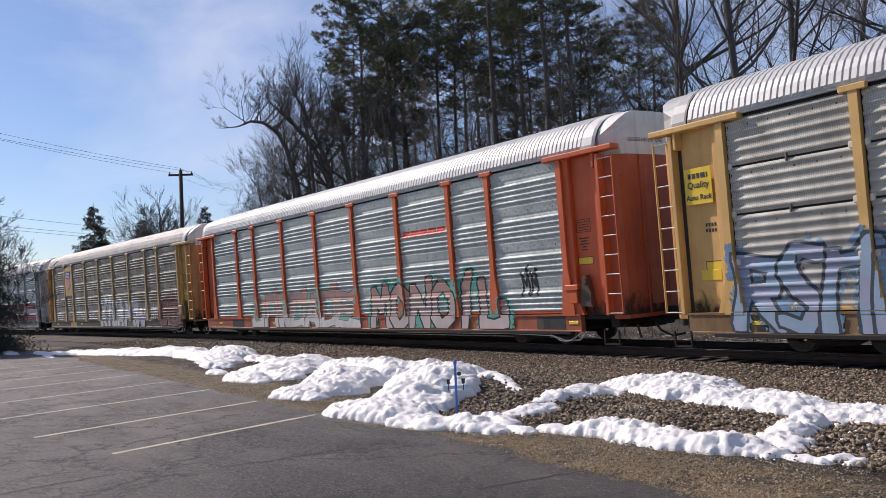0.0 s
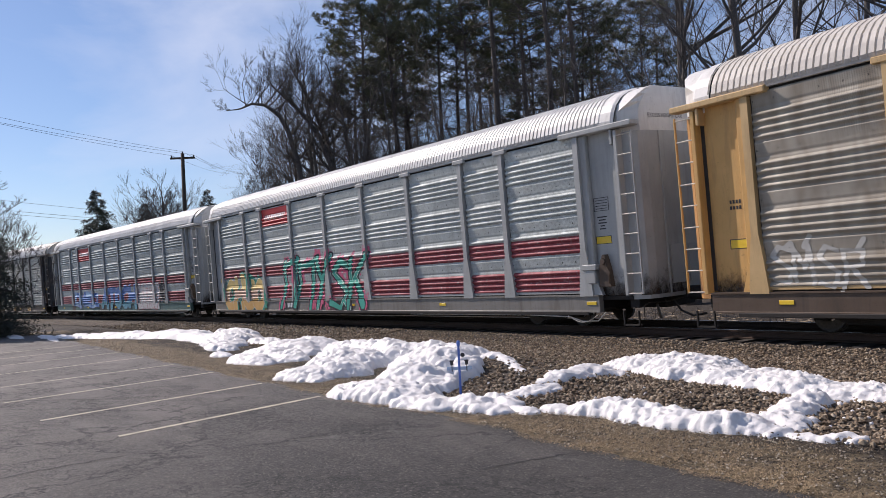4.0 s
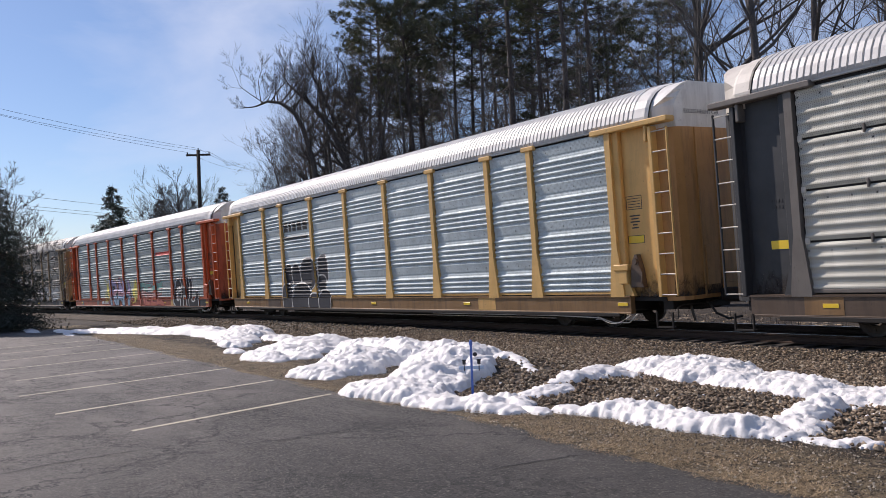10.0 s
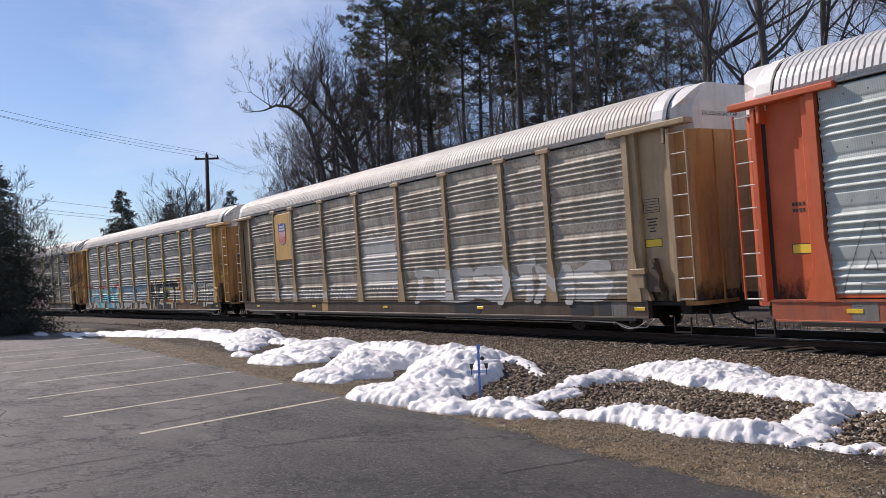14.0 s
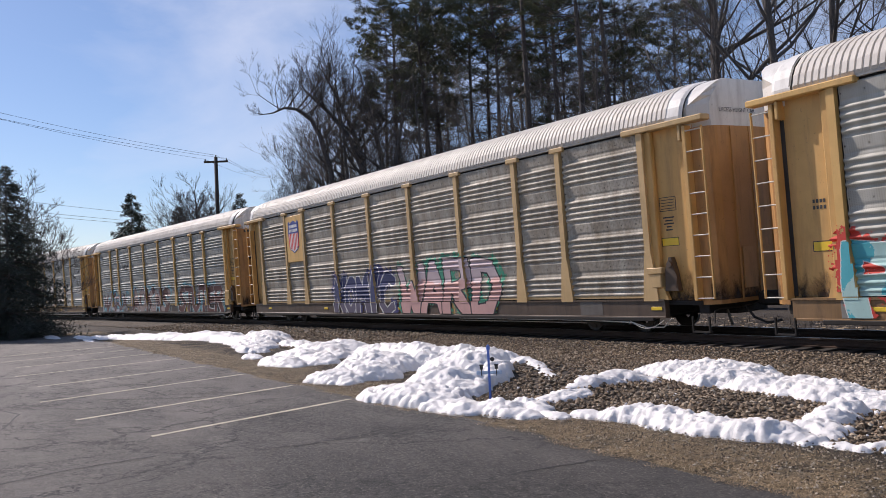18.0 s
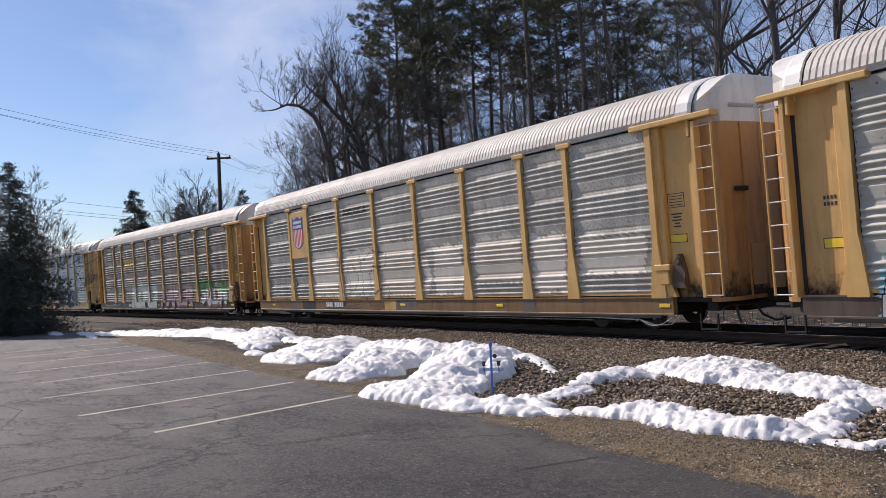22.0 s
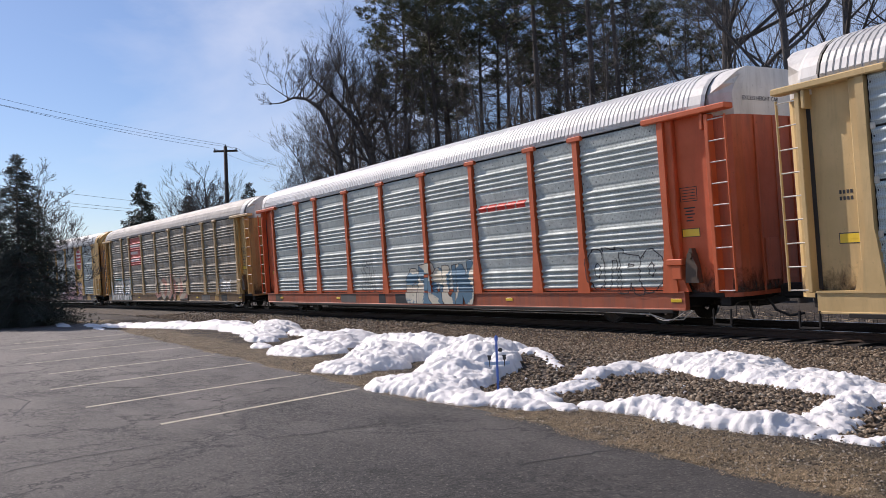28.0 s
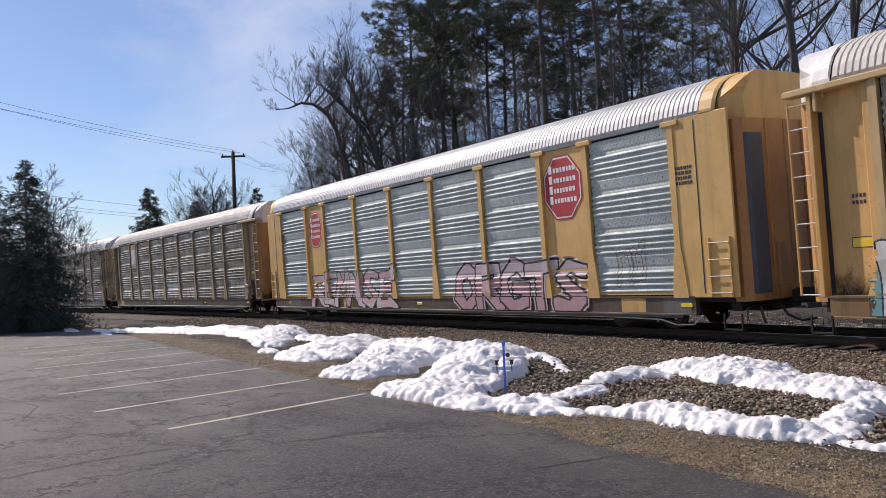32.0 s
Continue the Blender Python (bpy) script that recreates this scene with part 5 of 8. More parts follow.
def strokes(text, w, h, seed):
    """For each letter its polylines in a w x h box; for '#' the kinked bars of lettering that nobody can read."""
    r = random.Random(seed)
    n = len(text)
    step = w / n
    out = []
    for k, ch in enumerate(text):
        if ch in GLYPHS:
            lines = [list(ln) for ln in GLYPHS[ch]]
        else:
            # two broad legs, bars across them, and a kick or an arrow out of the side
            a, b = r.uniform(0.0, 0.15), r.uniform(0.7, 0.95)
            foot, head = r.uniform(-0.05, 0.06), r.uniform(0.9, 1.05)
            kind = r.randrange(6)
            lines = [[(a - 0.06, foot), (a + r.uniform(-0.05, 0.12), 0.5), (a + 0.02, head)]]
            if kind == 0:
                lines += [[(a, 0.95), (b, 0.9), (b - 0.08, 0.55), (a + 0.1, 0.5)], [(0.4, 0.5), (b + 0.08, foot)]]
            elif kind == 1:
                lines += [[(b, -0.05), (b - 0.05, 1.02)], [(a, 0.9), (b, 0.98)]]
            elif kind == 2:
                lines += [[(a, 1), (b + 0.05, 0.95)], [(a, 0.05), (b, 0.0)], [(a, 0.52), (b - 0.15, 0.55)]]
            elif kind == 3:
                lines += [[(a, 0.95), (0.5, 0.4), (b, 1.0), (b + 0.02, 0.0)]]
            elif kind == 4:
                lines += [[(a, 0.05), (b - 0.05, 0.1), (b, 0.85), (a, 0.98)]]
            else:
                lines = [[(b, 0.9), (0.45, 1.0), (a, 0.75), (b, 0.35), (b - 0.2, 0.0), (a, 0.08)]]
            if r.random() < 0.4:
                lines.append([(b - 0.1, r.uniform(0.05, 0.2)), (b + 0.28, r.uniform(-0.12, 0.1))])
            if r.random() < 0.35:
                lines.append([(b - 0.2, 0.95), (b + 0.12, r.uniform(1.1, 1.3))])
        tilt, lift, tall = r.uniform(-0.07, 0.07), r.uniform(-0.03, 0.04), r.uniform(0.93, 1.07)
        out.append([[((k - 0.02 + 1.02 * (x + tilt * (y - 0.5))) * step, (y * tall + lift) * h) for x, y in ln] for ln in lines])
    return out


def graffiti(car, x0, z0, w, h, text, fill, line, halo=None, second=None, style="grouped", seed=1, thick=0.22, label="", rim=0.032, lean=0.0, shine=True, tiers=None, edge=None, shade=None, top=None):
    """Spray-painted lettering: letters lapping over one another, each with its outline, inner lines and, where given, a halo behind, a second fill,
    tiers of colour from the foot upward, a bright outer edge, a dropped shade and a cap of another colour."""
    cx, cz = 0.01, 0.01
    pad = 0.45
    if fill is not None and h > 1.1:
        h, thick = h * 0.80, thick * 0.78
    if line is BLACK:
        rim *= 1.35
    cols, rows = int((w + 2 * pad) / cx), int((h + 2 * pad) / cz)
    X, Z = np.meshgrid(np.arange(cols) * cx - pad, np.arange(rows) * cz - pad)
    Xs = X - lean * Z + 0.03 * np.sin(Z * 4 + seed)
    Zs = Z + 0.04 * np.sin(X * 2.3 + seed)
    rnd = random.Random(seed * 7 + 1)
    shapes = []
    for letter in strokes(text, w, h, seed):
        best = np.full(X.shape, 9.0)
        for ln in letter:
            xs, zs = [p[0] for p in ln], [p[1] for p in ln]
            c0, c1 = max(0, int((min(xs) + pad - 0.9 - abs(lean) * 2) / cx)), min(cols, int((max(xs) + pad + 0.9 + abs(lean) * 2) / cx))
            U, W = Xs[:, c0:c1], Zs[:, c0:c1]
            for (ax, az), (bx, bz) in zip(ln[:-1], ln[1:]):
                dx, dz = bx - ax, bz - az
                t = np.clip(((U - ax) * dx + (W - az) * dz) / (dx * dx + dz * dz + 1e-6), 0, 1)
                ex, ez = np.abs(U - ax - t * dx), np.abs(W - az - t * dz)
                best[:, c0:c1] = np.minimum(best[:, c0:c1], np.maximum(ex + ez * 0.22, ez * 1.12 + ex * 0.12))
        shapes.append(best)
    r = thick * 0.42 * (1 + 0.22 * np.sin(X * 2.3 + seed) * np.sin(Z * 3.1 + 2 * seed))
    mats = [line, WHITE]

    def index_of(m):
        if m not in mats:
            mats.append(m)
        return mats.index(m)
    grid = np.full(X.shape, -1)
    union = np.minimum.reduce(shapes)
    if halo is not None:
        cloud = 0.10 + 0.16 * np.sin(X * 1.7 + seed) * np.sin(Z * 2.9 + 1) + 0.06 * np.sin(X * 7 + Z * 5) + 0.04 * np.sin(X * 19 - Z * 13)
        mist = lumps(X, Z, 0.05, seed, 2)
        grid[union < r + cloud + 0.30 * (mist - 0.5)] = index_of(halo)
    if shade is not None:
        for d in range(1, 11):
            moved = np.full(X.shape, 9.0)
            moved[:-d, d:] = union[d:, :-d]
            grid[moved < r] = index_of(shade)
    if edge is not None:
        grid[union < r + rim + 0.05] = index_of(edge)
    for best in shapes:
        grid[best < r + rim] = 0
        if fill is None:
            if thick < 0.1:
                continue
            grid[best < r] = -1
            continue
        body = best < r
        a, ph = rnd.uniform(0, 3.14), rnd.uniform(0, 6.28)
        shard = np.sin((X * math.cos(a) + Z * math.sin(a)) * 4.5 + ph + 1.2 * np.sin(Z * 4 + ph))
        grid[body] = index_of(fill)
        if tiers:
            level = np.clip((Z / h + 0.06 * np.sin(X * 3 + seed) + 0.10 * (lumps(X, Z, 0.06, seed + 5, 2) - 0.5)) * len(tiers), 0, len(tiers) - 0.01).astype(int)
            for j, m in enumerate(tiers):
                grid[body & (level == j)] = index_of(m)
        elif second is not None:
            grid[body & (shard + 0.7 * (lumps(X, Z, 0.05, seed + 6, 2) - 0.5) > 0.0)] = index_of(second)
        if top is not None:
            grid[body & (Z > h * (0.62 + 0.10 * np.sin(X * 2 + seed)))] = index_of(top)
        if thick >= 0.2:
            if shine:
                grid[(np.abs(best - r * 0.72) < 0.011) & (shard < -0.55)] = 1
    grid[(Z > P_TOP - z0) | (z0 + Z < 0.46)] = -1
    me = paint_mesh("graffiti", x0 - pad, z0 - pad, cx, cz, grid, mats, style)
    under("graffiti", me, car, label or "spray-painted lettering on the side")


def blob_piece(car, x0, z0, blobs, fill, line, label, style="grouped", rim=0.045):
    """Rounded bubble letters, one lump in front of the next: x, z, half width, half height."""
    c = 0.01
    cols, rows = int(5.6 / c), int(2.4 / c)
    X, Z = np.meshgrid(np.arange(cols) * c - 0.3, np.arange(rows) * c - 0.3)
    grid = np.full(X.shape, -1)
    for bx, bz, rx, rz in blobs:
        d = (np.abs((X - bx) / rx) ** 2.6 + np.abs((Z - bz) / rz) ** 2.6) ** (1 / 2.6)
        e = (np.abs((X - bx) / (rx + rim)) ** 2.6 + np.abs((Z - bz) / (rz + rim)) ** 2.6) ** (1 / 2.6)
        grid[e < 1] = 1
        grid[d < 1] = 0
    grid[z0 + Z < 0.46] = -1
    under("graffiti", paint_mesh("graffiti", x0 - 0.3, z0 - 0.3, c, c, grid, [fill, line], style), car, label)


def patch(car, x0, x1, z0, z1, mat, name, label, style="grouped", ragged=0.0, seed=1):
    """A plain painted field on the side."""
    cx, cz = 0.02, 0.02
    cols, rows = max(1, int((x1 - x0) / cx)), max(1, int((z1 - z0) / cz))
    grid = np.zeros((rows, cols), int)
    if ragged:
        X, Z = np.meshgrid(np.arange(cols) * cx, np.arange(rows) * cz)
        e = ragged * (0.5 + 0.5 * np.sin(X * 7 + seed) * np.sin(Z * 6 + 2 * seed) + 0.3 * np.sin(X * 23 + Z * 31))
        grid[(X < e) | (X > (x1 - x0) - e) | (Z > (z1 - z0) - e) | (Z < e * 0.7)] = -1
    return under(name, paint_mesh(name, x0, z0, cx, cz, grid, [mat], style), car, label)


def painted_words(car, body, x, z, size, mat, label, style="grouped"):
    """Lettering sprayed on the folded side."""
    v, f = words(body, size, 0.012)
    cx, cz = 0.01, 0.01
    xs, zs = [p[0] for p in v], [p[2] for p in v]
    x0, z0 = min(xs), min(zs)
    cols, rows = int((max(xs) - x0) / cx) + 1, int((max(zs) - z0) / cz) + 1
    X, Z = np.meshgrid(x0 + (np.arange(cols) + 0.5) * cx, z0 + (np.arange(rows) + 0.5) * cz)
    grid = np.full((rows, cols), -1)
    for face in f:
        for k in range(1, len(face) - 1):
            (ax, _, az), (bx, _, bz), (qx, _, qz) = v[face[0]], v[face[k]], v[face[k + 1]]
            s = [(X - ax) * (bz - az) - (Z - az) * (bx - ax), (X - bx) * (qz - bz) - (Z - bz) * (qx - bx), (X - qx) * (az - qz) - (Z - qz) * (ax - qx)]
            grid[((s[0] >= 0) & (s[1] >= 0) & (s[2] >= 0)) | ((s[0] <= 0) & (s[1] <= 0) & (s[2] <= 0))] = 0
    under("lettering", paint_mesh("lettering", x + x0, z + z0, cx, cz, grid, [M[mat]], style), car, label)


def bars(car, x0, x1, z0, z1, mat, rows, style, seed, label, name="lettering", flat=None):
    """Lettering drawn as plain bars, in rows."""
    r = random.Random(seed)
    b = Build()
    h = (z1 - z0) / rows
    for k in range(rows):
        x = x0
        while x < x1 - 0.02:
            w = min(r.uniform(0.35, 0.75) * h, x1 - x)
            if flat is not None:
                b.box(x, x + w, flat - 0.004, flat, z0 + (k + 0.15) * h, z0 + (k + 0.8) * h)
            else:
                lo, hi = z0 + (k + 0.15) * h, z0 + (k + 0.8) * h
                zc = np.concatenate([[lo], FOLD_Z[(FOLD_Z > lo + 0.002) & (FOLD_Z < hi - 0.002)], [hi]])
                n = len(zc)
                y = on_side(np.full(n, x + w / 2), zc, style) - 0.004
                v = [(x, y[j], zc[j]) for j in range(n)] + [(x + w, y[j], zc[j]) for j in range(n)]
                b.add(v, [(j, n + j, n + j + 1, j + 1) for j in range(n - 1)])
            x += w + 0.22 * h
    return under(name, b.mesh(name, mat), car, label)


def shield_sign(car, x, z, w):
    """A yellow plate with a shield: blue head with two white bars, red and white stripes below."""
    plate = under("sign_plate", shared("plate_y", lambda: Build().box(-0.82, 0.82, FACE + 0.02, SKIN, -1.25, 0.72, 0.012).mesh("sign_plate", M["yellow"])), car, "plain yellow sign plate", (x, 0, z))
    def make():
        b = Build()
        y0 = FACE + 0.012
        def sheet_of(pts, mat, lift):
            b.mat = mat
            b.prism([(px * w, pz * w) for px, pz in pts], y0 - lift, y0 + 0.012)
        rim = [(-0.52, 0.50), (-0.40, 0.54), (-0.28, 0.46), (0, 0.56), (0.28, 0.46), (0.40, 0.54), (0.52, 0.50), (0.53, 0.0), (0.50, -0.45), (0.36, -0.66), (0, -0.80), (-0.36, -0.66), (-0.50, -0.45), (-0.53, 0.0)]
        sheet_of(rim[::-1], 0, 0.0)
        sheet_of([(px * 0.94, pz * 0.95) for px, pz in rim][::-1], 2, 0.003)
        for k in range(7):
            px = -0.45 + 0.15 * k
            low = -0.70 + 0.55 * abs(px) ** 1.6
            sheet_of([(px - 0.038, 0.02), (px - 0.038, low), (px + 0.038, low), (px + 0.038, 0.02)][::-1], 1, 0.006)
        sheet_of([(-0.50, 0.02), (-0.49, 0.47), (-0.40, 0.50), (-0.28, 0.43), (0, 0.53), (0.28, 0.43), (0.40, 0.50), (0.49, 0.47), (0.50, 0.02)], 0, 0.007)
        r = random.Random(4)
        for row in (0.26, 0.08):
            px = -0.40
            while px < 0.36:
                ww = r.uniform(0.07, 0.11)
                sheet_of([(px, row + 0.12), (px + ww, row + 0.12), (px + ww, row), (px, row)], 2, 0.010)
                px += ww + 0.035
        return b.mesh("shield", M["blue"], M["signal_red"], M["letter_white"])
    under("shield", shared(("shield", w), make), plate, "blue shield with white bars over red stripes", (0, 0, -0.05))


def octagon_sign(car, x, z, r):
    """A red octagon with a white rim and bars."""
    def make():
        b = Build()
        def ring(s):
            return [(s * r * math.cos(math.radians(22.5 + 45 * k)), 1.12 * s * r * math.sin(math.radians(22.5 + 45 * k))) for k in range(8)]
        b.prism(ring(1.0)[::-1], -0.006, 0.0)
        b.mat = 1
        b.prism(ring(0.95)[::-1], -0.009, 0.0)
        b.mat = 0
        b.prism(ring(0.90)[::-1], -0.012, 0.0)
        b.mat = 1
        rr = random.Random(8)
        for k in range(4):
            zz = r * (0.5 - 0.33 * k)
            px = -0.62 * r
            b.box(px, px + 0.16 * r, -0.018, 0, zz - 0.02 * r, zz + 0.24 * r)
            px += 0.24 * r
            while px < 0.55 * r:
                ww = rr.uniform(0.08, 0.14) * r
                b.box(px, px + ww, -0.018, 0, zz, zz + 0.15 * r)
                px += ww + 0.05 * r
        return b.mesh("octagon_sign", M["red"], M["letter_white"])
    under("octagon_sign", shared(("oct", r), make), car, "red octagonal railway sign with white bars", (x, SKIN - 0.008, z))


def reporting_marks(car, x, mat, seed, back=None):
    """Small lettering on the sill, as bars."""
    if back:
        under("number_plate", shared(("npl", back), lambda: Build().box(-0.85, 0.85, FACE + 0.020, FACE + 0.03, 0.52, 0.75).mesh("number_plate", M[back])), car, "dark panel on the sill", (x, 0, 0))
    def make():
        b, r, px = Build(), random.Random(seed), -0.75
        for k in range(10):
            if k != 4:
                b.box(px, px + 0.10, FACE + 0.012, FACE + 0.02, 0.55, 0.73)
            px += 0.152
        return b.mesh("reporting_marks", M[mat])
    under("reporting_marks", shared(("marks", mat), make), car, "small reporting marks on the sill", (x, 0, 0))


def autorack(k, frame_mat, panel_mat, style="grouped", sill=None, cap="white", door=None, post=None, end=None, rungs="rung", label="", closed=False, roof="roof"):
    """One covered car carrier."""
    car = new("autorack_car")
    tagged(car, label, "rail car", "cars of the train")
    CARS.append((k, car))
    grimy = {"yellow": "yellow_sill", "tan": "brown_sill", "pale_ochre": "brown_sill", "orange": "orange_sill", "grey": "grey_sill", "cream": "tan"}
    sill, post, door, end = sill or grimy.get(frame_mat, frame_mat), post or frame_mat, door or {"yellow": "shaded_rust_ochre", "orange": "shaded_dirty_orange"}.get(frame_mat, frame_mat), end or frame_mat
    under("underframe", underframe_mesh(), car, "black steel underframe")
    under("side_sill", sill_mesh(sill), car)
    under("sill_flange", shared("flange", lambda: Build().box(-12.4, 11.9, FACE - 0.004, FACE + 0.16, 0.34, 0.425, 0.01).mesh("sill_flange", M["under"])), car, "black lower flange of the sill")
    under("base_strip", shared(("base", post or frame_mat), lambda: Build().box(-11.9, 11.9, SKIN - 0.034, SKIN + 0.02, 0.866, 0.935, 0.006).mesh("base_strip", M[post or frame_mat])), car, "painted strip along the panels' foot")
    r = random.Random(900 + k)
    hues = ["yellow", "ochre", "yellow_sill"] if k == 5 else ["brown_grey", "grey_sill", "black_paint", "brown_sill", "ochre"]
    for j in range(r.choice((4, 5, 6))):
        w, mat = r.choice((0.5, 0.8, 1.3)), r.choice(hues)
        spot_mesh = shared(("sillpatch", w, mat), lambda: Build().box(-w / 2, w / 2, FACE + 0.025, FACE + 0.029, 0.46, 0.79).mesh("paint_patch", M[mat]))
        under("paint_patch", spot_mesh, car, "worn paint patch on the sill", (r.uniform(-12, 12), 0, 0))
    under("far_side_wall", far_side_mesh(panel_mat), car)
    under("roof", roof_mesh(roof), car, "pale ribbed galvanised roof")
    for s in (-1, 1):
        c = under("roof_end", cap_mesh(cap), car)
        if s < 0:
            c.matrix_basis = pose(0, 0, 0, 0, 0, 180)
        top = under("door_top", door_top_mesh(cap), car, "pale upper part of the end doors")
        jt = under("roof_joint", joint_mesh(), car, "dark gap across the roof") if s < 0 else None
        nt_ = k == 11 and under("door_notch", shared("notch", lambda: Build().box(13.69, 13.725, -1.15, -0.25, 4.40, 4.50).mesh("door_notch", M["ink"])), car, "dark slot over the end door")
        if s < 0:
            for o in (jt, nt_, top):
                if o:
                    o.matrix_basis = pose(0, 0, 0, 0, 0, 180)
        leaf = under("end_door", end_door_mesh(door, s), car, "tall folding end door")
        seam = shared(("dseam", door), lambda: Build().box(-0.02, 0.02, -0.02, 0.02, 0.75, 4.55, 0.004).mesh("door_seam", M[door]))
        stiff = shared(("dstiff", door), lambda: Build().box(-0.015, 0.02, -0.22, 0.22, 1.0, 1.9, 0.006).mesh("stiffener", M[door]))
        for y in (-0.62, 0.0, 0.62):
            under("door_seam", seam, leaf, at=(13.69 * s, y, 0))
        for y in (-0.32, 0.32):
            under("stiffener", stiff, leaf, at=(13.685 * s, y, 0))
        if s > 0 and k in (9, 11, 12):
            under("door_handle", shared("dhandle", lambda: Build().box(13.70, 13.76, -1.0, -0.55, 3.05, 3.15, 0.02).mesh("door_handle", M["hose"])), leaf, "black door latch handle")
        if not closed:
            under("end_sheet", end_bay_mesh(end, s), car)
            under("hood_bar", hood_mesh(post, s), car)
            # black strip laid on the sheet to paint the shaded gap
            slot = shared(("slot", s), lambda: Build().box(min(13.03 * s, 13.2 * s), max(13.03 * s, 13.2 * s), -1.352, -1.344, 0.86, 4.58).mesh("door_slot", M["ink"]))
            under("door_slot", slot, car, "black strip painted as the shaded gap beside the end door")
            ladder_parts(car, s * (HALF - 0.17), end, rungs, s)
            if s > 0:
                brake_rigging(car, post)
            grime_and_shade(car, s)
            stencils(car, s, k)
        truck(car, s * 10.05)
        cp = shared("coupler", lambda: Build().box(13.2, 13.75, -0.12, 0.12, 0.62, 0.86, 0.02).box(13.7, 14.30, -0.15, 0.15, 0.58, 0.90, 0.05).mesh("coupler", M["under"]))
        co = under("coupler", cp, car)
        beam = under("end_beam", shared("beam", lambda: Build().box(13.02, 13.30, -1.30, 1.30, 0.50, 0.785, 0.015).box(13.30, 13.52, -0.42, 0.42, 0.46, 0.80, 0.02).mesh("end_beam", M["under"])), car, "black steel beam across the end")
        lever = under("uncoupling_lever", shared("lever", lambda: Build().tube([(13.45, -1.34, 0.30), (13.45, -1.32, 0.55), (13.48, -1.20, 0.60), (13.50, -0.45, 0.58), (13.66, -0.10, 0.66)], 0.016, 6).tube([(13.34, -0.75, 0.55), (13.40, -0.75, 0.32), (13.42, -0.72, 0.20)], 0.030, 6).mesh("uncoupling_lever", M["wheel_steel"])), car, "bent steel uncoupling lever and a hanging pipe end")
        hose = shared("hose", lambda: Build().tube([(13.5, -0.35, 0.62), (13.75, -0.4, 0.35), (14.0, -0.3, 0.22), (14.22, -0.1, 0.26)], 0.028, 6).mesh("air_hose", M["hose"]))
        ho = under("air_hose", hose, car)
        st = shared("step", lambda: Build().box(13.0, 13.03, FACE, FACE + 0.04, 0.12, 0.46).box(13.45, 13.48, FACE, FACE + 0.04, 0.12, 0.46).box(13.0, 13.48, FACE, FACE + 0.10, 0.11, 0.14).mesh("step", M["under"]))
        sp = under("sill_step", st, car, "steel stirrup step", (0, 0, 0))
        if s < 0:
            co.matrix_basis = ho.matrix_basis = beam.matrix_basis = lever.matrix_basis = pose(0, 0, 0, 0, 0, 180)
            sp.location.x = -26.48
        if cap == "white" and not closed:
            lettering(car, "EXCESS HEIGHT CAR", s * 13.70, 4.90, -0.35 * s, 0.13, "ink", "small black words", 90 if s > 0 else -90)
    pm, pc = post_mesh(post), post_cap_mesh(post)
    for x in POSTS:
        p = under("post", pm, car, at=(x, 0, 0))
        under("post_cap", pc, p)
    edges = list(POSTS)
    for a, b in zip(edges[:-1], edges[1:]):
        if closed and abs(abs(a + b) / 2 - 8.07) < 0.1:
            continue
        if style == "even":
            q = (P_TOP - P_LOW) / 4
            for j in range(4):
                under("panel", panel_mesh(b - a - 0.25, style, panel_mat, P_LOW + q * j + 0.02, P_LOW + q * (j + 1) - 0.02), car, at=((a + b) / 2, SKIN, 0))
                if j:
                    clip = shared("clip", lambda: Build().box(-0.022, 0.022, SKIN - 0.045, SKIN + 0.02, -0.07, 0.09, 0.008).mesh("seam_clip", M["brown_grey"]))
                    under("seam_clip", clip, car, "dark clip over the panel seam", ((a + b) / 2, 0, P_LOW + q * j))
                    tab = shared("tab", lambda: Build().box(-0.05, 0.05, SKIN - 0.035, SKIN + 0.02, -0.06, 0.08, 0.02).mesh("end_tab", M["white" if panel_mat == "silver_blue" else "rung"]))
                    for e in (a + 0.15, b - 0.15):
                        under("end_tab", tab, car, "pale tab at the panel seam's end", (e, 0, P_LOW + q * j))
        else:
            under("panel", panel_mesh(b - a - 0.25, style, panel_mat), car, at=((a + b) / 2, SKIN, 0))
    # near-black sheet behind the panels, standing in for the unlit inside
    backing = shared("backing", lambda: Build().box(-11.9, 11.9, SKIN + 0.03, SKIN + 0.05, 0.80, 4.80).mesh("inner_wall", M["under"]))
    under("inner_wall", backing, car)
    eave = shared(("eave", roof), lambda: Build().box(-13.1, 13.1, -1.51, -1.40, 4.75, 4.81, 0.008).mesh("eave_strip", M[roof]))
    under("eave_strip", eave, car)
    rod = shared("rod", lambda: Build().tube([(4.0, FACE + 0.02, 0.34), (9.6, FACE + 0.02, 0.34), (11.2, FACE + 0.04, 0.30), (11.6, FACE + 0.1, 0.18), (12.1, FACE + 0.1, 0.2), (12.4, FACE + 0.06, 0.4)], 0.016, 6).mesh("brake_rod", M["rung"]))
    under("brake_rod", rod, car, "thin pale brake rod")
    ref = shared("ref", lambda: Build().box(-0.16, 0.16, FACE + 0.016, FACE + 0.03, 0.59, 0.67, 0.004).mesh("reflector", M["reflector"]))
    for x in (-11.3, -5.4, 0.3, 5.8, 12.0):
        under("reflector", ref, car, "yellow reflective strip", (x, 0, 0))
    return car


# ---- colours of the spray paint ----
def P_(name, r, g, b):
    return spray(name, (r, g, b))


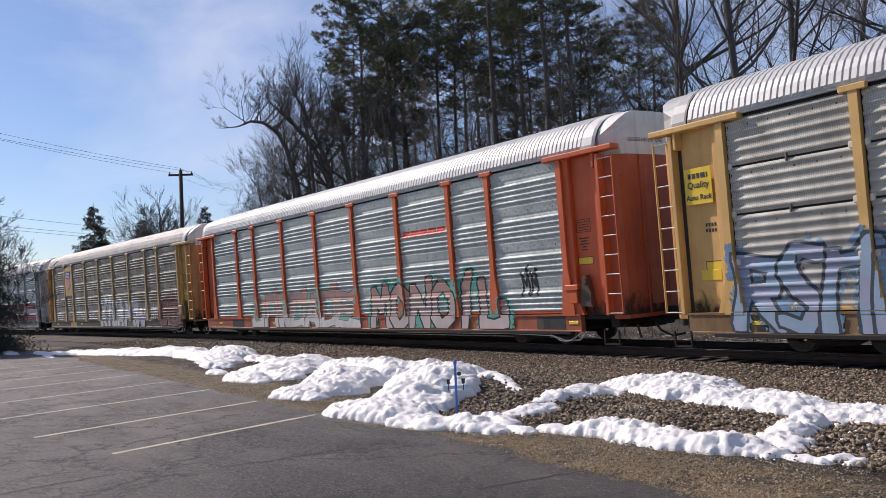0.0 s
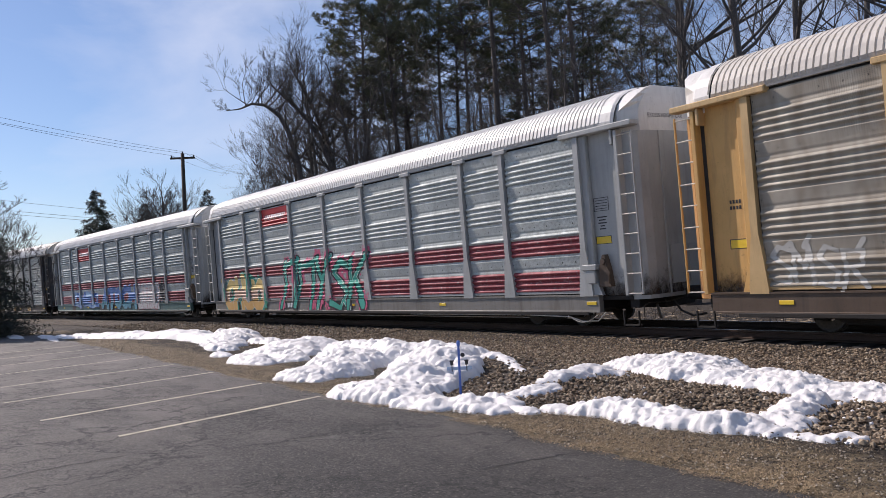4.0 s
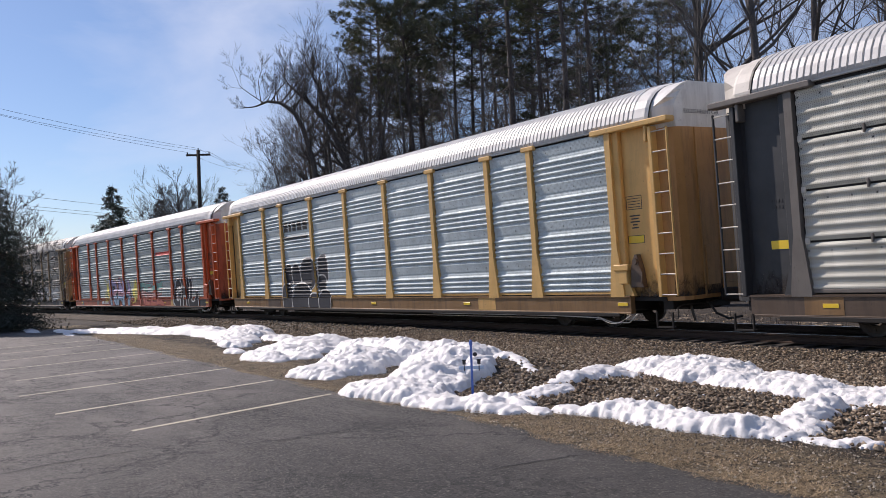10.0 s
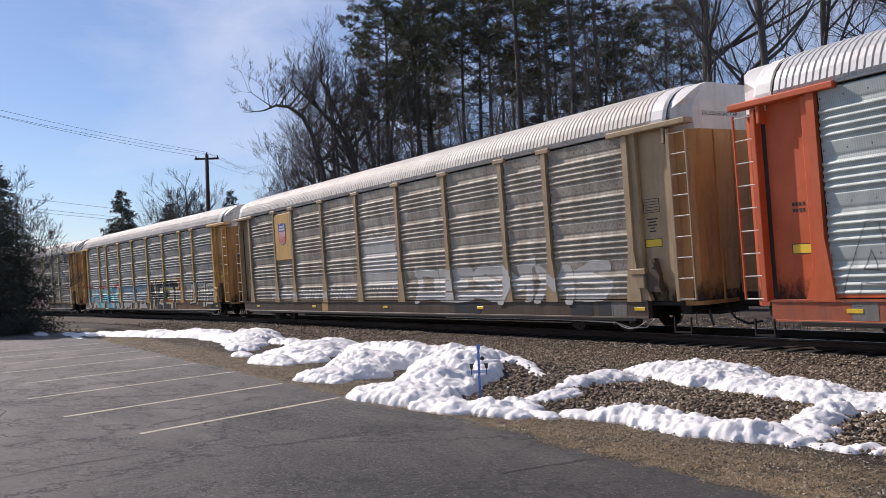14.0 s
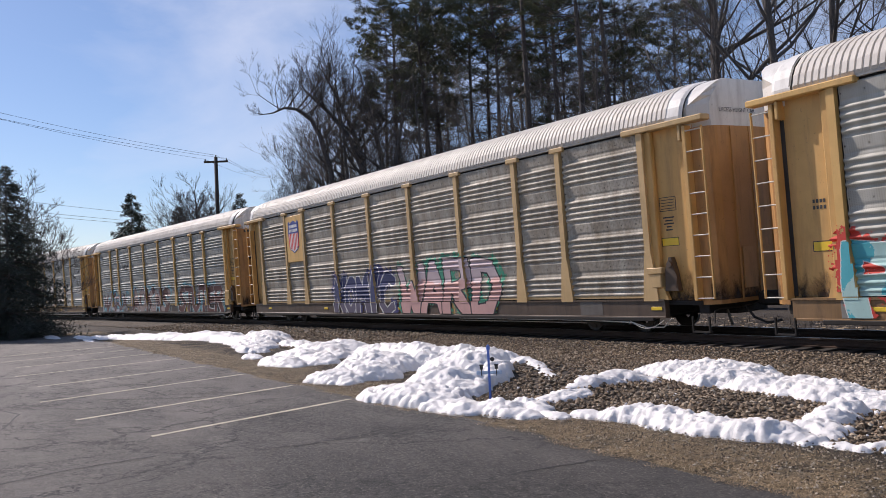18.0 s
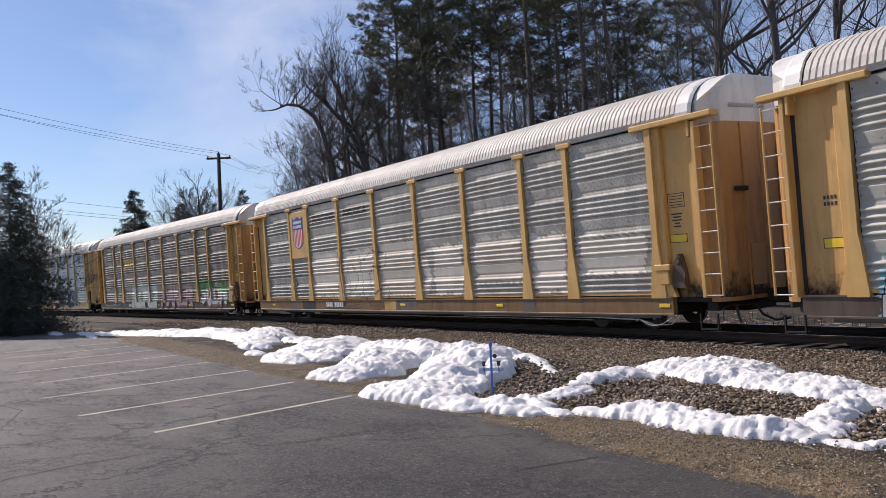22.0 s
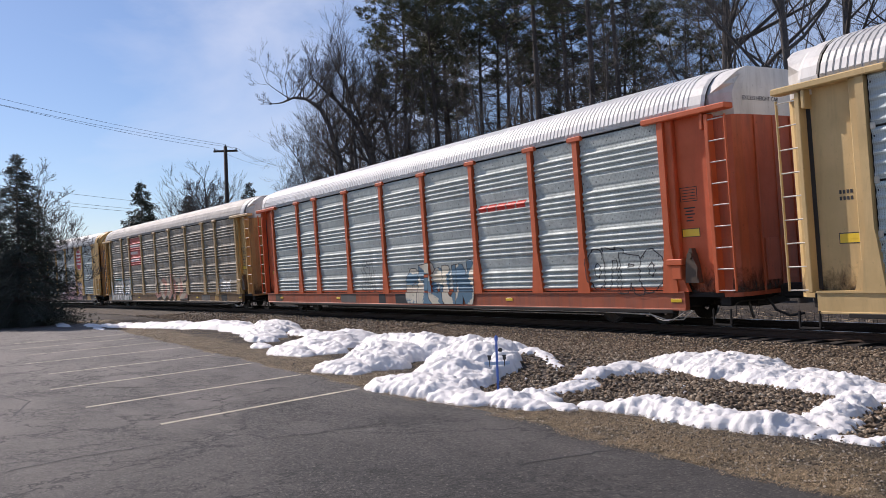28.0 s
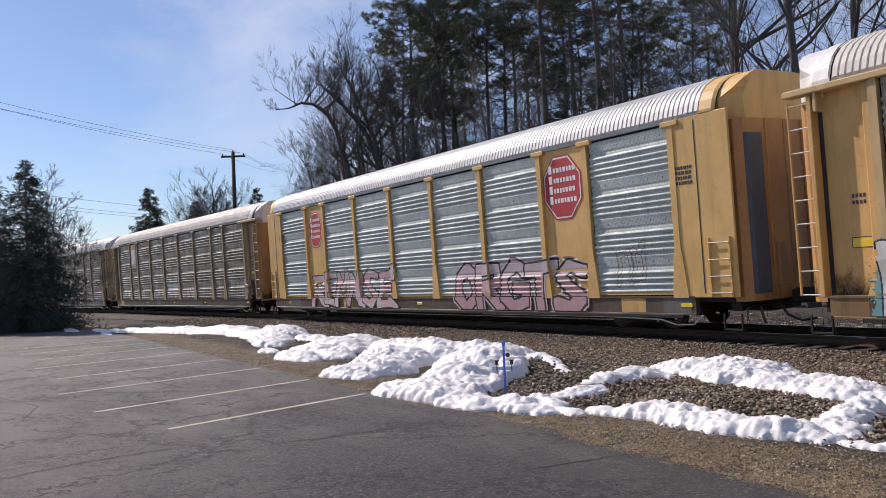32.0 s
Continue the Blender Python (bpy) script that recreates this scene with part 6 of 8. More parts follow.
BLACK, WHITE = P_("black", 0.02, 0.02, 0.025), P_("white", 0.68, 0.68, 0.66)
SKY, NAVY = P_("sky_blue", 0.30, 0.45, 0.62), P_("navy", 0.03, 0.04, 0.12)
PINK, SALMON = P_("pink", 0.58, 0.37, 0.37), P_("salmon", 0.50, 0.30, 0.26)
CREAM, LEMON, LILAC = P_("chalk_cream", 0.62, 0.58, 0.46), P_("lemon", 0.72, 0.62, 0.12), P_("lilac", 0.38, 0.36, 0.55)
MAROON, BROWN = P_("maroon", 0.28, 0.03, 0.06), P_("brown", 0.15, 0.055, 0.04)
GREY, BLUE = P_("pale_grey", 0.42, 0.42, 0.42), P_("mid_blue", 0.07, 0.17, 0.42)
MINT = P_("mint", 0.22, 0.42, 0.36)
HAZE = P_("thin_white", 0.50, 0.49, 0.45)


def red_field(car, x0, x1, z0, z1, style, seed, mat="red", rows=2, pad=0.35):
    patch(car, x0, x1, z0, z1, M[mat], "sign_field", "red painted sign field", style)
    bars(car, x0 + pad, x1 - pad, z0 + 0.32 * (z1 - z0), z1 - 0.26 * (z1 - z0), M["letter_white"], rows, style, seed, "white lettering as bars")


def train():
    # first car: yellow, sooty even-ridged panels
    c = autorack(0, "yellow", "dull", "even", cap="grey", label="yellow car carrier with weathered ribbed panels and blue graffiti")
    graffiti(c, -11.75, 0.52, 4.9, 1.75, "#S#K#", P_("wash_blue", 0.26, 0.36, 0.47), P_("slate_black", 0.03, 0.045, 0.06), P_("smoke_blue", 0.13, 0.24, 0.37), P_("wash_lilac", 0.30, 0.33, 0.44), style="even", seed=12, thick=0.44, rim=0.07, shine=False, label="pale blue and lilac graffiti with dark outlines")
    graffiti(c, -7.0, 0.72, 6.0, 1.7, "#####", LILAC, BLACK, SKY, GREY, style="even", seed=5, thick=0.34, label="blue and lilac graffiti")
    plate = shared("quality", lambda: Build().box(-0.35, 0.35, -1.438, -1.428, 3.10, 3.86, 0.003).mesh("notice_plate", M["reflector"]))
    under("notice_plate", plate, c, "yellow notice plate", (-12.58, 0, 0))
    bars(c, -12.83, -12.33, 3.62, 3.78, M["ink"], 1, "even", 51, "small black lettering as bars", flat=-1.440)
    lettering(c, "Quality", -12.58, 3.50, -1.442, 0.19, "ink", "small black word", bold=0.004)
    lettering(c, "Auto Rack", -12.58, 3.24, -1.442, 0.155, "ink", "small black words", bold=0.004)
    under("notice_plate", shared("notice2", lambda: Build().box(-0.26, 0.26, -1.354, -1.342, 1.5, 1.72, 0.003).mesh("notice_plate", M["reflector"])), c, "small yellow notice plate", (-12.5, 0, 0))
    c = autorack(1, "orange", "silver", label="orange car carrier with silver ribbed panels and red graffiti")
    graffiti(c, -7.4, 0.5, 8.6, 1.45, "##W#A##", P_("dusk", 0.45, 0.37, 0.335), BROWN, MINT, GREY, seed=7, thick=0.5, rim=0.025, tiers=[WHITE, P_("dusk", 0.45, 0.37, 0.335), P_("clay", 0.44, 0.28, 0.235)], shine=False, label="faded grey and salmon graffiti")
    graffiti(c, 2.5, 0.5, 7.0, 1.6, "MONOIL", P_("clay", 0.44, 0.28, 0.235), BLACK, P_("sea_mint", 0.10, 0.40, 0.32), seed=9, thick=0.52, rim=0.045, tiers=[P_("chalk_pink", 0.55, 0.46, 0.43), P_("dusk", 0.45, 0.37, 0.335), P_("clay", 0.44, 0.28, 0.235)], shine=False, label="salmon graffiti with black outlines and a teal halo")
    graffiti(c, 10.1, 1.3, 0.7, 0.6, "##", None, BLACK, seed=10, thick=0.03, rim=0.02, label="small black scribble")
    slanted_mark(c, 4.55, 6.9, 3.4)
    c = autorack(2, "pale_ochre", "dirty", end="ochre", door="shaded_rust_ochre", roof="cream_roof", label="yellow car carrier with grimy brown-grey panels and a shield sign")
    shield_sign(c, -8.07, 3.86, 1.02)
    graffiti(c, -1.0, 0.50, 4.2, 1.85, "KIDA", WHITE, BLACK, seed=11, thick=0.62, rim=0.05, edge=WHITE, shine=False, label="white graffiti with black outlines")
    graffiti(c, 3.5, 0.6, 3.5, 1.5, "MW", WHITE, HAZE, None, P_("pale_lilac", 0.50, 0.49, 0.57), seed=13, thick=0.62, shine=False, label="faded white and lilac graffiti")
    graffiti(c, 7.35, 0.85, 1.4, 0.7, "####", None, WHITE, seed=14, thick=0.03, rim=0.02, label="thin white scrawl")
    graffiti(c, 9.2, 0.62, 2.6, 1.45, "OMEC", P_("oxide", 0.19, 0.085, 0.075), P_("dusty_rose", 0.46, 0.32, 0.30), P_("oxide", 0.19, 0.085, 0.075), seed=15, thick=0.42, rim=0.03, shine=False, label="dull red graffiti with pale pink outlines")
    graffiti(c, -11.6, 0.95, 1.9, 0.7, "####", None, HAZE, seed=17, thick=0.03, label="thin white scrawl")
    graffiti(c, -6.8, 0.95, 4.6, 0.5, "#######", None, HAZE, seed=18, thick=0.03, label="thin white scrawl")
    c = autorack(3, "grey", "banded", label="grey car carrier with red stripes and bright graffiti")
    red_field(c, -7.03, -4.40, 3.93, 4.66, "grouped", 31, rows=1)
    graffiti(c, -11.5, 0.52, 4.3, 1.5, "CHUO", P_("butter", 0.68, 0.52, 0.20), WHITE, P_("leaf", 0.04, 0.28, 0.20), seed=19, thick=0.62, rim=0.02, tiers=[P_("amber", 0.60, 0.36, 0.12), P_("peach", 0.66, 0.46, 0.34), P_("butter", 0.68, 0.52, 0.20)], shine=False, label="pale yellow graffiti with a teal halo")
    graffiti(c, -5.5, 0.55, 6.8, 2.2, "X#Y#K", P_("sea_green", 0.04, 0.36, 0.28), BLACK, P_("shock_pink", 0.62, 0.12, 0.22), seed=21, thick=0.34, rim=0.05, lean=0.25, label="teal arrow lettering with pink clouds and black outlines")
    reporting_marks(c, -5.0, "letter_white", 1, "ink")
    c = autorack(4, "grey", "banded", sill="teal_sill", label="grey car carrier with red stripes and faded blue graffiti")
    red_field(c, -7.03, -4.40, 3.78, 4.64, "grouped", 33, rows=1)
    graffiti(c, -8.6, 0.8, 5.4, 0.75, "####", BLUE, LILAC, None, SKY, seed=23, thick=0.40, shine=False, rim=0.02, label="faded blue block graffiti")
    graffiti(c, -2.2, 0.72, 6.5, 1.25, "ATOCH", BLUE, SKY, None, seed=24, thick=0.66, shine=False, rim=0.02, tiers=[P_("lagoon", 0.10, 0.30, 0.38), BLUE, P_("cornflower", 0.12, 0.22, 0.48)], label="large faded blue block graffiti")
    patch(c, 4.5, 7.9, 0.5, 2.0, P_("chalk", 0.62, 0.60, 0.58), "paint_patch", "white paint patch with red scrawl", ragged=0.04)
    graffiti(c, 4.6, 0.62, 3.2, 1.25, "KSRO", None, P_("crimson", 0.52, 0.05, 0.10), seed=25, thick=0.36, rim=0.035, label="red outline lettering on white")
    graffiti(c, 7.95, 0.95, 0.9, 0.9, "##", BLACK, BLACK, seed=27, thick=0.20, label="black scrawl")
    c = autorack(5, "black_paint", "sooty", "even", sill="brown_sill", post="brown_grey", cap="cream_roof", rungs="rung", label="dark grey car carrier with sooty panels and cream graffiti")
    red_field(c, -7.0, -4.45, 2.82, 3.74, "even", 35, rows=1)
    graffiti(c, -1.0, 0.50, 5.1, 1.65, "TAVN", P_("parchment", 0.52, 0.50, 0.36), BLACK, None, seed=30, thick=0.42, rim=0.05, style="even", edge=P_("parchment", 0.52, 0.50, 0.36), shine=False, label="large cream block graffiti with black shading")
    reporting_marks(c, -6.0, "letter_white", 2, "ink")
    c = autorack(6, "yellow", "silver_blue", sill="yellow_sill", label="yellow car carrier with clean bluish panels and black graffiti")
    bars(c, -6.9, -4.6, 3.48, 4.05, M["ink"], 1, "grouped", 37, "black emblem as bars")
    bars(c, -6.9, -4.6, 3.2, 3.40, M["ink"], 1, "grouped", 38, "small black lettering as bars")
    blob_piece(c, -7.3, 0.45, [(0.6, 1.25, 0.38, 0.50), (1.3, 1.3, 0.40, 0.44), (2.5, 1.35, 0.75, 0.62), (3.75, 1.5, 0.42, 0.55), (3.6, 0.95, 0.36, 0.30), (0.45, 0.35, 0.45, 0.62), (1.75, 0.35, 0.85, 0.62), (3.0, 0.2, 0.55, 0.36), (3.85, 0.25, 0.5, 0.42)], P_("tar", 0.022, 0.025, 0.034), WHITE, "rounded black bubble graffiti with thin white outlines")
    reporting_marks(c, -6.6, "letter_white", 3)
    c = autorack(7, "orange", "silver", label="orange car carrier with silver panels and purple graffiti")
    slanted_mark(c, 4.6, 7.0, 3.42)
    graffiti(c, -4.1, 0.55, 3.9, 1.65, "RAH", LILAC, BLACK, P_("coral_mist", 0.48, 0.20, 0.17), seed=33, thick=0.60, rim=0.06, lean=-0.08, tiers=[P_("ice_blue", 0.28, 0.42, 0.54), P_("ice_blue", 0.28, 0.42, 0.54), P_("rosewater", 0.50, 0.26, 0.30), P_("mauve", 0.36, 0.31, 0.48), P_("mauve", 0.36, 0.31, 0.48)], shade=BLACK, label="lilac, pink and blue graffiti with black shading")
    for gx, gs in ((-5.6, 1), (-0.1, 2)):
        patch(c, gx, gx + 1.5, 0.62, 2.2, LEMON, "paint_patch", "sprayed yellow burst", ragged=0.75, seed=gs)
    graffiti(c, 1.7, 0.55, 3.9, 1.35, "REX#", SALMON, MAROON, None, seed=35, thick=0.42, tiers=[P_("salmon_red", 0.52, 0.16, 0.10), SALMON, MINT], shine=False, label="red and salmon graffiti")
    graffiti(c, -11.4, 0.9, 6.8, 1.2, "AGo#o#", None, P_("graphite", 0.09, 0.09, 0.09), seed=37, thick=0.30, rim=0.016, label="thin dark grey outline lettering")
    graffiti(c, 7.5, 0.52, 3.3, 1.6, "GHL", BLACK, WHITE, seed=39, thick=0.56, rim=0.085, edge=BLACK, shine=False, label="black graffiti with a white edge")
    reporting_marks(c, -5.6, "letter_white", 4)
    c = autorack(8, "tan", "dirty", end="tan", door="shaded_rust_ochre", roof="cream_roof", label="tan car carrier with grimy panels and white paint patches")
    shield_sign(c, -8.07, 3.86, 0.7)
    patch(c, -1.2, 1.3, 1.2, 3.2, HAZE, "paint_patch", "thin white paint patch", ragged=0.25, seed=3)
    patch(c, -9.8, -1.8, 0.9, 1.35, HAZE, "paint_patch", "thin white paint patch", ragged=0.3, seed=4)
    graffiti(c, 2.4, 0.9, 9.0, 0.8, "######", HAZE, HAZE, None, seed=41, thick=0.3, label="faded white graffiti")
    c = autorack(9, "yellow", "dull", end="ochre", door="shaded_rust_ochre", roof="cream_roof", label="yellow car carrier with dull panels and cyan graffiti")
    graffiti(c, -11.8, 0.5, 7.2, 1.5, "PASMEK", P_("turquoise", 0.06, 0.38, 0.44), WHITE, P_("poppy", 0.55, 0.05, 0.03), P_("pale_aqua", 0.36, 0.55, 0.52), seed=43, thick=0.64, rim=0.02, shine=False, label="turquoise block graffiti with white outlines and a red halo")
    graffiti(c, -4.0, 0.5, 5.0, 1.7, "#OMP#", P_("frost", 0.36, 0.42, 0.44), P_("graphite", 0.09, 0.09, 0.09), None, seed=45, thick=0.46, rim=0.018, tiers=[P_("bone", 0.48, 0.46, 0.40), P_("frost", 0.36, 0.42, 0.44), P_("haze_blue", 0.22, 0.36, 0.44)], shine=False, label="pale blue and bone graffiti with thin dark outlines")
    graffiti(c, 1.9, 0.5, 4.6, 1.75, "NEFT", BLACK, WHITE, P_("poppy", 0.55, 0.05, 0.03), seed=47, thick=0.60, rim=0.06, edge=LEMON, shine=False, label="black graffiti with white outlines and a red halo")
    graffiti(c, 8.4, 0.75, 3.2, 1.2, "###", CREAM, BLACK, None, seed=48, thick=0.26, label="cream graffiti with black outlines")
    c = autorack(10, "pale_ochre", "dirty", sill="brown_sill", end="ochre", door="shaded_rust_ochre", roof="cream_roof", label="yellow car carrier with brown-grey panels, shield sign and pink graffiti")
    shield_sign(c, -8.07, 3.86, 1.02)
    graffiti(c, -4.5, 0.5, 4.6, 1.55, "NOMIC", NAVY, WHITE, P_("dark_violet", 0.045, 0.045, 0.15), seed=49, thick=0.50, rim=0.04, tiers=[P_("plum", 0.10, 0.085, 0.13), NAVY, NAVY], shine=False, label="navy graffiti with white outlines")
    graffiti(c, 0.6, 0.5, 5.6, 1.8, "WARD", P_("coral", 0.56, 0.33, 0.30), BLACK, P_("jade", 0.05, 0.32, 0.20), seed=51, thick=0.62, rim=0.04, tiers=[P_("coral", 0.56, 0.33, 0.30), P_("coral", 0.56, 0.33, 0.30), P_("shell", 0.56, 0.45, 0.46)], shine=False, label="pink and grey graffiti with a green halo")
    painted_words(c, "2016", 0.4, 0.99, 0.16, "ink", "small black year")
    c = autorack(11, "yellow", "dull", sill="brown_sill", end="ochre", door="shaded_rust_ochre", cap="white", roof="cream_roof", label="yellow car carrier with grey panels and long brown graffiti")
    bars(c, -6.2, -4.85, 3.2, 3.7, M["ink"], 1, "grouped", 39, "black emblem as bars")
    graffiti(c, 4.8, 0.5, 6.6, 1.5, "STUTER", P_("umber", 0.13, 0.05, 0.04), WHITE, P_("pool", 0.16, 0.40, 0.46), seed=53, thick=0.50, rim=0.045, edge=BLACK, shine=False, label="brown graffiti with white outlines")
    graffiti(c, -4.2, 0.5, 7.4, 1.6, "AOK#S", P_("umber", 0.13, 0.05, 0.04), BLACK, P_("pool", 0.16, 0.40, 0.46), P_("fawn", 0.36, 0.27, 0.23), seed=55, thick=0.60, edge=WHITE, shine=False, label="brown and fawn graffiti with white edges")
    graffiti(c, -11.2, 0.52, 5.9, 1.3, "#W#EOK", P_("umber", 0.13, 0.05, 0.04), BLACK, P_("pool", 0.16, 0.40, 0.46), GREY, seed=57, thick=0.40, rim=0.025, label="dark brown graffiti")
    graffiti(c, -5.7, 1.1, 0.9, 0.6, "Woo", WHITE, BLACK, seed=58, thick=0.16, rim=0.03, label="small white word with black outlines")
    c = autorack(12, "yellow", "dull", door="shaded_rust_ochre", roof="cream_roof", label="yellow car carrier with shield sign, slogan and cream paint patches")
    shield_sign(c, -8.07, 3.86, 1.02)
    painted_words(c, "BUILDING", -5.62, 4.12, 0.46, "ink", "black slogan")
    painted_words(c, "AMERICA", -2.9, 4.14, 0.46, "ink", "black slogan")
    for a, b, z0, z1, s in ((-7.0, -4.5, 0.9, 2.8, 1), (-4.2, -1.6, 0.9, 2.75, 2), (-1.25, 1.25, 0.9, 2.95, 3), (1.6, 2.2, 1.0, 2.2, 4), (2.3, 4.1, 0.9, 2.6, 5), (4.6, 7.0, 1.2, 2.7, 6), (7.3, 8.8, 0.9, 2.6, 7), (9.2, 11.6, 1.3, 2.4, 8)):
        patch(c, a, b, z0, z1, P_("off_white", 0.66, 0.61, 0.52) if s % 3 else P_("dull_cream", 0.58, 0.53, 0.44), "paint_patch", "cream paint-over patch", ragged=0.18, seed=s)
    graffiti(c, -4.1, 0.75, 3.4, 1.6, "DC", None, P_("graphite", 0.09, 0.09, 0.09), seed=59, thick=0.62, rim=0.05, label="large black outline lettering")
    graffiti(c, -11.6, 0.85, 4.0, 1.2, "RARo", None, P_("graphite", 0.09, 0.09, 0.09), seed=61, thick=0.36, rim=0.02, label="thin black outline lettering")
    reporting_marks(c, -5.0, "letter_white", 5, "brown_grey")
    c = autorack(13, "yellow", "dirty", sill="brown_sill", end="ochre", door="shaded_rust_ochre", cap="white", roof="cream_roof", label="yellow car carrier with grimy panels and white, pink and green graffiti")
    bars(c, -6.6, -4.9, 3.0, 3.12, P_("mustard", 0.66, 0.40, 0.03), 1, "grouped", 42, "yellow emblem as bars")
    bars(c, -6.55, -4.95, 3.15, 3.75, P_("mustard", 0.66, 0.40, 0.03), 1, "grouped", 41, "yellow emblem as bars")
    graffiti(c, -11.7, 0.8, 5.6, 1.1, "#E##K", None, P_("pale_ice", 0.42, 0.50, 0.55), seed=62, thick=0.40, rim=0.02, label="thin pale blue outline lettering")
    graffiti(c, -5.0, 0.6, 4.9, 1.5, "#CM#", P_("chalk_mint", 0.50, 0.55, 0.46), P_("pale_mint", 0.46, 0.56, 0.47), P_("haze_green", 0.40, 0.43, 0.33), P_("ice", 0.46, 0.53, 0.58), seed=63, thick=0.66, shine=False, label="soft white and pale green graffiti")
    graffiti(c, 1.0, 0.72, 5.4, 1.2, "MAKER", P_("dusty_pink", 0.46, 0.31, 0.31), P_("cocoa", 0.12, 0.085, 0.08), None, seed=65, thick=0.46, rim=0.025, shade=P_("cocoa", 0.12, 0.085, 0.08), shine=False, label="dull pink graffiti with dark outlines")
    graffiti(c, 7.5, 0.75, 3.8, 1.35, "SOLN", WHITE, BLACK, P_("rust_mist", 0.30, 0.15, 0.10), seed=67, thick=0.50, rim=0.02, top=P_("meadow", 0.09, 0.34, 0.11), shine=False, label="white graffiti with green caps and a rusty halo")
    reporting_marks(c, -5.2, "letter_white", 6)
    c = autorack(14, "cream", "silver_blue", "even", sill="cream", cap="white", label="pale yellow car carrier with grey panels and a red emblem")
    slanted_mark(c, -7.0, -5.2, 3.4, "signal_red", 0.45)
    graffiti(c, 4.8, 0.75, 4.6, 1.1, "####", NAVY, BLACK, None, P_("deep_teal", 0.04, 0.16, 0.20), seed=69, style="even", thick=0.36, label="blue graffiti")
    reporting_marks(c, -6.0, "letter_white", 7, "ink")
    c = autorack(15, "orange", "silver", roof="white_roof", label="orange car carrier with clean silver panels and small graffiti")
    slanted_mark(c, 4.56, 6.85, 3.3)
    graffiti(c, 0.1, 0.5, 3.9, 1.0, "GEOUN", CREAM, BLACK, None, P_("steel_blue", 0.10, 0.20, 0.28), seed=71, thick=0.50, rim=0.02, shine=False, label="cream and steel blue graffiti with a teal halo")
    graffiti(c, 9.2, 0.95, 2.4, 0.75, "O#RO", None, BLACK, seed=73, thick=0.30, rim=0.02, label="thin black outline scrawl")
    graffiti(c, -3.4, 0.95, 1.1, 0.95, "#A", None, BLACK, seed=75, thick=0.16, rim=0.016, lean=0.1, label="thin black scrawl")
    c = autorack(16, "pale_ochre", "dirty", sill="yellow_sill", end="ochre", door="shaded_rust_ochre", cap="white", roof="cream_roof", label="tan car carrier with grimy panels and a large red sign")
    patch(c, -7.03, -4.40, 2.80, 4.66, M["faded_red"], "sign_field", "large red painted sign field")
    for zz, xx in ((3.98, -4.62), (3.50, -5.2), (3.02, -4.9)):
        bars(c, -6.85, xx, zz, zz + 0.30, M["letter_white"], 1, "grouped", 43, "white lettering as bars")
    graffiti(c, -11.9, 0.5, 4.8, 1.5, "WORKER", WHITE, BLACK, P_("muted_teal", 0.14, 0.30, 0.31), P_("bone", 0.48, 0.46, 0.40), seed=77, thick=0.52, rim=0.028, shine=False, label="white graffiti with a muted teal halo")
    graffiti(c, -1.8, 0.72, 6.0, 1.35, "COUPE", P_("sand", 0.55, 0.46, 0.34), P_("warm_grey", 0.30, 0.26, 0.21), None, P_("brick_wash", 0.52, 0.26, 0.19), seed=79, thick=0.60, rim=0.012, shade=P_("coal", 0.05, 0.045, 0.04), shine=False, label="sand and salmon block lettering with black shading")
    graffiti(c, 9.2, 1.0, 1.6, 0.5, "###", WHITE, HAZE, None, seed=80, thick=0.12, label="small white scrawl")
    c = autorack(17, "yellow", "silver", sill="brown_sill", cap="yellow", closed=True, label="yellow car carrier with flush ends and red octagon signs")
    for x in (-8.07, 8.07):
        under("sign_plate", shared("kplate", lambda: Build().box(-0.90, 0.90, SKIN - 0.003, SKIN + 0.03, 0.84, 4.74, 0.002).mesh("sign_plate", M["yellow"])), c, "plain yellow sheet", (x, 0, 0))
    under("door_panel", Build().box(13.50, 13.685, -1.22, -0.74, 0.86, 4.25, 0.01).mesh("door_panel", P_("dark_slate", 0.085, 0.095, 0.115)), c, "dark blue-grey strip down the end door")
    octagon_sign(c, 8.0, 3.72, 0.82)
    octagon_sign(c, -8.07, 3.72, 0.72)
    for s in (-1, 1):
        x0, x1 = sorted((11.9 * s, 13.45 * s))
        under("end_sheet", shared(("flush", s), lambda: Build().box(x0, x1, FACE + 0.02, FACE + 0.08, 0.80, 4.80, 0.02).mesh("end_sheet", M["yellow"])), c, "flush yellow end sheet")
        seam = shared(("seam", s), lambda: Build().box(12.55 * s - 0.012, 12.55 * s + 0.012, FACE + 0.012, FACE + 0.03, 0.9, 4.7).mesh("seam", M["ink"]))
        under("seam", seam, c)
        bars(c, 12.0 * s - 0.05, 12.0 * s + 0.42, 3.3, 3.75, M["ink"], 4, "grouped", 47, "small stencilled marks", flat=FACE + 0.018)
        low = under("ladder", shared(("lowlad", s), lambda: Build().box(12.75 * s - 0.02, 12.75 * s + 0.02, FACE - 0.03, FACE + 0.02, 0.82, 2.1).box(13.3 * s - 0.02, 13.3 * s + 0.02, FACE - 0.03, FACE + 0.02, 0.82, 2.1).mesh("ladder", M["yellow"])), c, "short yellow grab ladder")
        rung = shared(("rung2",), lambda: Build().tube([(-0.28, 0, 0), (0.28, 0, 0)], 0.014, 6).mesh("rung", M["rung"]))
        for j in range(4):
            under("rung", rung, low, at=(13.02 * s, FACE - 0.03, 0.9 + 0.36 * j))
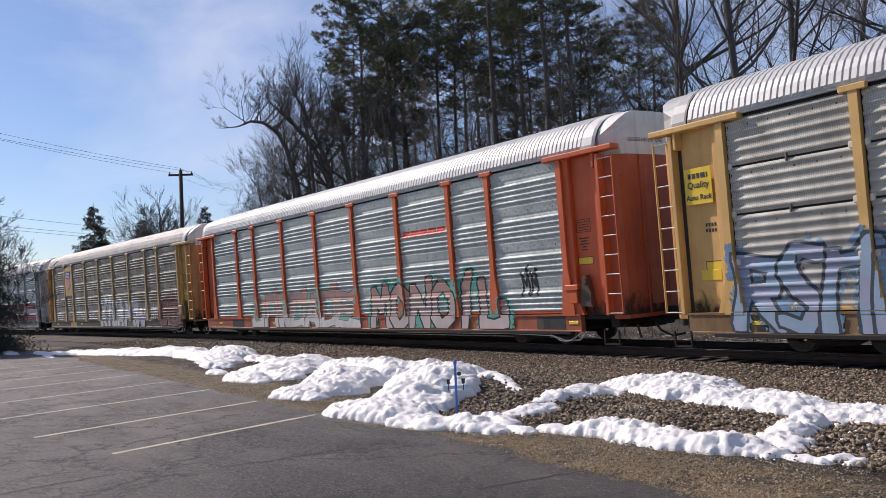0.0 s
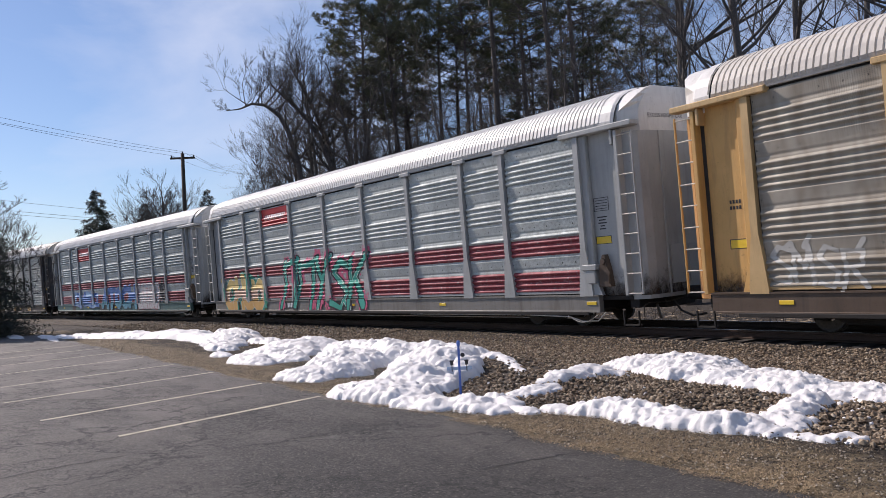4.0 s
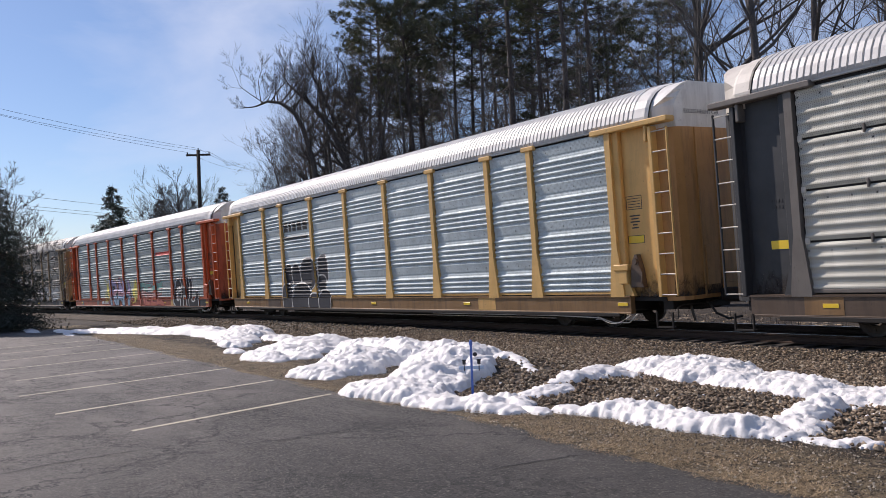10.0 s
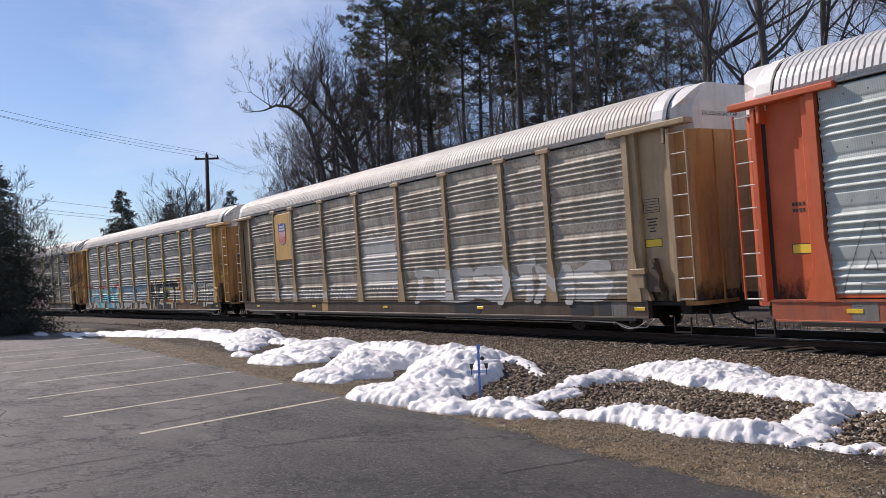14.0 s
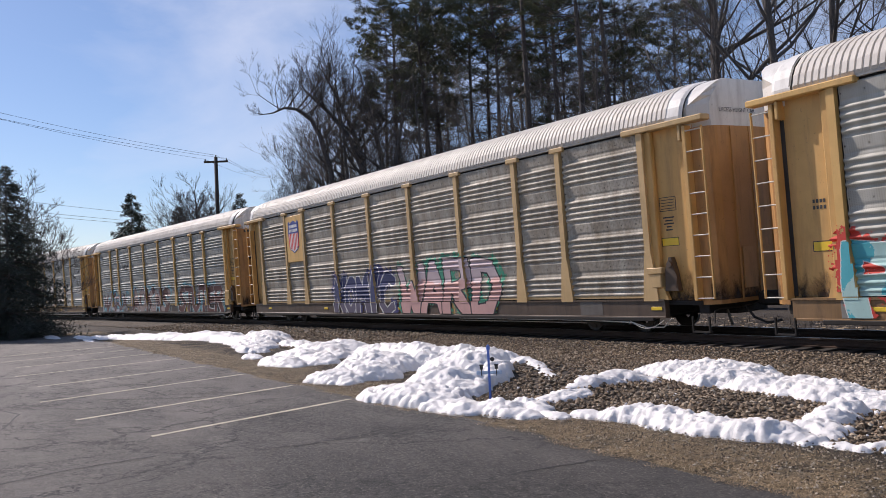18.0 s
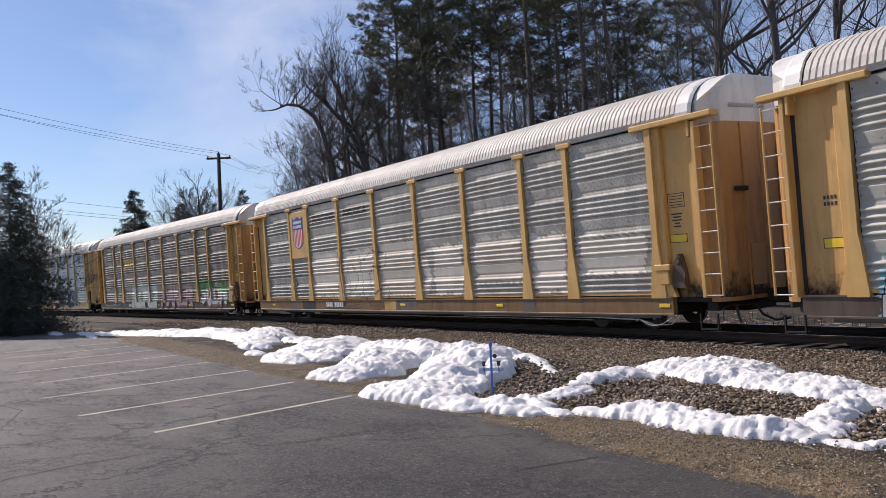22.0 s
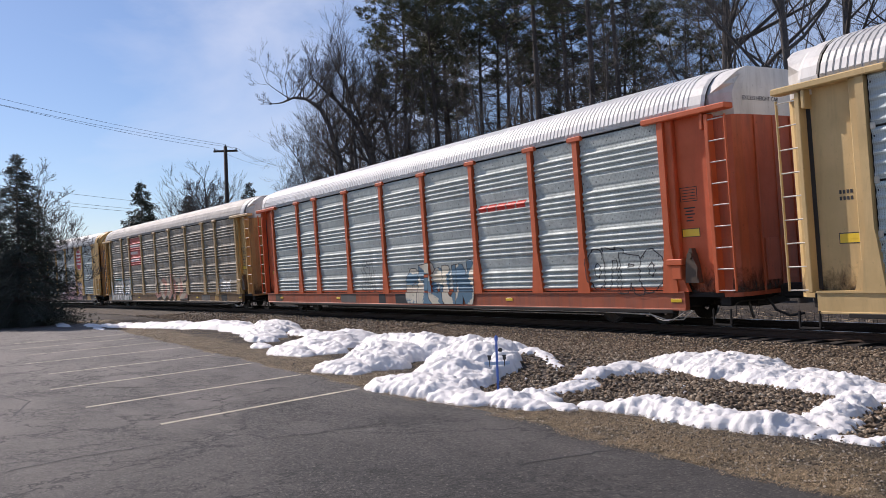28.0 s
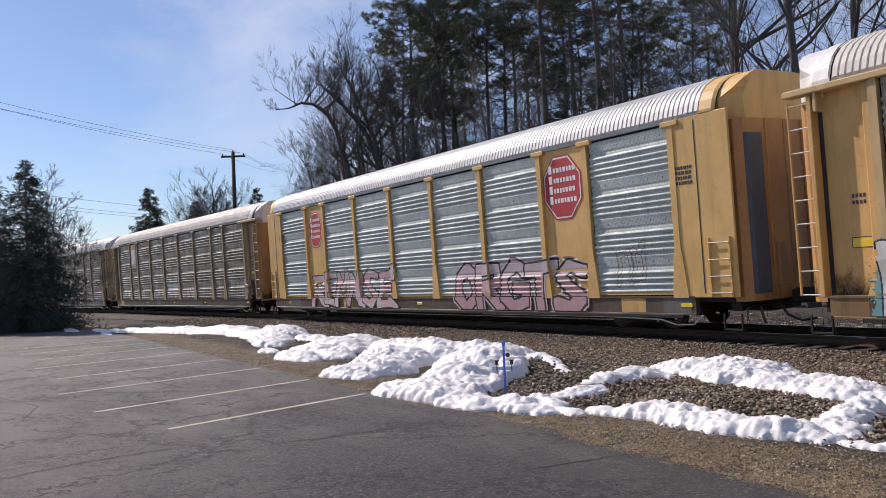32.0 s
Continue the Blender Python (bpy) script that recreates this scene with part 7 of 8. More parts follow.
    graffiti(c, 2.7, 0.5, 6.1, 1.5, "ORGTS", P_("chalk_rose", 0.56, 0.49, 0.47), BLACK, None, seed=81, thick=0.54, rim=0.05, edge=P_("shell", 0.56, 0.45, 0.46), tiers=[P_("rose", 0.46, 0.28, 0.29), PINK, P_("shell", 0.56, 0.45, 0.46)], shine=False, label="chalky pink graffiti with black outlines")
    graffiti(c, -8.6, 0.6, 7.2, 1.4, "#EM#S#", P_("chalk_rose", 0.56, 0.49, 0.47), BLACK, None, PINK, seed=83, thick=0.46, rim=0.04, shine=False, label="pink and white graffiti")
    graffiti(c, 9.9, 1.15, 0.9, 0.75, "##", None, BROWN, seed=85, thick=0.14, rim=0.018, label="dark scrawl")
    c = autorack(18, "tan", "dirty", end="tan", door="shaded_rust_ochre", roof="cream_roof", label="tan car carrier with grimy panels and a small white plate")
    under("sign_plate", shared("wplate", lambda: Build().box(-0.6, 0.6, FACE + 0.02, SKIN, 3.0, 4.6, 0.01).mesh("sign_plate", M["tan"])), c, "tan sign plate", (-8.07, 0, 0))
    under("notice_plate", shared("wsheet", lambda: Build().box(-0.42, 0.42, FACE + 0.012, FACE + 0.03, 3.3, 4.3).mesh("notice_plate", M["white"])), c, "white sheet", (-8.07, 0, 0))
    for a, b, z0, z1, s in ((-11.7, -9.2, 0.9, 1.5, 1), (-4, -1.6, 0.9, 1.5, 3), (-1.3, 1.2, 0.9, 2.2, 4), (1.6, 4.2, 0.9, 1.5, 5)):
        patch(c, a, b, z0, z1, HAZE, "paint_patch", "thin white paint patch", ragged=0.35, seed=s)
    autorack(19, "tan", "dirty", sill="brown_grey", label="tan car carrier with grimy brown-grey panels")
    autorack(20, "yellow", "dull", sill="tan", label="yellow car carrier with dull grey panels")


def slanted_mark(car, x0, x1, z, mat="signal_red", h=0.20):
    """An emblem drawn as slanted bars."""
    b = Build()
    n = 5
    w = (x1 - x0) / n
    for k in range(n):
        a = x0 + k * w
        zc = np.concatenate([[z - h / 2], FOLD_Z[(FOLD_Z > z - h / 2 + 0.002) & (FOLD_Z < z + h / 2 - 0.002)], [z + h / 2]])
        m = len(zc)
        y = on_side(np.full(m, a + w / 2), zc, "grouped") - 0.004
        v = [(a + 0.5 * (zc[j] - z), y[j], zc[j]) for j in range(m)] + [(a + w * 0.86 + 0.5 * (zc[j] - z), y[j], zc[j]) for j in range(m)]
        b.add(v, [(j, m + j, m + j + 1, j + 1) for j in range(m - 1)])
    under("emblem", b.mesh("emblem", M[mat]), car, "red emblem as slanted bars")


train()


# ---- trees ----
FLOOR = [0.008]                     # the thinnest twig


def grow(b, start, way, length, radius, depth, r, spread, up, twigs, gnarl=0.13):
    """A limb that wanders and divides; the thinnest go to the twigs' mesh."""
    n = 4 if depth > 1 else 3
    radius = max(radius, FLOOR[0])
    pts, radii = [Vector(start)], [radius]
    d = Vector(way).normalized()
    for k in range(n):
        d = (d + Vector((r.uniform(-1, 1), r.uniform(-1, 1), r.uniform(-1, 1))) * gnarl + Vector((0, 0, up))).normalized()
        pts.append(pts[-1] + d * length / n)
        radii.append(max(radius * (1 - 0.62 * (k + 1) / n), FLOOR[0] * 0.6))
    (b if depth > 2 else twigs).tube(pts, radii, 6 if depth > 3 else (4 if depth > 2 else 3), cap=False)
    if depth == 0:
        return
    for k in range(r.choice((3, 4)) if depth > 1 else r.choice((3, 4, 5))):
        t = r.uniform(0.25, 0.98) if k else 1.0
        i = min(int(t * n), n - 1)
        p = pts[i].lerp(pts[i + 1], t * n - i)
        side = Vector((r.uniform(-1, 1), r.uniform(-1, 1), r.uniform(-0.4, 0.8)))
        side = (side - d * side.dot(d)).normalized()
        w = d * r.uniform(0.7, 1.0) + side * spread * r.uniform(0.5, 1.1)
        grow(b, p, w, length * r.uniform(0.48, 0.72), radii[i] * r.uniform(0.45, 0.68), depth - 1, r, spread, up, twigs, gnarl)


def bare_tree(at, h, seed, depth=4, lean=(0, 0), label="tall leafless tree with dark bark", fork=0.35, spread=0.75, trunk_r=None, path=None, reach=1.0, limbs=13):
    r = random.Random(seed)
    root = tagged(new("bare_tree"), label, "tree", "trees of the woods")
    b, tw = Build(), Build()
    rad = trunk_r or h * 0.0105
    n = 7
    pts, radii = [Vector((0, 0, -0.4))], [rad * 1.35]
    d = Vector((lean[0], lean[1], 1)).normalized()
    for k in range(n):
        d = (d + Vector((r.uniform(-1, 1), r.uniform(-1, 1), 0)) * 0.07).normalized()
        pts.append(pts[-1] + d * h * 0.72 / n)
        radii.append(rad * (1 - 0.6 * (k + 1) / n))
    if path:
        # a trunk that arches over towards the open side
        n = len(path) - 1
        pts = [Vector((-0.42 * a, -0.906 * a, z)) for a, z in path]
        radii = [rad * (1.3 - 1.0 * k / n) for k in range(n + 1)]
        d = (pts[-1] - pts[-2]).normalized()
        h = max(z for a, z in path)
    b.tube(pts, radii, 8)
    for k in range(limbs):
        t = fork + (1 - fork) * min(1.0, (k + r.random()) / limbs)
        i = min(int(t * n), n - 1)
        p = pts[i].lerp(pts[i + 1], t * n - i)
        a = r.uniform(0, 6.28)
        w = Vector((math.cos(a), math.sin(a), r.uniform(0.4, 1.4)))
        grow(b, p, w, h * reach * (0.62 if path else 0.8) * r.uniform(0.16, 0.30) * (1.25 - 0.5 * t), radii[i] * r.uniform(0.35, 0.6), depth - 1, r, spread, 0.06, tw)
    grow(b, pts[-1], d, h * (0.07 if path else 0.20), radii[-1], depth - 1, r, spread, 0.05, tw)
    part_of(root, "trunk", b, "bark")
    part_of(root, "crown", tw, "twig", "fine bare twigs")
    root.location = at
    return root


def part_of(root, name, b, mat, label=""):
    return under(name, b.mesh(name, M[mat], smooth=True), root, label)


def tuft(v, f, p, out, r, size, blades, wide=0.045):
    """A spray of needle blades round a twig's end."""
    for k in range(blades):
        d = Vector((out.x + r.uniform(-1, 1), out.y + r.uniform(-1, 1), out.z + r.uniform(-0.9, 0.9))).normalized()
        s = d.orthogonal().normalized() * size * wide * r.uniform(0.7, 1.3)
        e = p + d * size * r.uniform(0.6, 1.2)
        m = (p + e) / 2
        o = len(v)
        v += [p, m + s, e, m - s]
        f.append((o, o + 1, o + 2, o + 3))


def pine(at, h, seed, bare=0.45, width=0.17, label="tall dark pine with a ragged crown", tufts=1.0, lean=(0, 0)):
    r = random.Random(seed)
    root = tagged(new("pine_tree"), label, "tree", "trees of the woods")
    b = Build()
    n = 8
    rad = h * 0.0088
    pts = [Vector((lean[0] * h * k / n + r.uniform(-0.06, 0.06) * h * 0.1, lean[1] * h * k / n, -0.4 + (h + 0.4) * k / n)) for k in range(n + 1)]
    radii = [rad * (1.2 - 1.12 * k / n) for k in range(n + 1)]
    b.tube(pts, radii, 8)
    tw = Build()
    v, f = [], []
    z = h * 0.22
    while z < h * 0.985:
        t = z / h
        i = min(int(t * n), n - 1)
        c = pts[i].lerp(pts[i + 1], t * n - i)
        live = t > bare
        k = (t - bare) / (1 - bare)
        ln = h * width * ((1.0 - k) ** 0.45 + 0.10) * r.uniform(0.5, 1.15) if live else h * width * r.uniform(0.25, 0.75)
        for q in range(r.choice((2, 3, 4)) if live else r.choice((1, 2, 2))):
            a = r.uniform(0, 6.28)
            d = Vector((math.cos(a), math.sin(a), r.uniform(-0.1, 0.7) if live else r.uniform(-0.3, 0.3)))
            lp = [c, c + d * ln * 0.5, c + d * ln + Vector((0, 0, ln * r.uniform(0.0, 0.2)))]
            tw.tube(lp, [0.038, 0.026, 0.009], 4, cap=False)
            if live:
                # side shoots, each with a pad of needles
                for g in range(max(3, int((2.5 + ln * 1.7) * tufts))):
                    s = r.uniform(0.35, 1.0)
                    root_p = lp[0].lerp(lp[2], s)
                    sa = a + r.choice((-1, 1)) * r.uniform(0.3, 1.2)
                    e = root_p + Vector((math.cos(sa), math.sin(sa), r.uniform(0.0, 0.5))) * ln * r.uniform(0.15, 0.38)
                    tw.tube([root_p, e], [0.018, 0.007], 3, cap=False)
                    for q2 in range(r.choice((3, 4, 5))):
                        p = root_p.lerp(e, r.uniform(0.45, 1.1)) + Vector((r.uniform(-1, 1), r.uniform(-1, 1), r.uniform(-0.3, 0.5))) * 0.16
                        tuft(v, f, p, Vector((d.x * 0.5, d.y * 0.5, 0.45)), r, r.uniform(0.26, 0.50), 8, 0.055)
            else:
                for g in range(r.choice((3, 4, 5))):
                    s = r.uniform(0.3, 1.0)
                    p = lp[0].lerp(lp[2], s) + Vector((r.uniform(-1, 1), r.uniform(-1, 1), r.uniform(-0.4, 0.6))) * ln * 0.2
                    e = p + Vector((r.uniform(-1, 1), r.uniform(-1, 1), r.uniform(-0.6, 0.4))) * 0.7
                    tw.tube([lp[0].lerp(lp[2], s), p, e], [0.016, 0.011, 0.004], 3, cap=False)
        z += h * r.uniform(0.012, 0.026)
    part_of(root, "trunk", b, "pine_bark")
    part_of(root, "branchwork", tw, "pine_bark", "bare brown branches")
    under("crown", mesh_of("crown", v, f, [M["pine_needles"]]), root, "ragged dark green needles")
    root.location = at
    return root


def spruce(at, h, seed, width=0.24, mat="spruce_needles", label="dark pointed spruce", low=0.04, dense=1.0, group="trees of the woods", fine=1.0):
    r = random.Random(seed)
    root = tagged(new("spruce_tree"), label, "tree", group)
    b = Build()
    b.tube([(0, 0, -0.3), (0, 0, h * 0.5), (0, 0, h)], [h * 0.016, h * 0.009, 0.01], 7)
    v, f, tw = [], [], Build()
    z = h * low
    while z < h * 0.99:
        k = z / h
        ln = h * width * (1 - k) ** 0.85 + 0.12
        for q in range(max(3, int((7 - 3 * k) * dense))):
            a, l = r.uniform(0, 6.28), ln * r.uniform(0.65, 1.12)
            tip = Vector((math.cos(a) * l, math.sin(a) * l, z - l * r.uniform(0.1, 0.35)))
            tw.tube([(0, 0, z), Vector((0, 0, z)).lerp(tip, 0.6) + Vector((0, 0, l * 0.06)), tip], [0.03, 0.02, 0.006], 3, cap=False)
            for g in range(max(4, int(l * 9 * dense / fine))):
                s = r.uniform(0.2, 1.05)
                p = Vector((0, 0, z)).lerp(tip, s) + Vector((r.uniform(-1, 1), r.uniform(-1, 1), r.uniform(-0.9, 0.4))) * (0.10 + 0.10 * l)
                tuft(v, f, p, Vector((math.cos(a), math.sin(a), -0.5)) * 0.7, r, r.uniform(0.20, 0.40) * fine, 7, 0.07)
        z += h * r.uniform(0.016, 0.028)
    part_of(root, "trunk", b, "pine_bark")
    part_of(root, "branchwork", tw, "pine_bark", "bare brown branches")
    under("crown", mesh_of("crown", v, f, [M[mat]]), root, "drooping dark needles")
    root.location = at
    return root


def spot(az, dist):
    """The ground at a bearing (degrees from straight over the track) and a distance."""
    x, y = dist * math.sin(radians(az)), dist * math.cos(radians(az))
    return (x, y, float(height(x, y)))


def woods():
    pines = [pine((0, 0, 0), 24, 101, 0.58, 0.14, tufts=1.0), pine((0, 0, 0), 22, 102, 0.66, 0.12, tufts=0.7), pine((0, 0, 0), 23, 103, 0.50, 0.15, tufts=0.85), pine((0, 0, 0), 21, 104, 0.68, 0.12, tufts=0.55)]
    FLOOR[0] = 0.006
    bares = [bare_tree((0, 0, 0), 20, 201, depth=5, spread=0.6), bare_tree((0, 0, 0), 17, 202, depth=5, fork=0.3, spread=0.6), bare_tree((0, 0, 0), 22, 203, depth=5, fork=0.45, spread=0.55), bare_tree((0, 0, 0), 15, 204, depth=5, fork=0.2, spread=0.75)]
    # bearing, distance, kind, turn, scale
    stand = [("p", -62.2, 58, 2, 20, 1.0), ("p", -60.6, 61, 2, 140, 0.98), ("p", -63.2, 63, 0, 250, 0.88), ("p", -59.8, 57, 0, 33, 1.0), ("p", -58.8, 60, 2, 70, 0.95), ("p", -57.4, 55, 3, 190, 1.02),
             ("p", -56.2, 58, 0, 310, 0.92), ("p", -55.0, 52, 3, 40, 1.0), ("p", -53.2, 46, 1, 110, 1.12), ("p", -52.0, 55, 2, 270, 1.0), ("p", -50.8, 49, 3, 10, 1.1), ("p", -49.3, 44, 0, 200, 1.02),
             ("p", -47.6, 47, 1, 330, 1.1), ("p", -59.6, 72, 2, 300, 1.05), ("p", -54.2, 68, 0, 15, 1.05), ("p", -48.3, 62, 2, 80, 1.05),
             ("b", -66.4, 58, 1, 60, 1.0), ("b", -67.5, 62, 3, 100, 1.05), ("b", -65.0, 57, 0, 20, 0.9), ("b", -64.0, 57, 3, 100, 1.0), ("b", -62.8, 54, 1, 300, 0.90), ("b", -60.2, 53, 0, 30, 0.8), ("b", -57.9, 50, 3, 230, 0.9), ("b", -55.6, 47, 1, 350, 0.85),
             ("b", -51.6, 42, 3, 120, 0.8), ("b", -48.8, 40, 1, 210, 0.8), ("b", -67.2, 60, 2, 290, 0.72), ("b", -65.6, 63, 1, 10, 0.85), ("b", -68.4, 64, 3, 200, 0.75), ("b", -63.4, 60, 0, 222, 0.85), ("b", -39.2, 58, 1, 340, 1.0),
             ("b", -45.2, 60, 3, 15, 0.9), ("p", -43.0, 66, 3, 25, 1.1), ("b", -30.8, 42, 2, 30, 0.95), ("b", -28.6, 46, 1, 260, 1.0),
             ("b", -26.0, 34, 0, 320, 1.0), ("p", -50.3, 52, 2, 33, 0.78), ("p", -47.9, 50, 0, 210, 0.75), ("p", -45.8, 54, 2, 99, 0.80), ("p", -44.0, 58, 0, 310, 0.82), ("b", -66.6, 66, 0, 45, 0.8), ("b", -46.8, 55, 2, 10, 0.95), ("b", -53.6, 60, 2, 190, 0.9), ("b", -58.6, 66, 0, 100, 0.9)]
    r = random.Random(77)
    for k in range(20):
        stand.append(("b", -67.5 + 40 * ((k + r.random()) / 20) ** 1.5, r.uniform(60, 88), r.randrange(4), r.uniform(0, 360), r.uniform(0.7, 1.0)))
    for k in range(14):
        stand.append(("b", -61.0 + 18.0 * (k + r.random()) / 14, r.uniform(44, 62), r.choice((1, 3)), r.uniform(0, 360), r.uniform(0.6, 0.9)))
    used = set()
    for kind, az, dist, i, turn, s in stand:
        src = (pines if kind == "p" else bares)[i]
        x, y, z = spot(az, dist)
        m = pose(x, y, z, (turn * 7 % 9 - 4) * 0.7, (turn * 3 % 7 - 3) * 0.8, turn)
        ob = src if (kind, i) not in used else copy_thing(src, m)
        used.add((kind, i))
        ob.matrix_basis = m @ Matrix.Scale(s, 4)
    # the big old trees by the track and the bowed tree at the woods' end
    x, y, z = spot(-41.2, 33)
    bare_tree((x, y, z), 23, 301, depth=5, spread=0.65, fork=0.25, trunk_r=0.25, limbs=20, label="large old leafless tree with heavy limbs")
    x, y, z = spot(-37.1, 32)
    bare_tree((x, y, z), 22, 302, depth=5, spread=0.65, fork=0.36, trunk_r=0.20, limbs=18, lean=(-0.05, 0), label="tall leafless tree with twin limbs")
    x, y, z = spot(-34.0, 33)
    bare_tree((x, y, z), 24, 303, depth=5, spread=0.65, fork=0.40, trunk_r=0.18, limbs=18, label="tall straight leafless tree")
    for az, dist, seed, tr, path, label in ((-66.6, 57, 304, 0.19, [(0, -0.4), (0.05, 5.0), (0.15, 9.2), (0.8, 11.7), (1.4, 12.9), (2.3, 13.5), (3.1, 13.6), (3.8, 13.3)], "bowed leafless tree leaning out of the woods"),
                                         (-64.5, 58, 308, 0.22, [(0, -0.4), (0.0, 6.0), (0.1, 9.2), (0.9, 11.4), (1.9, 12.9), (3.0, 14.0), (3.7, 14.7)], "leafless tree with long leaning limbs"),
                                         (-64.0, 59, 309, 0.22, [(0, -0.4), (0.2, 7.0), (0.7, 10.4), (1.5, 12.8), (2.3, 14.6), (2.9, 15.8)], "leafless tree with long leaning limbs"),
                                         (-63.0, 57, 311, 0.20, [(0, -0.4), (0.1, 6.0), (0.3, 9.6), (0.8, 12.6), (1.4, 15.0)], "leafless tree with fine spreading branches"),
                                         (-68.6, 58, 310, 0.10, [(0, -0.4), (0.1, 3.0), (0.2, 6.0), (0.5, 8.2), (0.9, 9.8)], "thin leafless tree with fine branches")):
        x, y, z = spot(az, dist)
        bare_tree((x, y, z), 14.0, seed, depth=5, fork=0.3, trunk_r=tr, spread=0.6, limbs=18, path=path, label=label)
    x, y, z = spot(-67.8, 60)
    bare_tree((x, y, z), 12, 305, depth=5, spread=0.6, fork=0.12, trunk_r=0.12, lean=(-0.1, 0), label="thin leafless sapling cluster")
    # beyond the lot's end
    x, y, z = spot(-75.6, 88)
    FLOOR[0] = 0.011
    bare_tree((x, y, z), 12.6, 306, depth=5, fork=0.14, spread=0.62, trunk_r=0.33, reach=1.3, limbs=38, label="broad leafless tree far behind the train")
    FLOOR[0] = 0.008
    for az, dist, h, seed in ((-79.55, 80, 11.4, 401), (-72.78, 95, 11.6, 402), (-76.64, 92, 10.5, 403), (-88.5, 110, 10, 404)):
        x, y, z = spot(az, dist)
        spruce((x, y, z), h, seed, width=0.34, dense=1.25, label="dark spruce far behind the train")
    spruce((-42.9, 2.5, 0), 7.9, 405, width=0.36, mat="cedar_green", low=0.0, dense=1.5, fine=0.42, label="broad dark evergreen at the lot's end", group="evergreens by the lot")
    spruce((-44.4, 0.9, 0), 8.2, 406, width=0.34, mat="cedar_green", low=0.0, dense=1.2, fine=0.45, label="dark evergreen at the lot's end", group="evergreens by the lot")
    bare_tree((-46.0, 3.9, 0), 7.6, 307, depth=5, fork=0.25, spread=0.8, trunk_r=0.08, limbs=20, label="scraggly half-bare tree beside the evergreens")


woods()


# ---- pole and wires ----
def power_line():
    x, y, z = spot(-74.25, 66)
    top = 1.65 + 66 * 0.155
    pole = tagged(new("utility_pole"), "weathered wooden utility pole with one crossarm", "utility pole")
    pole.location = (x, y, 0)
    under("shaft", Build().tube([(0, 0, z - 0.5), (0, 0, top)], [0.20, 0.13], 10).mesh("shaft", M["pole_wood"], smooth=True), pole)
    a = radians(-62)
    ux, uy = math.cos(a), -math.sin(a)
    b = Build()
    c = [(-0.9, -0.06), (0.9, -0.06), (0.9, 0.06), (-0.9, 0.06)]
    v = [(p * ux - q * uy, p * uy + q * ux, h) for h in (top - 0.42, top - 0.28) for p, q in c]
    b.add(v, [(0, 3, 2, 1), (4, 5, 6, 7), (0, 1, 5, 4), (1, 2, 6, 5), (2, 3, 7, 6), (3, 0, 4, 7)])
    under("crossarm", b.mesh("crossarm", M["pole_wood"]), pole)
    ins = Build().tube([(0, 0, 0), (0, 0, 0.10), (0, 0, 0.16)], [0.045, 0.05, 0.02], 8).mesh("insulator", M["wire"])
    spots = [(-0.8, top - 0.28), (0.8, top - 0.28), (0.0, top)]
    for p, h in spots:
        under("insulator", ins, pole, at=(p * ux, p * uy, h))
    for j, (p, h) in enumerate(spots):
        a0 = Vector((x + p * ux, y + p * uy, h + 0.15))
        up = (2.65, 1.85, 2.4)[j]
        for end in (Vector((-46 + p * 0.8, -12 + p * 0.6, h + 0.15 + up)), Vector((-113.4 + 2 * p, 41.0, 17.7 - 0.4 * (j == 1)))):
            pts = [a0.lerp(end, k / 14) - Vector((0, 0, 0.6 * 4 * (k / 14) * (1 - k / 14))) for k in range(15)]
            wire = new("power_wire", Build().tube(pts, 0.010, 5).mesh("power_wire", M["wire"]))
            tagged(wire, "thin dark power wire strung from the pole", "wire", "power wires")
    for h, sag in ((10.75, 0.5), (10.2, 0.8), (9.6, 0.5)):
        p0, p1 = Vector((-49.2, -26.0, h)), Vector((-124.0, 48.2, h + 0.2))
        pts = [p0.lerp(p1, k / 16) - Vector((0, 0, 4 * sag * (k / 16) * (1 - k / 16))) for k in range(17)]
        tagged(new("power_wire", Build().tube(pts, 0.015, 5).mesh("power_wire", M["wire"])), "thin dark wire far behind the train", "wire", "power wires")


power_line()


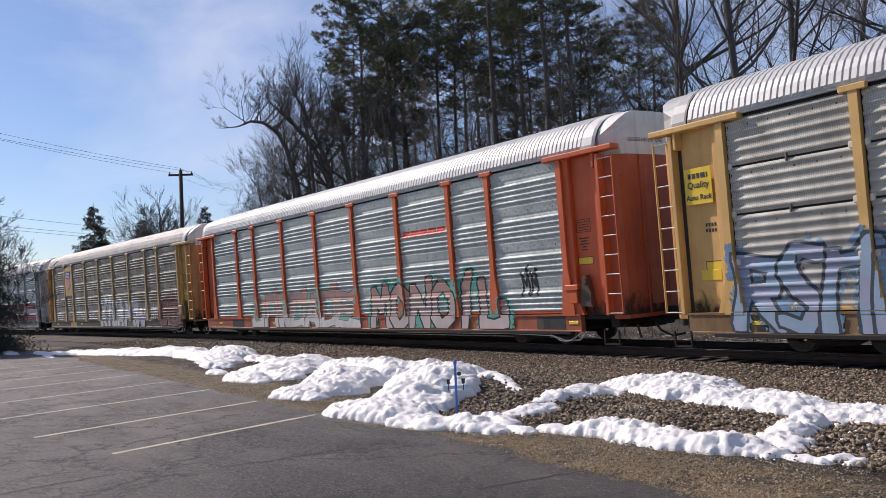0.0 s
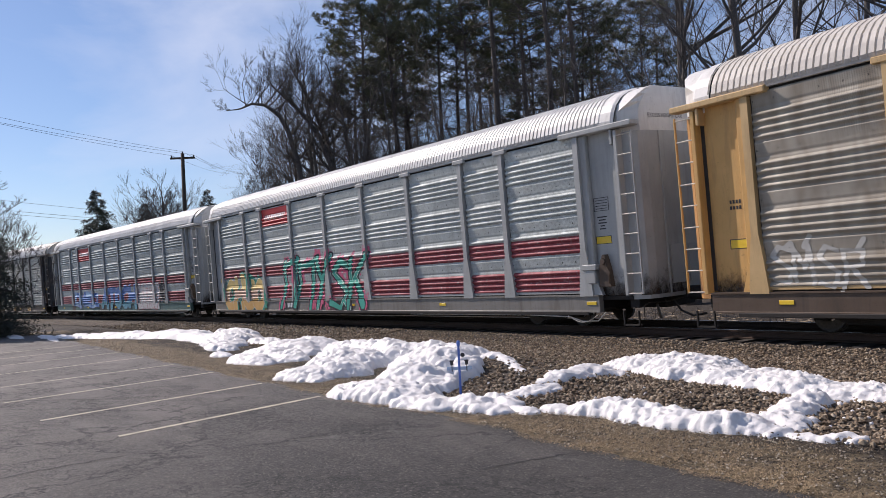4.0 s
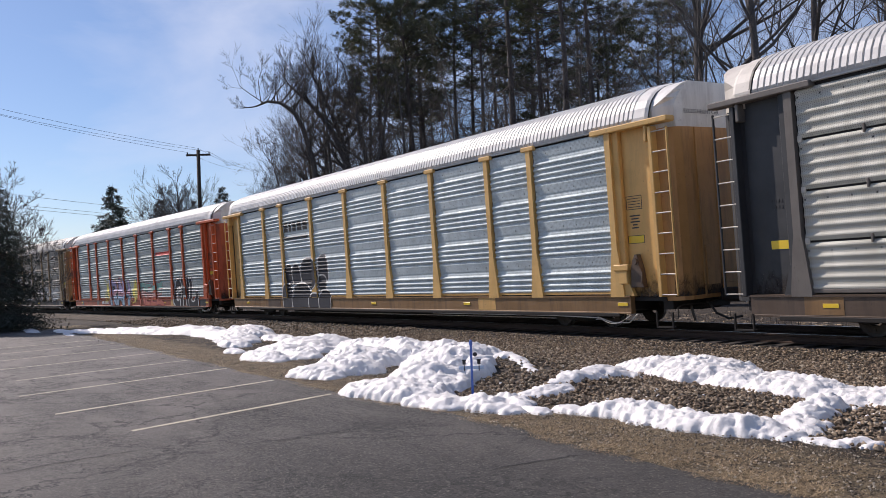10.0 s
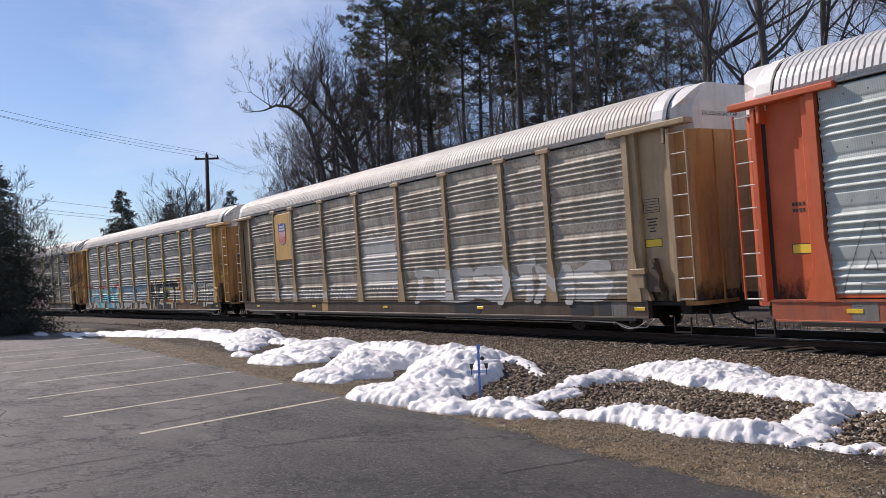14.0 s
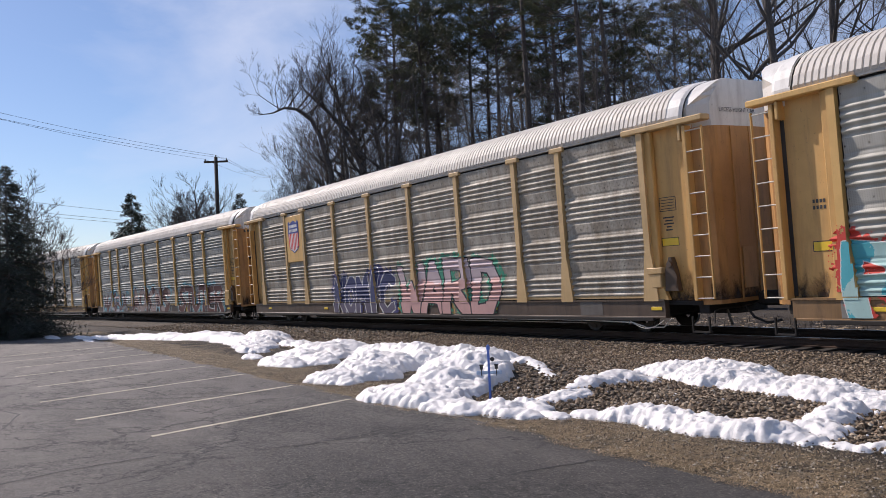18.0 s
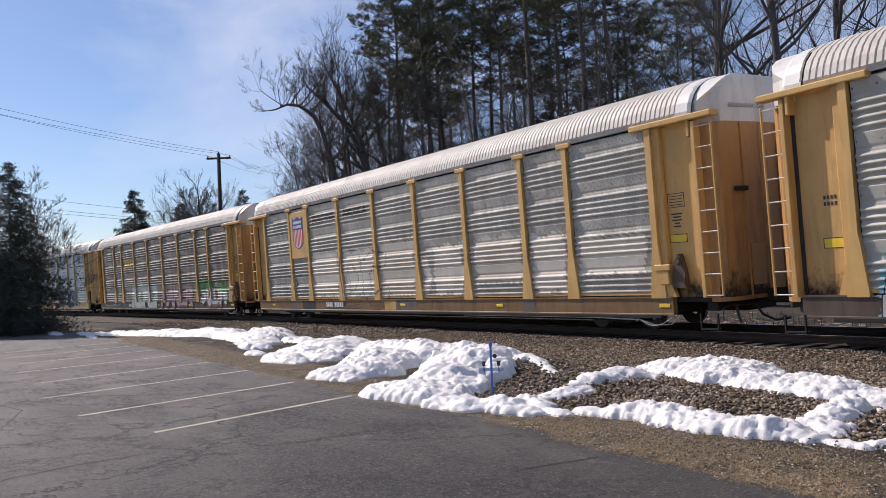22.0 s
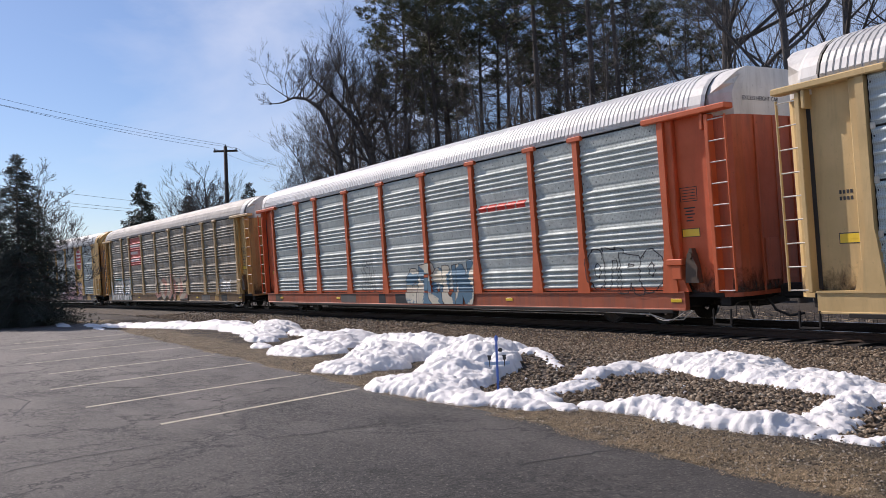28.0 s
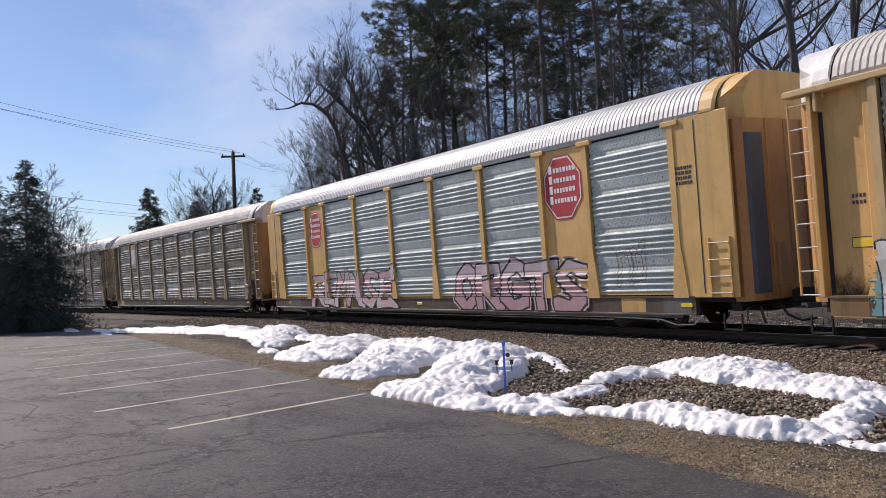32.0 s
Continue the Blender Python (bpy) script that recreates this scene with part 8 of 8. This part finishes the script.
# ---- the blue cross in the snow ----
def cross():
    x, y = -9.62, 6.31
    root = tagged(new("garden_cross"), "small blue and white metal cross with lanterns stuck in snow", "cross")
    root.location = (x, y, float(height(x, y)) + 0.06)
    blue, pale = spray("cobalt", (0.08, 0.16, 0.50)), spray("pale_blue", (0.36, 0.48, 0.66))
    a = 0.93
    c, s = math.cos(a), math.sin(a)
    b = Build().box(-0.016, 0.016, -0.012, 0.012, -0.15, 0.60, 0.004)
    u = under("upright", b.mesh("upright", blue), root, "blue upright")
    b = Build().box(-0.17, 0.17, -0.010, 0.010, 0.30, 0.345, 0.004)
    arm = under("arm", b.mesh("arm", pale), root, "pale blue crossarm")
    lan = Build().box(-0.022, 0.022, -0.022, 0.022, 0.0, 0.05, 0.005).box(-0.03, 0.03, -0.03, 0.03, 0.05, 0.064, 0.004).tube([(0, 0, -0.09), (0, 0, 0)], 0.006, 6).mesh("lantern", M["ink"])
    for px in (-0.10, 0.10):
        under("lantern", lan, root, "small dark lantern", (px * 1.0, -0.02, 0.37))
    under("finial", Build().tube([(0, 0, 0.60), (0, 0, 0.64), (0, 0, 0.68), (0, 0, 0.70)], [0.01, 0.024, 0.024, 0.005], 8).mesh("finial", blue), root, "blue knob")
    under("shade_disc", Build().tube([(0.05, -0.01, 0.50), (0.05, 0.01, 0.50)], 0.03, 10).mesh("shade_disc", M["ink"]), root)
    root.rotation_euler = (0, 0, radians(57))


cross()


# ---- what moves ----
def run_out(t):
    """How far the train has rolled after t seconds; it slows very slightly."""
    return SPEED * t + 0.0000371 * t ** 3 -0.003750 * t ** 2 +0.09134 * t -0.6013


def motions():
    """The whole train rolls by; its wheels turn with it."""
    for k, car in CARS:
        walk(car, [(float(t), track_pose(START + run_out(t) - PITCH * k)) for t in range(33)])
    turn = math.degrees(SPEED / 0.355) / FPS
    spins = [(j / FPS, turn * j) for j in range(32 * FPS + 1)]
    for w in WHEELSETS:
        at = w.location.copy()
        walk(w, [(t, pose(*at, 0, a, 0)) for t, a in spins])


motions()
